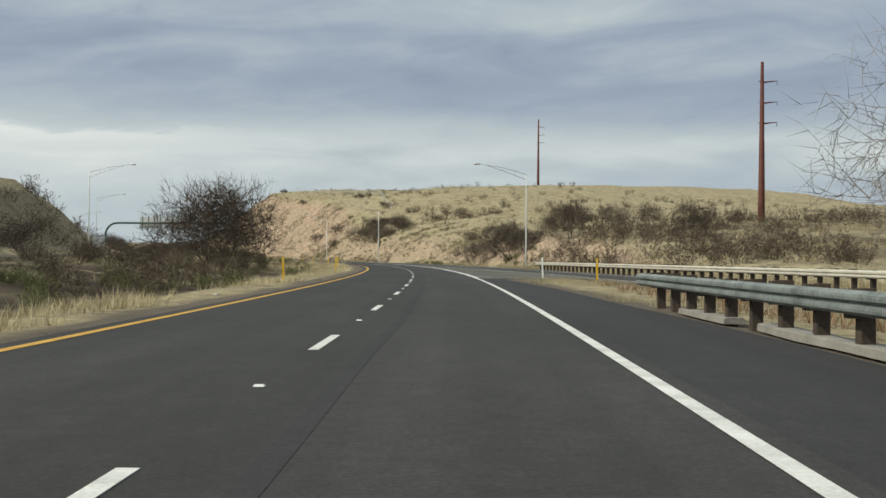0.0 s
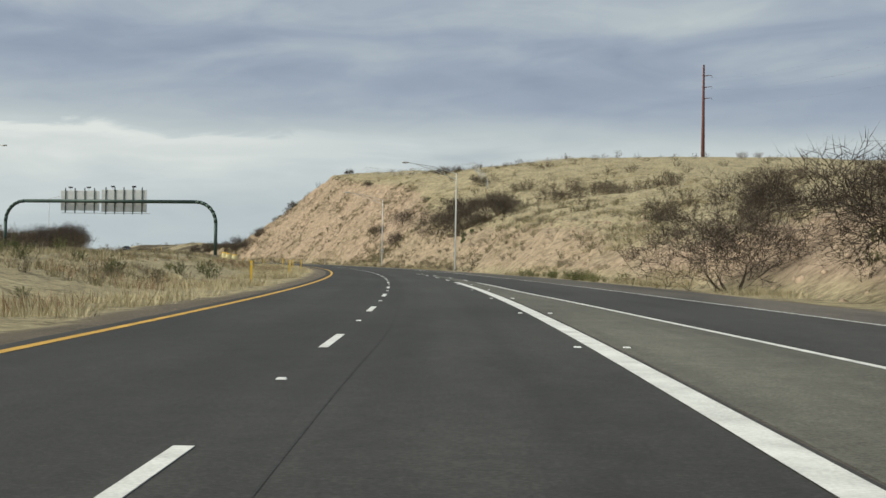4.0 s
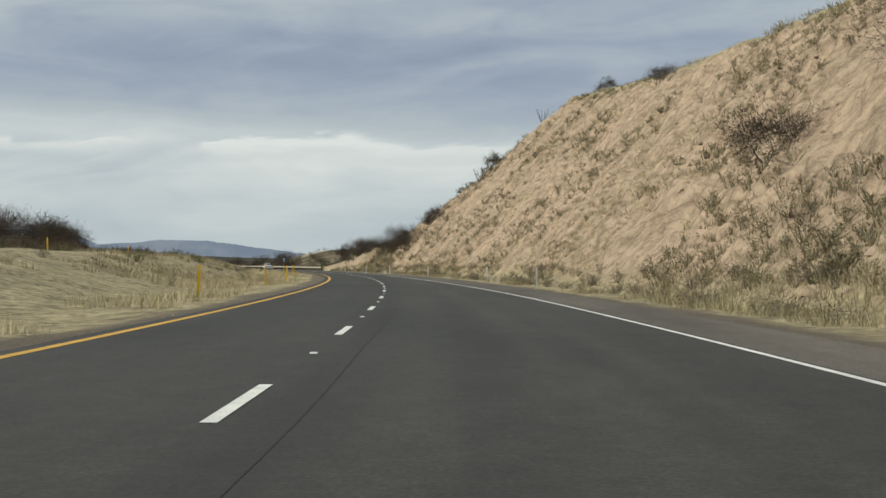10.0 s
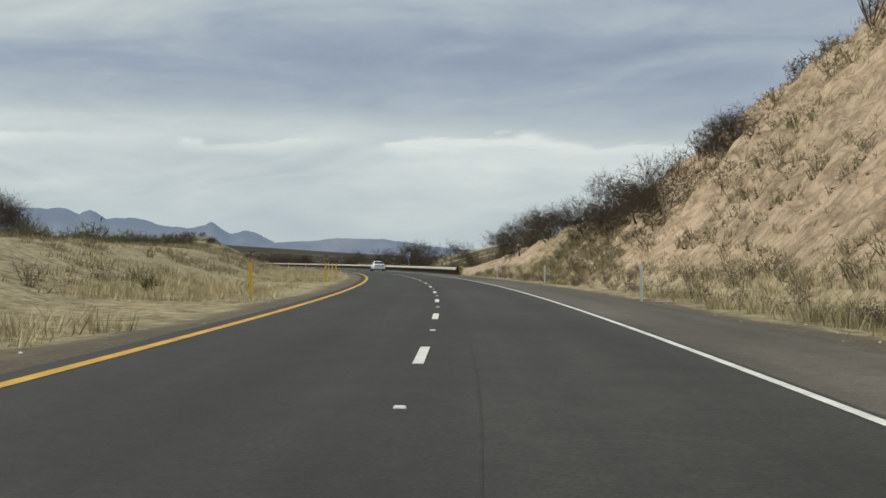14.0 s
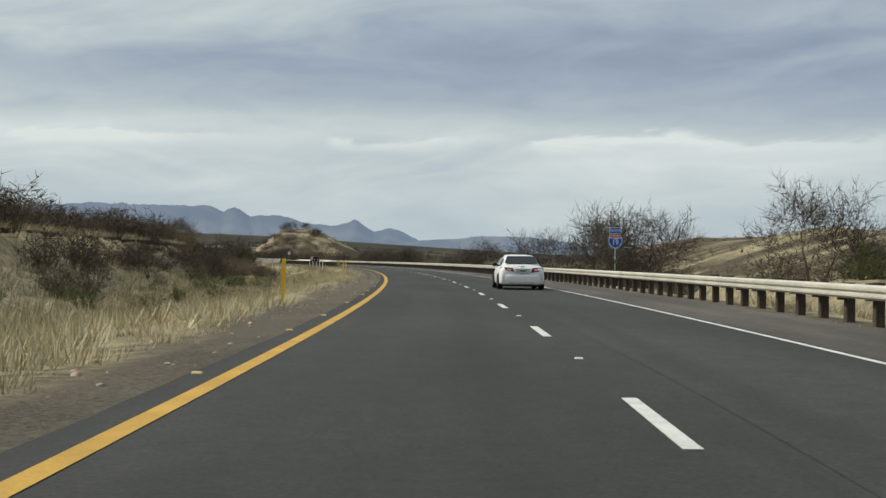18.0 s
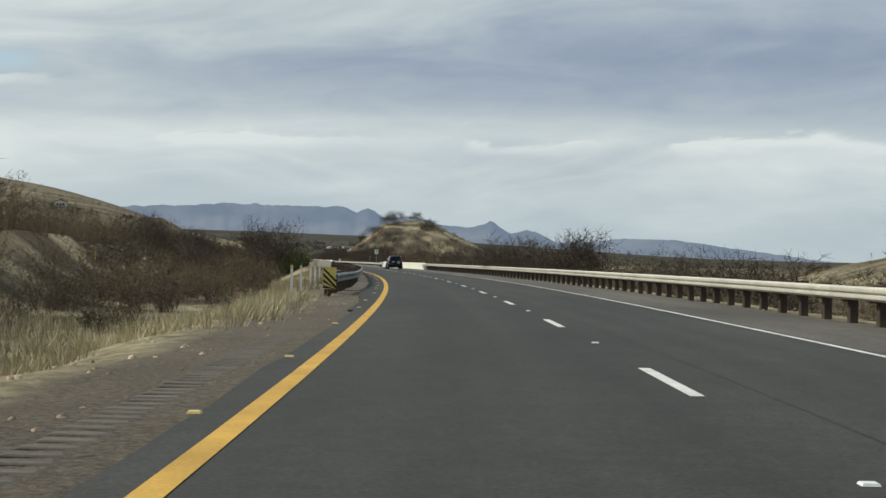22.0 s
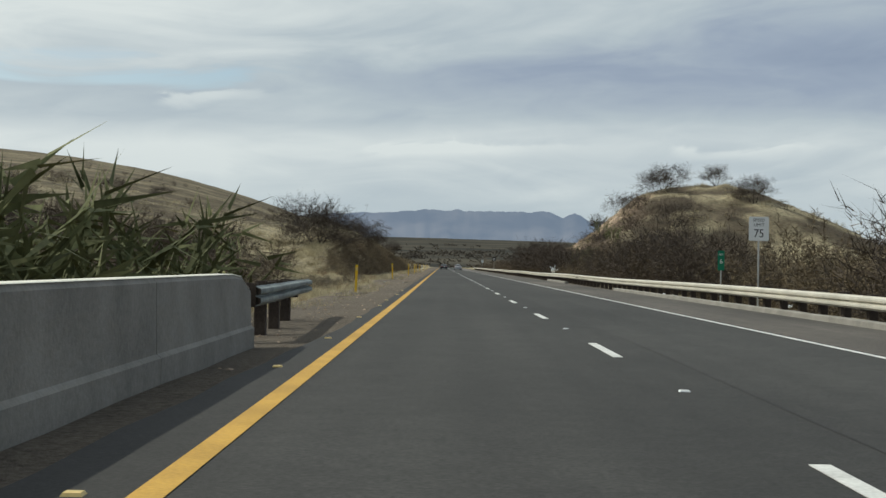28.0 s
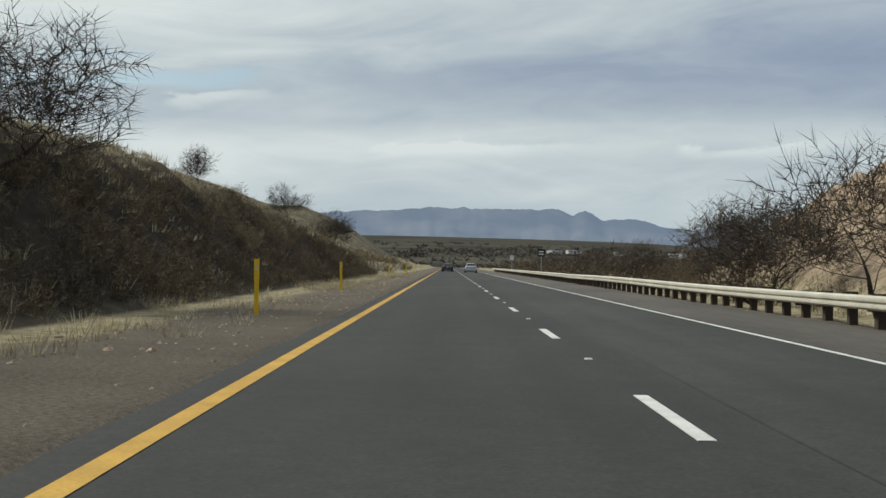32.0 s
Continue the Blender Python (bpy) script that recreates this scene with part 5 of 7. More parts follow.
# ---- sign gantry over the opposite carriageway ----
def gantry():
    a, b = place(349, -17.6, land(349, -17.6)), place(361, -50.0, land(361, -50))
    t = thing("sign_gantry", Matrix.Identity(4), "dark green tubular sign gantry over the opposite carriageway", "sign gantry")
    top, r = 9.6, 3.2
    along = (b - a)
    along.z = 0
    span = along.length
    along.normalize()
    pts = [a.copy()]
    pts += [Vector((*(a + along * (r - r * math.cos(q))).xy, top - r + r * math.sin(q))) for q in (radians(15 * i) for i in range(7))]
    pts += [Vector((*(a + along * (span - r + r * math.sin(q))).xy, top - r + r * math.cos(q))) for q in (radians(15 * i) for i in range(7))]
    pts += [b.copy()]
    part("frame_tube", Geo().path(pts, 0.27, 12), M["gantry_green"], t, smooth=True)
    for p in (a, b):
        part("footing", Geo().lathe([(0.0, 0.35), (0.55, 0.35), (0.6, -0.6)], 12, Matrix.Translation(p)), M["concrete"], t, "concrete footing")
    side = Vector((-along.y, along.x, 0))
    side = side if side.dot(place(400, -30) - place(349, -30)) > 0 else -side
    ang = math.atan2(along.y, along.x)
    for k, (q0, q1, h) in enumerate(((0.33, 0.545, 3.4), (0.555, 0.74, 3.1))):
        c = a + along * span * (q0 + q1) / 2 + side * 0.55
        w = span * (q1 - q0)
        m = Matrix.Translation((c.x, c.y, 0)) @ Matrix.Rotation(ang, 4, "Z")
        p = part("sign_panel", Geo().box(0, 0, top - h / 2 + 0.1, w, 0.05, h, m), M["sign_back"], t, "pale back of a large road sign")
        n = 5 if k == 0 else 4
        for i in range(n):
            x = -w / 2 + w * (i + 0.5) / n
            part("rib", Geo().box(x, 0.10 if (m.to_3x3() @ Vector((0, 1, 0))).dot(side) < 0 else -0.10, top - h / 2 - 0.25, 0.12, 0.14, h + 0.75, m), M["gantry_green"], p)
        for x in (-w * 0.22, w * 0.25):
            lamp = part("sign_lamp", Geo().path([m @ Vector((x, 0, top + h / 2)), m @ Vector((x, 0, top + h / 2 + 0.55))], 0.03, 5), M["pole_grey"], t)
            part("lamp_head", Geo().box(x, 0, top + h / 2 + 0.5, 0.55, 0.35, 0.22, m), M["trim_black"], lamp)
    part("walkway", Geo().box(0, 0, top - 1.85, span * 0.42, 0.6, 0.06, Matrix.Translation((*(a + along * span * 0.53 + side * 0.9).xy, 0)) @ Matrix.Rotation(ang, 4, "Z")), M["pole_grey"], t, "narrow service walkway")


gantry()
for i, (s, o) in enumerate(((343, -15.6), (344.2, -14.7), (345.2, -16.2))):
    z = land(s, o)
    t = thing("crash_barrel", stand(s, o, z), "cream plastic crash barrel with darker bands at the gantry foot", "crash barrel", "crash barrels")
    part("drum", Geo().lathe([(0, 1.0), (0.30, 1.0), (0.40, 0.95), (0.42, 0.72), (0.45, 0.70), (0.45, 0.40), (0.42, 0.38), (0.44, 0.0), (0, 0.0)], 16), M["drum"], t, smooth=False)
    part("lid", Geo().lathe([(0, 1.06), (0.36, 1.04), (0.42, 0.99), (0.42, 0.96), (0, 0.96)], 16), M["post_yellow"], t, "yellow lid")


# ---- vehicles ----
def wheel(parent, x, y, r, w, spokes=5):
    side = 1 if x > 0 else -1
    m = Matrix.Translation((x, y, r)) @ Matrix.Rotation(side * math.pi / 2, 4, "Y")
    wh = part("wheel", Geo().lathe([(r * 0.66, -w / 2), (r * 0.92, -w / 2), (r, -w * 0.36), (r, w * 0.36), (r * 0.92, w / 2), (r * 0.66, w / 2)], 24, m), M["rubber"], parent, "black tyre", True)
    g = Geo().lathe([(r * 0.66, w * 0.45), (r * 0.60, w * 0.42), (r * 0.58, w * 0.2)], 20, m)
    g.lathe([(0.0, w * 0.40), (r * 0.15, w * 0.38), (r * 0.16, w * 0.2)], 10, m)
    for i in range(spokes):
        a = 2 * math.pi * i / spokes
        q = Matrix.Rotation(a, 4, "Z")
        g.add([m @ (q @ Vector(p)) for p in ((r * 0.08, -0.05 * r * 1.6, w * 0.37), (r * 0.62, -0.07 * r * 1.4, w * 0.43), (r * 0.62, 0.07 * r * 1.4, w * 0.43), (r * 0.08, 0.05 * r * 1.6, w * 0.37),
                                             (r * 0.08, -0.08, w * 0.2), (r * 0.62, -0.1 * r, w * 0.25), (r * 0.62, 0.1 * r, w * 0.25), (r * 0.08, 0.08, w * 0.2))], [(0, 1, 2, 3), (0, 4, 5, 1), (2, 6, 7, 3)])
    part("rim", g, M["alloy"], wh, "silver alloy rim")
    part("hub", Geo().lathe([(0.0, -w * 0.05), (r * 0.62, -w * 0.05)], 16, m), M["trim_black"], wh)


def car_body(st, n_top):
    """Loft of the body from stations (y, sill z, belt z, top z, half width at sill, belt and top)."""
    rings = []
    for y, zs, zb, zt, ws, wb, wt in st:
        half = [(ws * 0.80, zs), (ws * 0.97, zs + 0.05), (ws, zs + 0.16), (ws * 1.01, zs + (zb - zs) * 0.55), (wb, zb), (wb - 0.025, zb + 0.03 * (zt - zb > 0.1)), (wt, zt - 0.07 * min(1, (zt - zb) / 0.3)), (wt * 0.93, zt - 0.015), (wt * 0.5, zt + 0.012)]
        ring = half + [(-x, z) for x, z in reversed(half)]
        rings.append([Vector((x, y, z)) for x, z in ring])
    return Geo().loft(rings)


def quad(pts, push=(0, 0, 0), th=0.012):
    """A thin curved-edge panel from its corner points, pushed out a little."""
    a = [Vector(p) + Vector(push) for p in pts]
    nrm = (a[1] - a[0]).cross(a[2] - a[0]).normalized() * th
    n = len(a)
    return Geo().add(a + [p - nrm for p in a], [tuple(range(n)), tuple(range(2 * n - 1, n - 1, -1))] + [(i, n + i, n + (i + 1) % n, (i + 1) % n) for i in range(n)])


def lamp_patch(pts):
    return quad(pts, th=0.03)


def sedan(m, paint, label, group="cars on the road"):
    """A mid-size saloon; its tail faces -y."""
    t = thing("car", m, label, "car", group)
    st = [(-2.41, 0.44, 0.56, 0.62, 0.60, 0.62, 0.52), (-2.39, 0.27, 0.72, 0.84, 0.80, 0.79, 0.70), (-2.33, 0.22, 0.81, 0.955, 0.865, 0.85, 0.75), (-2.22, 0.20, 0.86, 0.985, 0.895, 0.88, 0.75), (-2.00, 0.20, 0.885, 1.005, 0.905, 0.89, 0.73), (-1.76, 0.20, 0.90, 1.035, 0.91, 0.89, 0.71),
          (-1.35, 0.19, 0.91, 1.215, 0.91, 0.89, 0.66), (-0.95, 0.18, 0.915, 1.375, 0.91, 0.89, 0.615), (-0.60, 0.18, 0.915, 1.435, 0.91, 0.885, 0.605), (-0.1, 0.18, 0.91, 1.45, 0.91, 0.885, 0.605), (0.35, 0.18, 0.905, 1.40, 0.91, 0.88, 0.61),
          (0.80, 0.18, 0.90, 1.20, 0.91, 0.875, 0.66), (1.25, 0.18, 0.88, 0.985, 0.905, 0.86, 0.70), (1.85, 0.19, 0.80, 0.90, 0.89, 0.84, 0.66), (2.25, 0.22, 0.70, 0.79, 0.82, 0.76, 0.58), (2.40, 0.30, 0.58, 0.66, 0.66, 0.6, 0.45)]
    body = part("body", car_body(st, 0), paint, t, smooth=True)
    part("underbody", Geo().box(0, 0, 0.14, 1.55, 4.3, 0.10), M["trim_black"], t)
    part("rear_window", quad([(-0.62, -1.735, 1.055), (0.62, -1.735, 1.055), (0.675, -1.68, 1.078), (0.665, -1.60, 1.11), (0.56, -1.05, 1.33), (0.52, -0.99, 1.352), (0.44, -0.97, 1.36), (-0.44, -0.97, 1.36), (-0.52, -0.99, 1.352), (-0.56, -1.05, 1.33), (-0.665, -1.60, 1.11), (-0.675, -1.68, 1.078)], (0, -0.022, 0.034)), M["glass_dark"], body, "dark tinted rear window")
    part("windscreen", quad([(0.66, 1.20, 1.02), (-0.66, 1.20, 1.02), (-0.54, 0.45, 1.40), (0.54, 0.45, 1.40)], (0, 0.012, 0.028)), M["glass_dark"], body)
    for sd in (-1, 1):
        lo, hi = 0.885, 0.66
        def side_pt(y, z):
            q = (z - 0.92) / 0.45
            return (sd * (lo - 0.015 + (hi - lo) * q + 0.016), y, z)
        for name, pts in (("rear_side_window", [(-1.30, 0.985), (-0.38, 0.96), (-0.38, 1.33), (-0.66, 1.335), (-0.98, 1.26)]), ("front_side_window", [(-0.32, 0.96), (0.85, 0.95), (0.35, 1.28), (0.05, 1.335), (-0.32, 1.335)])):
            q = [side_pt(*p) for p in pts]
            part(name, quad(q if sd > 0 else q[::-1], (sd * 0.012, 0, 0)), M["glass_dark"], body)
        tl = [(sd * 0.34, -2.435, 0.745), (sd * 0.40, -2.405, 0.895), (sd * 0.60, -2.375, 0.918), (sd * 0.74, -2.340, 0.925), (sd * 0.855, -2.235, 0.915), (sd * 0.90, -2.10, 0.90), (sd * 0.905, -2.14, 0.83), (sd * 0.845, -2.315, 0.815), (sd * 0.70, -2.400, 0.80)]
        lamp = part("tail_light", lamp_patch(tl if sd < 0 else tl[::-1]), M["lamp_red"], body, "red tail light")
        cl = [(sd * 0.47, -2.425, 0.800), (sd * 0.49, -2.412, 0.850), (sd * 0.63, -2.398, 0.862), (sd * 0.65, -2.412, 0.815)]
        part("reversing_lens", lamp_patch(cl if sd < 0 else cl[::-1]), M["lamp_clear"], lamp, "clear lens")
        mir = part("mirror", Geo().loft([[Vector((sd * (0.93 + 0.12 * math.cos(a)), 0.72 + dy, 1.02 + 0.075 * math.sin(a))) for a in (2 * math.pi * i / 10 for i in range(10))] for dy in (-0.05, 0.02, 0.07)]), M["trim_black"], body)
        for y in (-1.40, 1.42):
            wheel(t, sd * 0.862, y, 0.325, 0.22)
            part("wheel_arch", Geo().lathe([(0.0, 0.0), (0.35, 0.0), (0.362, -0.03)], 22, Matrix.Translation((sd * 0.926, y, 0.335)) @ Matrix.Rotation(sd * math.pi / 2, 4, "Y")), M["trim_black"], body)
        part("door_handle", Geo().box(sd * 0.918, -0.55, 0.82, 0.02, 0.22, 0.035), paint, body)
        part("door_handle", Geo().box(sd * 0.918, 0.45, 0.81, 0.02, 0.22, 0.035), paint, body)
    part("boot_seam", Geo().path([Vector((-0.34, -2.428, 0.735)), Vector((-0.28, -2.432, 0.655)), Vector((0, -2.438, 0.645)), Vector((0.28, -2.432, 0.655)), Vector((0.34, -2.428, 0.735))], 0.006, 5), M["trim_grey"], body)
    part("boot_lip", Geo().loft([[Vector((x, -2.345 + dy + 0.16 * (abs(x) / 0.74) ** 3, 0.972 + dz - 0.012 * (abs(x) / 0.74) ** 2)) for dy, dz in ((0, -0.012), (0.01, 0.012), (0.09, 0.022), (0.14, -0.01))] for x in (-0.74, -0.6, -0.4, 0, 0.4, 0.6, 0.74)]), paint, body, smooth=True)
    for sd in (-1, 1):
        part("plate_recess", quad([(sd * 0.30, -2.432, 0.86), (sd * 0.20, -2.420, 0.84), (sd * 0.19, -2.432, 0.69), (sd * 0.235, -2.436, 0.69)][::sd], th=0.01), M["trim_pale"], body)
    part("plate_shelf", Geo().loft([[Vector((x, -2.40, 0.862)), Vector((x, -2.445, 0.866)), Vector((x, -2.445, 0.878)), Vector((x, -2.39, 0.89))] for x in (-0.31, 0, 0.31)]), paint, body)
    np_ = part("number_plate", Geo().box(0, -2.441, 0.705, 0.31, 0.012, 0.15), M["plate"], body, "pale number plate")
    part("plate_frame", Geo().box(0, -2.434, 0.695, 0.345, 0.010, 0.17), M["trim_black"], np_)
    part("plate_bar", Geo().box(0, -2.449, 0.75, 0.24, 0.004, 0.06), M["trim_grey"], np_)
    part("emblem", Geo().lathe([(0.035, 0), (0.055, 0.012), (0.07, 0)], 14, Matrix.Translation((0, -2.405, 0.925)) @ Matrix.Rotation(math.pi / 2, 4, "X")), M["chrome"], body, "oval chrome emblem")
    part("rear_bumper", Geo().loft([[Vector((x * k, y + dy, z)) for dy, z, k in ((0.02, 0.225, 0.97), (-0.02, 0.27, 1.0), (-0.035, 0.42, 1.006), (-0.042, 0.56, 1.006), (-0.02, 0.63, 1.0), (0.06, 0.655, 0.98), (0.14, 0.60, 0.95), (0.14, 0.25, 0.93))] for x, y in ((-0.915, -1.86), (-0.915, -2.06), (-0.885, -2.22), (-0.80, -2.335), (-0.62, -2.395), (-0.3, -2.42), (0, -2.425), (0.3, -2.42), (0.62, -2.395), (0.80, -2.335), (0.885, -2.22), (0.915, -2.06), (0.915, -1.86))]), paint, body, "white rear bumper", True)
    part("bumper_valance", Geo().loft([[Vector((x, -2.462 + 0.03 * (abs(x) / 0.55) ** 2, z)) for z in (0.262, 0.325)] + [Vector((x * 0.97, -2.40, 0.325)), Vector((x * 0.97, -2.40, 0.262))] for x in (-0.56, -0.3, 0, 0.3, 0.56)]), M["trim_pale"], body, "pale grey bumper insert")
    part("exhaust", Geo().tube((0.55, -2.42, 0.25), (0.55, -2.2, 0.25), 0.04, n=10), M["chrome"], t)
    return t


sedan(stand(698.3, 2.08, 0.0), M["paint_white"], "white four-door saloon car with dark windows on the road")


def suv(m, paint, label):
    """A small boxy off-roader with its spare wheel on the tailgate; tail faces -y."""
    t = thing("car", m, label, "car", "cars on the road")
    st = [(-2.12, 0.62, 0.86, 0.94, 0.74, 0.72, 0.66), (-2.09, 0.45, 1.00, 1.20, 0.80, 0.79, 0.73), (-2.06, 0.40, 1.02, 1.40, 0.84, 0.82, 0.70), (-1.95, 0.36, 1.03, 1.60, 0.865, 0.835, 0.645), (-1.80, 0.34, 1.03, 1.665, 0.87, 0.84, 0.63), (-0.8, 0.32, 1.02, 1.69, 0.875, 0.845, 0.63),
          (0.05, 0.32, 1.01, 1.68, 0.875, 0.845, 0.62), (0.45, 0.32, 1.00, 1.58, 0.875, 0.84, 0.62), (0.95, 0.32, 0.99, 1.18, 0.87, 0.83, 0.68), (1.2, 0.33, 0.96, 1.03, 0.865, 0.82, 0.68), (1.8, 0.34, 0.88, 0.96, 0.85, 0.80, 0.64), (2.05, 0.40, 0.76, 0.86, 0.80, 0.74, 0.58), (2.15, 0.5, 0.66, 0.72, 0.68, 0.62, 0.5)]
    body = part("body", car_body(st, 0), paint, t, smooth=True)
    part("underbody", Geo().box(0, 0, 0.24, 1.45, 3.7, 0.14), M["trim_black"], t)
    part("rear_window", quad([(-0.65, -2.085, 1.10), (0.65, -2.085, 1.10), (0.575, -1.965, 1.57), (-0.575, -1.965, 1.57)], (0, -0.055, 0.02)), M["glass_dark"], body, "dark rear window")
    part("wiper", Geo().tube((0.05, -2.125, 1.13), (-0.38, -2.105, 1.22), 0.010, n=5), M["trim_black"], body)
    for sd in (-1, 1):
        def side_pt(y, z):
            q = (z - 1.03) / 0.62
            return (sd * (0.835 - 0.185 * q + 0.010), y, z)
        for name, pts in (("rear_quarter_window", [(-1.78, 1.10), (-1.10, 1.08), (-1.10, 1.54), (-1.72, 1.54)]), ("rear_side_window", [(-1.02, 1.08), (-0.25, 1.07), (-0.25, 1.55), (-1.02, 1.55)]), ("front_side_window", [(-0.18, 1.07), (0.80, 1.06), (0.42, 1.47), (-0.18, 1.55)])):
            q = [side_pt(*p) for p in pts]
            part(name, quad(q if sd > 0 else q[::-1], (sd * 0.012, 0, 0)), M["glass_dark"], body)
        tl = [(sd * 0.715, -2.10, 1.08), (sd * 0.80, -2.07, 1.08), (sd * 0.775, -2.03, 1.32), (sd * 0.672, -1.955, 1.615), (sd * 0.60, -1.985, 1.615), (sd * 0.655, -2.045, 1.35)]
        lamp = part("tail_light", lamp_patch(tl[::-1] if sd < 0 else tl), M["lamp_orange"], body, "tall red-orange tail light")
        cl = [(sd * 0.715, -2.115, 1.075), (sd * 0.80, -2.085, 1.075), (sd * 0.79, -2.07, 1.17), (sd * 0.70, -2.10, 1.17)]
        part("lower_lens", lamp_patch(cl[::-1] if sd < 0 else cl), M["lamp_clear"], lamp, "clear lower lens")
        part("mirror", Geo().loft([[Vector((sd * (0.94 + 0.11 * math.cos(a)), 0.72 + dy, 1.10 + 0.085 * math.sin(a))) for a in (2 * math.pi * i / 10 for i in range(10))] for dy in (-0.05, 0.03, 0.07)]), M["trim_black"], body)
        part("side_cladding", Geo().box(sd * 0.885, -0.05, 0.36, 0.03, 2.05, 0.22), M["trim_black"], body, "dark plastic cladding")
        for y in (-1.31, 1.31):
            part("wheel_arch", Geo().lathe([(0.0, 0.0), (0.40, 0.0), (0.43, -0.03)], 22, Matrix.Translation((sd * 0.885, y, 0.36)) @ Matrix.Rotation(sd * math.pi / 2, 4, "Y")), M["trim_black"], body)
            wheel(t, sd * 0.835, y, 0.345, 0.22)
        part("roof_strip", Geo().box(sd * 0.56, -0.8, 1.685, 0.03, 2.0, 0.02), M["trim_black"], body)
    part("rear_bumper", Geo().loft([[Vector((x, y + dy, z)) for dy, z in ((0.02, 0.40), (-0.05, 0.45), (-0.07, 0.62), (-0.03, 0.72), (0.12, 0.72), (0.12, 0.42))] for x, y in ((-0.90, -1.85), (-0.88, -2.05), (-0.70, -2.14), (0, -2.17), (0.70, -2.14), (0.88, -2.05), (0.90, -1.85))]), M["trim_black"], body, "dark plastic bumper", True)
    np_ = part("number_plate", Geo().box(-0.28, -2.125, 0.86, 0.31, 0.012, 0.15), M["plate"], body, "pale number plate")
    part("plate_frame", Geo().box(-0.28, -2.118, 0.835, 0.36, 0.010, 0.20), M["trim_grey"], np_)
    part("plate_bar", Geo().box(-0.28, -2.133, 0.91, 0.22, 0.004, 0.05), M["sign_green"], np_)
    part("garnish", Geo().box(-0.25, -2.118, 1.045, 0.30, 0.02, 0.02), M["chrome"], body)
    part("badge", Geo().box(0.08, -2.12, 1.085, 0.06, 0.012, 0.05), M["chrome"], body)
    m2 = Matrix.Translation((0.36, -2.24, 0.90)) @ Matrix.Rotation(math.pi / 2, 4, "X")
    r, w = 0.345, 0.22
    sp = part("spare_wheel", Geo().lathe([(r * 0.62, -w / 2), (r * 0.92, -w / 2), (r, -w * 0.36), (r, w * 0.36), (r * 0.92, w / 2), (r * 0.62, w / 2)], 24, m2), M["rubber"], body, "black spare tyre on the tailgate", True)
    g = Geo().lathe([(r * 0.64, w * 0.46), (r * 0.58, w * 0.42), (r * 0.56, w * 0.2)], 20, m2)
    g.lathe([(0.0, w * 0.42), (r * 0.16, w * 0.40), (r * 0.17, w * 0.2)], 10, m2)
    for i in range(5):
        q = Matrix.Rotation(2 * math.pi * i / 5 + 0.3, 4, "Z")
        g.add([m2 @ (q @ Vector(p)) for p in ((r * 0.1, -0.045, w * 0.38), (r * 0.6, -0.03, w * 0.43), (r * 0.6, 0.03, w * 0.43), (r * 0.1, 0.045, w * 0.38), (r * 0.1, -0.06, w * 0.2), (r * 0.6, -0.045, w * 0.25), (r * 0.6, 0.045, w * 0.25), (r * 0.1, 0.06, w * 0.2))],
              [(0, 1, 2, 3), (0, 4, 5, 1), (2, 6, 7, 3)])
    part("rim", g, M["alloy"], sp, "five-spoke silver rim")
    part("rim_back", Geo().lathe([(0.0, 0.0), (r * 0.6, 0.0)], 16, m2), M["trim_black"], sp)
    return t


suv(stand(952.9, 2.6, 0.0), M["paint_blue"], "dark blue small off-roader with a spare wheel on its tailgate")
sedan(stand(1345, 1.8, 0.0), M["paint_silver"], "silver saloon car far ahead on the road")
sedan(stand(1362, -1.8, 0.0), M["paint_black"], "black saloon car far ahead on the road")
sedan(stand(470, -33.0, rise_left(470) + 0.04, 180), M["paint_black"], "dark saloon car on the opposite carriageway")
sedan(stand(880, -33.2, rise_left(880) + 0.04, 180), M["paint_silver"], "silver saloon car on the opposite carriageway")

# ---- plants ----
def twig(v, f, a, b, ra, rb):
    """A three-sided tapering stick, open at the ends."""
    d = b - a
    if d.length < 1e-4:
        return
    q = d.to_track_quat("Z", "Y")
    n = len(v)
    for p, r in ((a, ra), (b, rb)):
        for k in range(3):
            v.append(p + q @ Vector((r * math.cos(2.094 * k), r * math.sin(2.094 * k), 0)))
    f += [(n, n + 1, n + 4, n + 3), (n + 1, n + 2, n + 5, n + 4), (n + 2, n, n + 3, n + 5)]


def sliver(v, f, a, b, w, rnd):
    """A one-triangle twig."""
    side = (b - a).cross(Vector((rnd.gauss(0, 1), rnd.gauss(0, 1), rnd.gauss(0, 1))))
    if side.length < 1e-6:
        return
    side = side.normalized() * w
    n = len(v)
    v += [a - side, a + side, b]
    f.append((n, n + 1, n + 2))


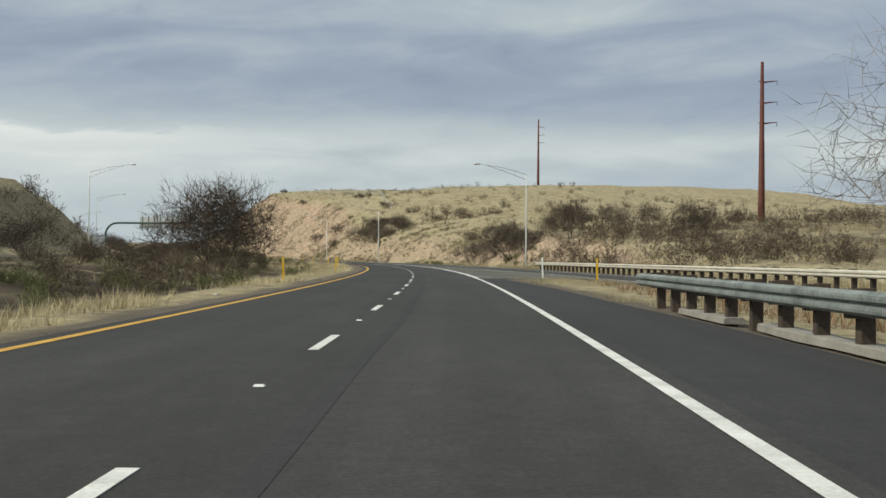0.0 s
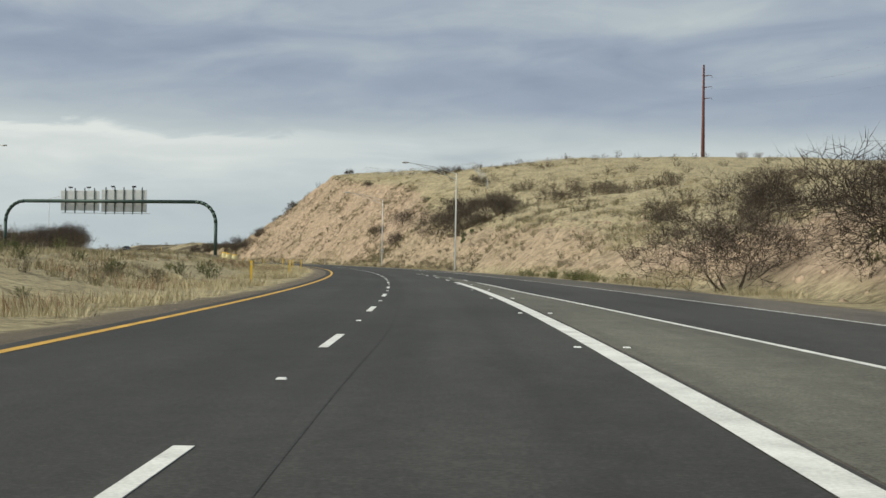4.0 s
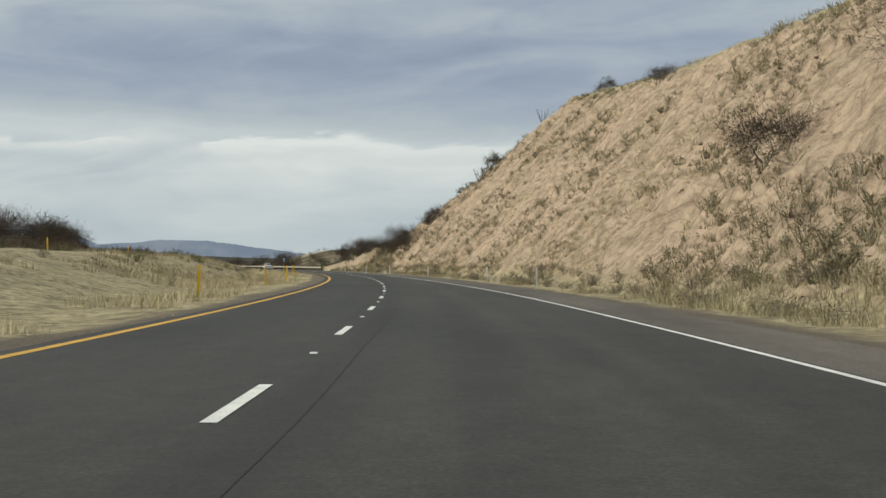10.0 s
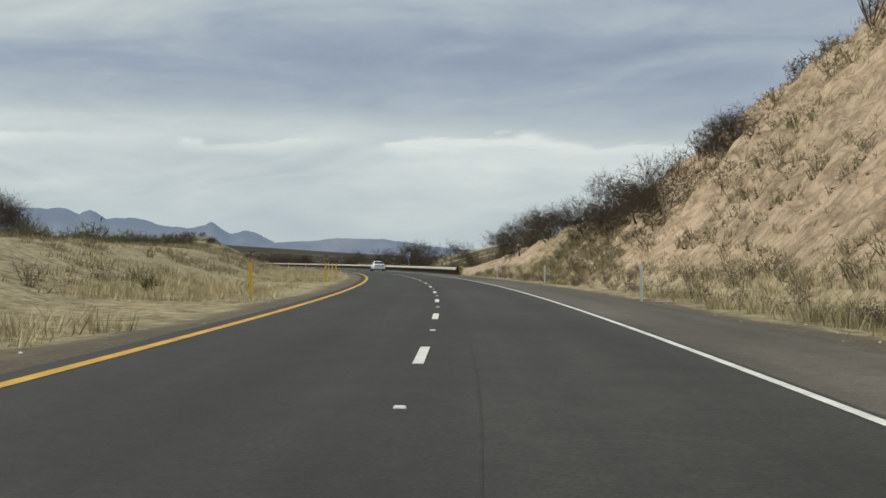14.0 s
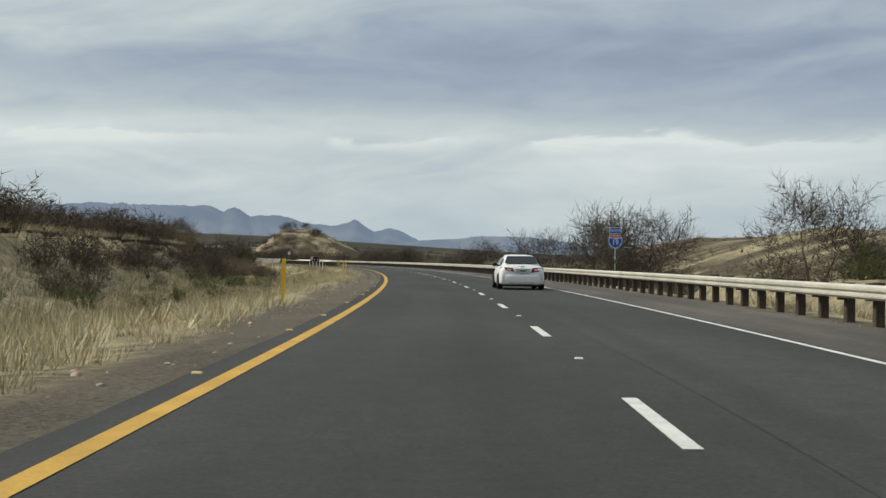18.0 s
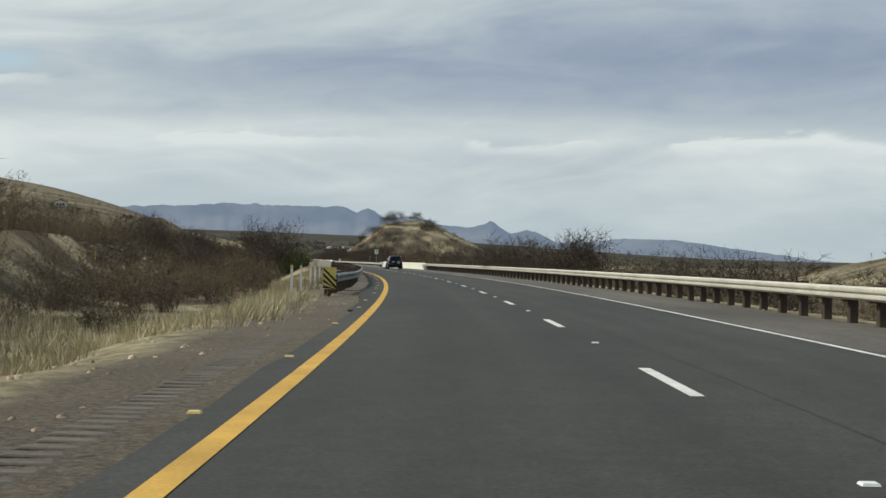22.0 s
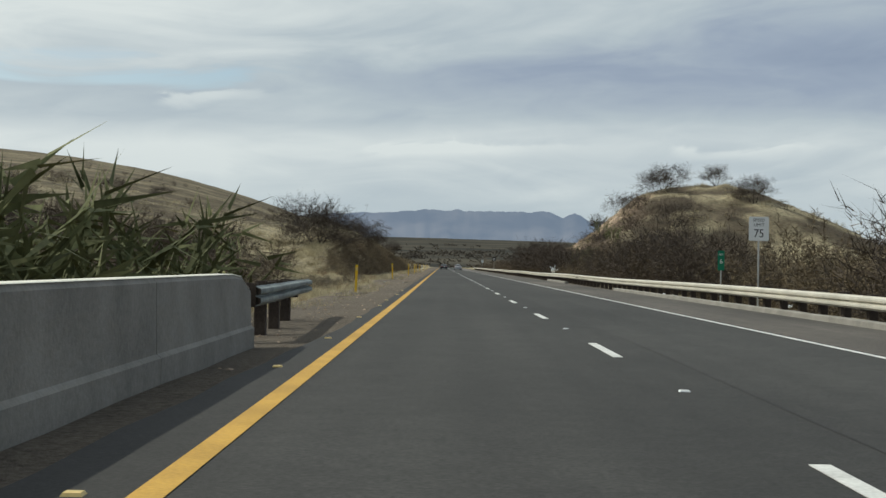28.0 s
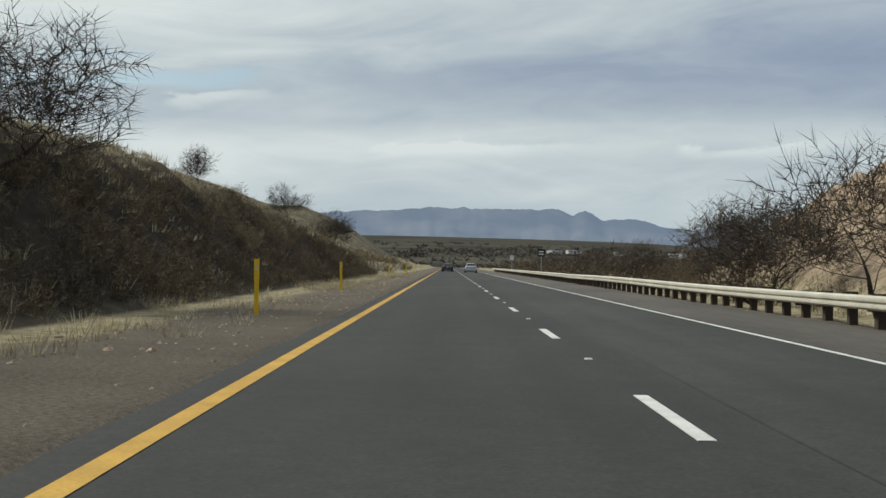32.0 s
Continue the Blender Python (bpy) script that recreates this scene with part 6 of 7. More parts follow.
def bare_tree(seed, height, stems, spread, twigs=5, droop=0.0, thick=1.0, low=0.3, fine=1.0, crown="twig", kids=(4, 4, 4, 4)):
    """Meshes of a leafless mesquite: crooked trunk and limbs that fork at steady angles, and a rounded crown of fine twigs."""
    rnd = random.Random(seed)
    lv, lf, tv, tf = [], [], [], []
    share = (0.27, 0.23, 0.18, 0.14, 0.11, 0.085)             # length of each order of branch, of the tree's height

    def bent(d, amount):
        return (d + Vector((rnd.gauss(0, 1), rnd.gauss(0, 1), rnd.gauss(0, 1))) * amount).normalized()

    def fork(d, angle, roll):
        side = d.cross(Vector((0, 0, 1)))
        side = side.normalized() if side.length > 1e-3 else Vector((1, 0, 0))
        other = d.cross(side)
        return (d * math.cos(angle) + (side * math.cos(roll) + other * math.sin(roll)) * math.sin(angle)).normalized()

    def grow(p, d, r, level):
        length = height * share[level] * rnd.uniform(0.75, 1.2)
        n = 4 if level < 2 else 3 if level < 4 else 2 if level == 4 else 1
        pts, dirs = [p], [d]
        for i in range(n):
            d = bent(d, 0.17 if level < 3 else 0.24)
            d = (d + Vector((0, 0, (0.12 if level < 2 else 0.065) - droop * level * 0.12))).normalized()
            q = pts[-1] + d * length / n
            r2 = r * (1 - 0.50 * (i + 1) / n)
            if level < 3:
                twig(lv, lf, pts[-1], q, r, r2)
            else:
                sliver(tv, tf, pts[-1] - d * length * 0.04, q + d * length * 0.22, (0.0175, 0.0130, 0.0110)[level - 3] * fine * height / 6, rnd)
            pts.append(q)
            dirs.append(d)
            r = r2
        if level == 5:
            return
        many = kids[level] if level < 4 else twigs
        roll = rnd.uniform(0, 6.28)
        for k in range(many):
            t = 1.0 if k == 0 else rnd.uniform(0.30 if level else 0.45, 1.0)
            i = min(int(t * n), n - 1)
            base = pts[i].lerp(pts[i + 1], t * n - i) if t < 1 else pts[-1]
            roll += 2.4 + rnd.gauss(0, 0.35)
            nd = fork(dirs[i], radians(rnd.uniform(14, 32) if k == 0 else rnd.uniform(36, 72)), roll)
            if base.z < height * low and nd.z < 0.1:
                nd.z = abs(nd.z) * 0.5 + 0.1
            grow(base, nd.normalized(), max(r * rnd.uniform(0.70, 0.95), 0.007), level + 1)

    for q in range(stems):
        a = 2 * math.pi * (q + rnd.random() * 0.6) / stems
        lean = spread * rnd.uniform(0.5, 1.15)
        grow(Vector((0.10 * math.cos(a) * stems / 3, 0.10 * math.sin(a) * stems / 3, -0.25)), Vector((math.cos(a) * lean, math.sin(a) * lean, 1)).normalized(), height * 0.021 * thick, 0)
    g1, g2 = Geo(), Geo()
    tops = sorted(p.z for p in tv)
    k = height / tops[int(len(tops) * 0.997)]
    g1.v, g1.f = [tuple(p * k) for p in lv], lf
    g2.v, g2.f = [tuple(p * k) for p in tv], tf
    return g1.mesh("trunk", M["bark"]), g2.mesh("crown", M[crown])


TREES = [bare_tree(11, 6.0, 2, 0.75), bare_tree(12, 6.0, 3, 1.0), bare_tree(13, 6.0, 2, 0.6), bare_tree(14, 6.0, 2, 0.85), bare_tree(15, 6.0, 2, 0.95, 4, 0.12)]
BUSHY = [bare_tree(22 + i, 6.0, 5, 0.95, 4, low=0.05, thick=0.7, kids=(3, 4, 4, 3)) for i in range(2)]
PALE = bare_tree(15, 6.0, 3, 0.7, 4, 0.40, fine=0.50, crown="pale_twig")
BIG_BUSH = bare_tree(21, 6.0, 9, 0.80, 4, thick=0.6, low=0.1, kids=(3, 4, 4, 4))


def mesquite(s, o, height, kind, label, z=None, wide=1.0, name="bare_tree"):
    z = land(s, o) if z is None else z
    t = thing(name, stand(s, o, z - 0.05, (s * 77.0) % 360), label, "tree", "bare mesquite trees")
    k = height / 6.0
    t.scale = (k * wide, k * wide, k)
    trunk, crown = PALE if kind == -2 else BIG_BUSH if kind == -1 else BUSHY[kind % 2] if kind <= -3 else TREES[kind % len(TREES)]
    part("trunk", trunk, None, t)
    part("crown", crown, None, t)
    return t


mesquite(112.5, -16.4, 7.6, -1, "large leafless many-stemmed mesquite bush in the median", wide=1.0)
mesquite(131, -18.5, 4.2, 3, "leafless mesquite beside a larger bush in the median")
mesquite(31.5, 14.2, 7.4, -2, "pale leafless tree with hanging twigs behind the guardrail", wide=0.75)
mesquite(191, 27.5, 5.2, 0, "leafless mesquite tree on the low cut bank")
# large trees that stand apart
for s, o, h, kind, wide in ((693.5, 13.4, 4.3, 0, 0.85), (732.4, 12.0, 6.4, 1, 1.0), (722, 11.6, 5.8, 3, 0.9), (761.1, 11.2, 5.2, 0, 0.9), (799.5, 10.3, 4.6, 4, 1.3), (817.7, 11.2, 3.8, 2, 1.1), (874.2, 10.4, 4.2, 0, 1.1), (901.6, 12.0, 5.2, 3, 1.2), (912.9, 12.2, 5.3, 2, 0.7), (929.2, 11.4, 4.6, 1, 1.1), (942, 14, 4.6, 3, 1.1),
                          (997.4, -13.8, 10.2, 3, 0.75), (1001.5, -12.6, 8.2, 0, 0.7), (1173.0, -12.9, 4.1, 1, 1.3), (1179.1, 10.9, 5.4, 0, 1.1), (1167.9, 11.4, 5.2, 1, 1.1), (1157, 11.6, 4.4, 3, 1.3), (1150, 10.6, 3.8, 0, 1.4), (1144, 11.6, 3.9, 1, 1.4), (1194, 10.9, 4.6, 1, 1.1), (1195, 21.2, 3.0, 2, 1.1), (1188.9, 29.3, 4.0, 3, 1.2), (1187.2, 36.7, 3.4, 0, 1.1)):
    mesquite(s, o, h, kind, "spreading leafless mesquite tree with dark crooked limbs", wide=wide)
for s, o, h, wide in ((208.0, 16.6, 4.4, 1.5), (191, 19.0, 4.8, 1.3), (185.5, 20.2, 3.8, 1.0), (366, 19.2, 4.6, 1.3), (352, 21.5, 4.4, 1.5), (378, 25.5, 4.0, 1.4), (356, 28.0, 3.8, 1.4), (340, 25.5, 3.2, 1.4), (419, 17.4, 2.8, 1.4), (404, 20.0, 3.4, 1.3), (1176, 22.5, 3.4, 1.4), (1182, 27.5, 3.2, 1.4), (1166, 17.0, 2.6, 1.3), (1117, -13.4, 4.5, 1.2), (1122.5, -12.4, 4.0, 1.1), (1112, -15.0, 2.4, 1.0), (1147, 21.5, 4.0, 1.2), (1158, 25.5, 4.0, 1.2)):
    mesquite(s, o, h, -3 - int(s) % 2, "dense brown leafless mesquite bush spreading from the ground", wide=wide, name="mesquite_bush")
TREE_SPOTS = [
    # on the first hill and its gully
    (171, 34, 3.6), (178, 41, 3.8), (158, 38, 3.4), (146, 33, 3.2), (206, 33, 4.0), (214, 40, 4.2), (228, 24, 3.6), (240, 28, 4.2), (246, 22, 3.4), (233, 34, 4.0), (177.5, 24.9, 5.2),
    (345.4, 20.9, 3.0), (381, 29, 2.4), (389.6, 16, 3.0), (410, 36, 2.4), (441, 37, 2.0), (438.6, 39.4, 2.0), (446, 37.5, 2.0), (354, 27, 3.6), (406, 36.5, 2.4),
    (551, 40, 2.2), (556, 40.5, 2.0), (498, 31.4, 2.0), (492, 31, 1.8),
    # the end of the hill
    (575, 27.5, 3.2), (582.7, 18.8, 2.8), (585.5, 19, 2.5), (586, 20.6, 2.6), (583, 15.2, 4.0), (587, 14.6, 3.2), (591, 14.9, 2.6), (596.6, 14.1, 3.4), (601, 15, 3.2), (606, 16.5, 3.6), (615, 15.5, 3.6), (628, 14.2, 3.2), (634, 15, 3.4), (640, 13.3, 3.4), (650, 16.5, 4.2), (660, 14.5, 4.2), (671, 17.5, 4.6), (685, 19.0, 3.0), (706, 22, 2.2), (716, 24, 2.4), (726, 21, 2.4),
    # along the outer rail
    (741, 14.5, 4.0), (756, 23, 3.0), (776, 19.5, 3.6), (790, 21, 3.6), (838, 24, 4.6), (852, 15, 4.4), (886, 21, 5.0), (922, 20, 4.8), (952, 17, 5.6), (968, 24, 5.4), (996, 17, 6.0), (1020, 20, 6.4), (1040, 16, 6.2), (1062, 21, 6.6), (1078, 14.5, 6.0), (1084, 12.6, 5.4), (1092, 14, 6.2), (1102, 15.5, 6.2), (1110, 12.8, 5.2), (1118, 16, 6.0),
    # about the second hill
    (1135, 14.5, 5.4), (1203, 13.0, 5.0), (1170, 38, 3.6), (1230, 17, 4.2), (1250, 15, 4.0), (1272, 17, 4.4), (1296, 15, 4.0), (1320, 18, 4.4), (1350, 16, 4.2),
    # the inner side
    (350, -45, 3.6), (372, -46, 4.0), (395, -47, 4.4), (420, -45, 5.0), (442, -45, 6.0), (452, -47, 6.0), (470, -45, 6.2), (486, -46, 6.4), (505, -45, 6.4), (516, -47, 6.4), (528, -46, 6.4), (545, -46, 6.6), (560, -47, 6.4), (580, -46, 6.6), (596, -47, 6.4), (616, -46, 6.6), (630, -46, 6.6), (640, -48, 6.6), (660, -46, 6.4), (676, -47, 6.4), 
    (62, -22, 3.0), (84, -24, 3.2), (760, -24, 3.4), (786, -27, 3.8), (806, -22, 3.6), (838, -25, 4.2), (862, -30, 4.6), (892, -24, 4.2), (921, -20, 4.4), (946, -27, 5.0), (1013, -20, 7.0), (1024, -24, 6.4), (1001, -25, 6.4), (1046, -28, 5.6), (974, -30, 5.6), (1064, -24, 5.0), (1080, -30, 5.0),
     (1205, -46.5, 2.4), (1190, -50, 2.0), (1216, -16, 2.4), (1242, -14, 3.0), (1262, -12.5, 3.0), (1280, -14, 3.4)]
for i, (s, o, h) in enumerate(TREE_SPOTS):
    mesquite(s, o, h * 1.05, i * 3 + int(s) % 3, "leafless grey-brown mesquite tree growing on dry ground", wide=1.0 + 0.25 * math.sin(s * 1.3))


# ---- massed growth: templates as vertex and triangle arrays ----
def as_arrays(v, f):
    tri = []
    for q in f:
        tri += [(q[0], q[1], q[2])] + ([(q[0], q[2], q[3])] if len(q) == 4 else [])
    return np.array([tuple(p) for p in v], dtype=np.float64), np.array(tri, dtype=np.int64)


def brush_template(seed, stems, sub, size=1.0, r=0.008, round_=0.8, twig=1.0, even=0.5, tip=1.0, tw=None):
    """A rounded bush of thin crooked stems with twigs all along them."""
    rnd = random.Random(seed)
    v, f = [], []
    for i in range(stems):
        a, lean = rnd.uniform(0, 6.283), rnd.uniform(0.05, 1.5) * round_
        d = Vector((math.cos(a) * lean, math.sin(a) * lean, 1.0)).normalized()
        L_ = size * rnd.uniform(even, 1.0) * (1 - 0.12 * lean)
        p = Vector((math.cos(a), math.sin(a), 0)) * rnd.uniform(0, 0.25) * size
        mid = p + d * L_ * 0.5 + Vector((rnd.gauss(0, 0.07), rnd.gauss(0, 0.07), 0)) * size
        end = mid + (d + Vector((rnd.gauss(0, 0.45), rnd.gauss(0, 0.45), rnd.gauss(0, 0.25)))).normalized() * L_ * 0.5
        sliver(v, f, p - Vector((0, 0, 0.1)), mid.lerp(end, 0.4), r * 1.5 * size, rnd)
        sliver(v, f, mid, end, r * size * tip, rnd)
        for k in range(sub):
            t = rnd.uniform(0.0, 1.0)
            b = p.lerp(mid, 0.35 + 0.65 * t) if k % 3 == 0 else mid.lerp(end, t)
            e = b + (d * 0.5 + Vector((rnd.gauss(0, 0.8), rnd.gauss(0, 0.8), rnd.gauss(0, 0.6)))).normalized() * L_ * rnd.uniform(0.14, 0.34) * twig
            sliver(v, f, b, e, (tw or r * 0.8) * size, rnd)
    return as_arrays(v, f)


def grass_template(seed, blades, height, spread, width):
    rnd = random.Random(seed)
    v, f = [], []
    for i in range(blades):
        a = rnd.uniform(0, 6.283)
        rr = spread * math.sqrt(rnd.random()) * 0.45
        b = Vector((math.cos(a) * rr, math.sin(a) * rr, -0.04))
        out = rnd.uniform(0.1, 1.2)
        h = height * rnd.uniform(0.35, 1.1)
        a2 = a + rnd.gauss(0, 0.7)
        tip = b + Vector((math.cos(a2) * out * h * 0.8, math.sin(a2) * out * h * 0.8, h))
        side = Vector((-math.sin(a2 + rnd.gauss(0, 0.8)), math.cos(a2), 0)) * width * rnd.uniform(0.6, 1.3)
        n = len(v)
        v += [b - side, b + side, tip]
        f.append((n, n + 1, n + 2))
    return as_arrays(v, f)


def rock_template(seed):
    rnd = random.Random(seed)
    g = Geo().lathe([(0.5, -0.25), (0.46, 0.14), (0.0, 0.34)], 5)
    v = [Vector((p[0] * rnd.uniform(0.6, 1.3), p[1] * rnd.uniform(0.6, 1.3), p[2] * rnd.uniform(0.5, 1.2))) for p in g.v]
    return as_arrays(v, g.f)


def stuff(name, label, category, templates, spots, material, sink=0.0):
    """One joined mesh of many copies; spots are rows of s, o, scale."""
    vs, ts, n = [], [], 0
    rnd = np.random.RandomState(len(spots) + len(name))
    for s, o, k in spots:
        tv, tt = templates[rnd.randint(len(templates))]
        a = rnd.uniform(0, 6.283)
        ca, sa = math.cos(a) * k, math.sin(a) * k
        p = place(s, o, land(s, o) - sink * k)
        kz = k * rnd.uniform(0.85, 1.15)
        vs.append(np.stack([tv[:, 0] * ca - tv[:, 1] * sa + p.x, tv[:, 0] * sa + tv[:, 1] * ca + p.y, tv[:, 2] * kz + p.z], 1))
        ts.append(tt + n)
        n += len(tv)
    me = fast_mesh(name, np.concatenate(vs), np.concatenate(ts), material)
    return tagged(new(name, me), label, category, kind="stuff")


RND = random.Random(5)


def strew(n, s0, s1, o0, o1, k0, k1, keep=None, clump=0.0, edge=0.0):
    """Random spots in a stretch; clump thins them by a slow noise."""
    out = []
    for i in range(n):
        s = RND.uniform(s0, s1)
        a, b = (o0(s) if callable(o0) else o0), (o1(s) if callable(o1) else o1)
        q = RND.random()
        o = a + (b - a) * (q ** (1 + edge))
        if clump and noise.noise(Vector((s * 0.07, o * 0.12, 4.0))) < RND.uniform(-0.6, 0.6) * clump + clump * 0.15:
            continue
        if keep and not keep(s, o):
            continue
        out.append((s, o, RND.uniform(k0, k1)))
    return out


BRUSH = [brush_template(31 + i, 26, 15, r=0.007, even=0.62, tip=0.5, tw=0.0085) for i in range(4)]
LIGHT_BRUSH = [brush_template(34, 24, 8, r=0.010, even=0.6, tip=0.6, tw=0.012), brush_template(35, 22, 9, r=0.010, even=0.6, tip=0.6, tw=0.012)]
MAT = [brush_template(38 + i, 14, 8, r=0.008, even=0.6, tip=0.6, tw=0.013) for i in range(3)]
THICKET = [brush_template(91 + i, 30, 26, r=0.0034, round_=0.82, twig=0.38, even=0.64, tip=0.35, tw=0.0046) for i in range(4)]
NEAR_THICKET = [brush_template(141 + i, 40, 34, r=0.0028, round_=0.85, twig=0.34, even=0.62, tip=0.35, tw=0.0036) for i in range(3)]
HILLB = [brush_template(95 + i, 16, 12, r=0.007, twig=0.8, even=0.66, tip=0.5, tw=0.0120) for i in range(4)]
LEAFY = [brush_template(36, 24, 14, r=0.014, tw=0.013), brush_template(37, 22, 15, r=0.014, tw=0.013)]
GRASS = [grass_template(41 + i, 32, 0.44, 1.1, 0.0105) for i in range(5)]
TALL = [grass_template(51 + i, 22, 0.58, 1.05, 0.017) for i in range(4)]
WIDE = [grass_template(56 + i, 32, 0.50, 1.6, 0.021) for i in range(4)]
TUFT = [grass_template(61 + i, 22, 0.44, 0.65, 0.017) for i in range(3)]
ROCKS = [rock_template(71 + i) for i in range(4)]

foot_r = lambda s: paving(s) + 2.0
brow_r = lambda s: cut_foot(s) + cut_brow(s) / cut_slope(s)
# dark brush in thickets
stuff("inner_thicket", "dense dark leafless brush below the inner shoulder", "brush", BRUSH,
      strew(230, 716, 822, -46, lambda s: -23 - 3 * math.sin(s * 0.06), 1.8, 3.8) + strew(60, 830, 955, -22, -13, 1.2, 2.4) + strew(40, 955, 1050, -18, -11.5, 1.2, 2.4) + strew(260, 1042, 1102, -38, -12.5, 1.4, 3.2)
      + strew(260, 20, 108, -29, -9.5, 0.8, 1.9, clump=0.2) + strew(40, 104, 122, -24, -12, 0.8, 1.8) + strew(60, 122, 170, -25, -17, 1.0, 2.2, clump=0.3), M["brush"])
stuff("inner_bosque", "tall dark thicket of leafless mesquite on the inner side", "brush", THICKET,
      strew(80, 816, 868, -46, lambda s: -28 + (s - 818) * 0.2, 2.2, 3.6) + strew(120, 862, 955, -46, lambda s: -18 + (s - 862) * 0.03, 2.4, 4.2) + strew(130, 955, 1045, -48, -16, 3.6, 6.0) + strew(40, 690, 905, -60, -43, 1.8, 3.0) + strew(95, 415, 690, -56, -43, 3.2, 5.0), M["brush_warm"])
stuff("inner_bosque_edge", "soft brown edge of the leafless thicket on the inner side", "brush", NEAR_THICKET,
      strew(26, 820, 868, -30, lambda s: -25 + (s - 818) * 0.2, 1.8, 3.0) + strew(46, 862, 958, -24, lambda s: -15 + (s - 862) * 0.02, 2.0, 3.6) + strew(40, 955, 1045, -22, -12.5, 3.0, 5.4), M["brush_warm"])
stuff("outer_thicket", "dense brown leafless brush beyond the outer guardrail", "brush", HILLB,
      strew(40, 1120, 1150, 11.0, 20, 1.4, 2.8) + strew(260, 1225, 1480, 12, 52, 2.4, 4.8), M["brush"])
stuff("bosque", "tall dense thicket of leafless mesquite beyond the outer guardrail", "brush", THICKET,
      strew(60, 670, 745, 17, 46, 1.2, 2.4) + strew(44, 740, 800, 20, 46, 1.4, 2.8) + strew(90, 790, 975, 21, 48, 3.6, 5.6) + strew(70, 970, 1055, 21, 46, 5.8, 8.2) + strew(70, 1050, 1115, 20, 50, 5.4, 7.8) + strew(40, 1110, 1146, 13.5, 30, 3.0, 4.6) + strew(46, 1128, 1215, 9.6, 12.0, 1.2, 2.4), M["brush_warm"])
stuff("bosque_edge", "soft brown edge of the leafless thicket beyond the outer guardrail", "brush", NEAR_THICKET,
      strew(20, 740, 800, 13, 20, 2.2, 3.6) + strew(62, 790, 975, 12.5, 21, 2.8, 5.0) + strew(44, 970, 1055, 13, 21, 4.4, 6.8) + strew(40, 1050, 1118, 11.5, 20, 3.8, 5.8), M["brush_warm"])
stuff("bank_brush", "dark low brush covering the inner bank", "brush", MAT,
      strew(1900, 1098, 1280, lambda s: -10.0 - 0.72 * bank_brow(s), -9.2, 0.4, 1.1) + strew(120, 1250, 1420, -17, -8.8, 0.9, 2.2), M["brush_warm"])
stuff("slope_brush", "dense brown brush on the long inner hillside", "brush", HILLB,
      strew(420, 960, 1135, -100, -45, 1.5, 3.4) + strew(480, 1120, 1400, -110, -20, 0.7, 2.0, clump=0.35), M["brush"])
stuff("hill_brush", "brown leafless brush scattered over the hill", "brush", HILLB,
      strew(420, 92, 180, lambda s: cut_foot(s) + 3.5, 85, 1.3, 2.8, clump=0.2) + strew(260, 180, 262, lambda s: cut_foot(s) + 8, 85, 1.2, 2.6, clump=0.35) + strew(130, 92, 172, lambda s: cut_foot(s) - 1, lambda s: cut_foot(s) + 14, 1.2, 2.6) + strew(70, 172, 240, lambda s: cut_foot(s) + 1, lambda s: cut_foot(s) + 14, 0.9, 1.8) + strew(330, 330, 392, lambda s: cut_foot(s) + 6, lambda s: cut_foot(s) + 36, 1.0, 2.6, clump=0.1) + strew(90, 245, 340, lambda s: cut_foot(s) + 12, lambda s: cut_foot(s) + 50, 0.9, 2.2, clump=0.3)
      + strew(150, 372, 436, lambda s: cut_foot(s) + 8, 56, 0.8, 2.0, clump=0.3) + strew(420, 250, 480, lambda s: cut_foot(s) + 24, 120, 0.9, 2.2, clump=0.4) + strew(60, 480, 570, 42, 90, 0.8, 1.6)
      + strew(260, 572, 720, 12.5, 34, 1.0, 2.4) + strew(260, 850, 1020, 72, 165, 1.0, 2.6, clump=0.2) + strew(90, 1160, 1240, lambda s: brow_r(s) + 3, 60, 0.8, 1.8) + strew(14, 1150, 1180, lambda s: brow_r(s) - 1, lambda s: brow_r(s) + 1, 1.0, 1.8), M["brush"])
stuff("far_hill_brush", "brown brush on the hills beyond the opposite carriageway", "brush", HILLB,
      strew(560, 60, 300, -75, -42.5, 1.5, 3.4, clump=0.15) + strew(270, 320, 690, -70, -43, 1.6, 3.4) + strew(60, 690, 770, -60, -43, 0.6, 1.2) + strew(120, 760, 960, -85, -44, 0.8, 1.8), M["brush"])
stuff("verge_shrubs", "grey-brown low shrubs on the verges", "shrub", LIGHT_BRUSH,
      strew(380, 110, 690, -27, -9, 0.35, 0.95, clump=0.35) + strew(430, 300, 650, lambda s: paving(s) + 2.6, lambda s: cut_foot(s) + 1, 0.35, 0.95) + strew(60, 690, 830, -14, -8, 0.4, 0.9) + strew(120, 1030, 1105, -12, -8.0, 0.4, 0.9), M["brush_grey"])
stuff("face_shrubs", "low grey shrubs clinging to the cut face", "shrub", LIGHT_BRUSH,
      strew(330, 380, 610, lambda s: cut_foot(s) + 0.5, lambda s: brow_r(s) + 2, 0.3, 0.85, clump=0.15) + strew(200, 250, 400, lambda s: cut_foot(s) + 1, lambda s: cut_foot(s) + 12, 0.35, 0.9), M["brush_grey"])
CLUMP = [brush_template(101 + i, 13, 3, r=0.022, even=0.6, tw=0.030) for i in range(4)]
stuff("face_tufts", "rounded dry olive tufts dotted over the cut face", "grass", CLUMP,
      strew(4300, 378, 618, lambda s: cut_foot(s) + 0.5, lambda s: brow_r(s) + 1, 0.35, 0.95, clump=0.12) + strew(1500, 236, 400, lambda s: cut_foot(s) + 0.6, lambda s: cut_foot(s) + 20, 0.35, 0.95, clump=0.1), M["face_tuft"])
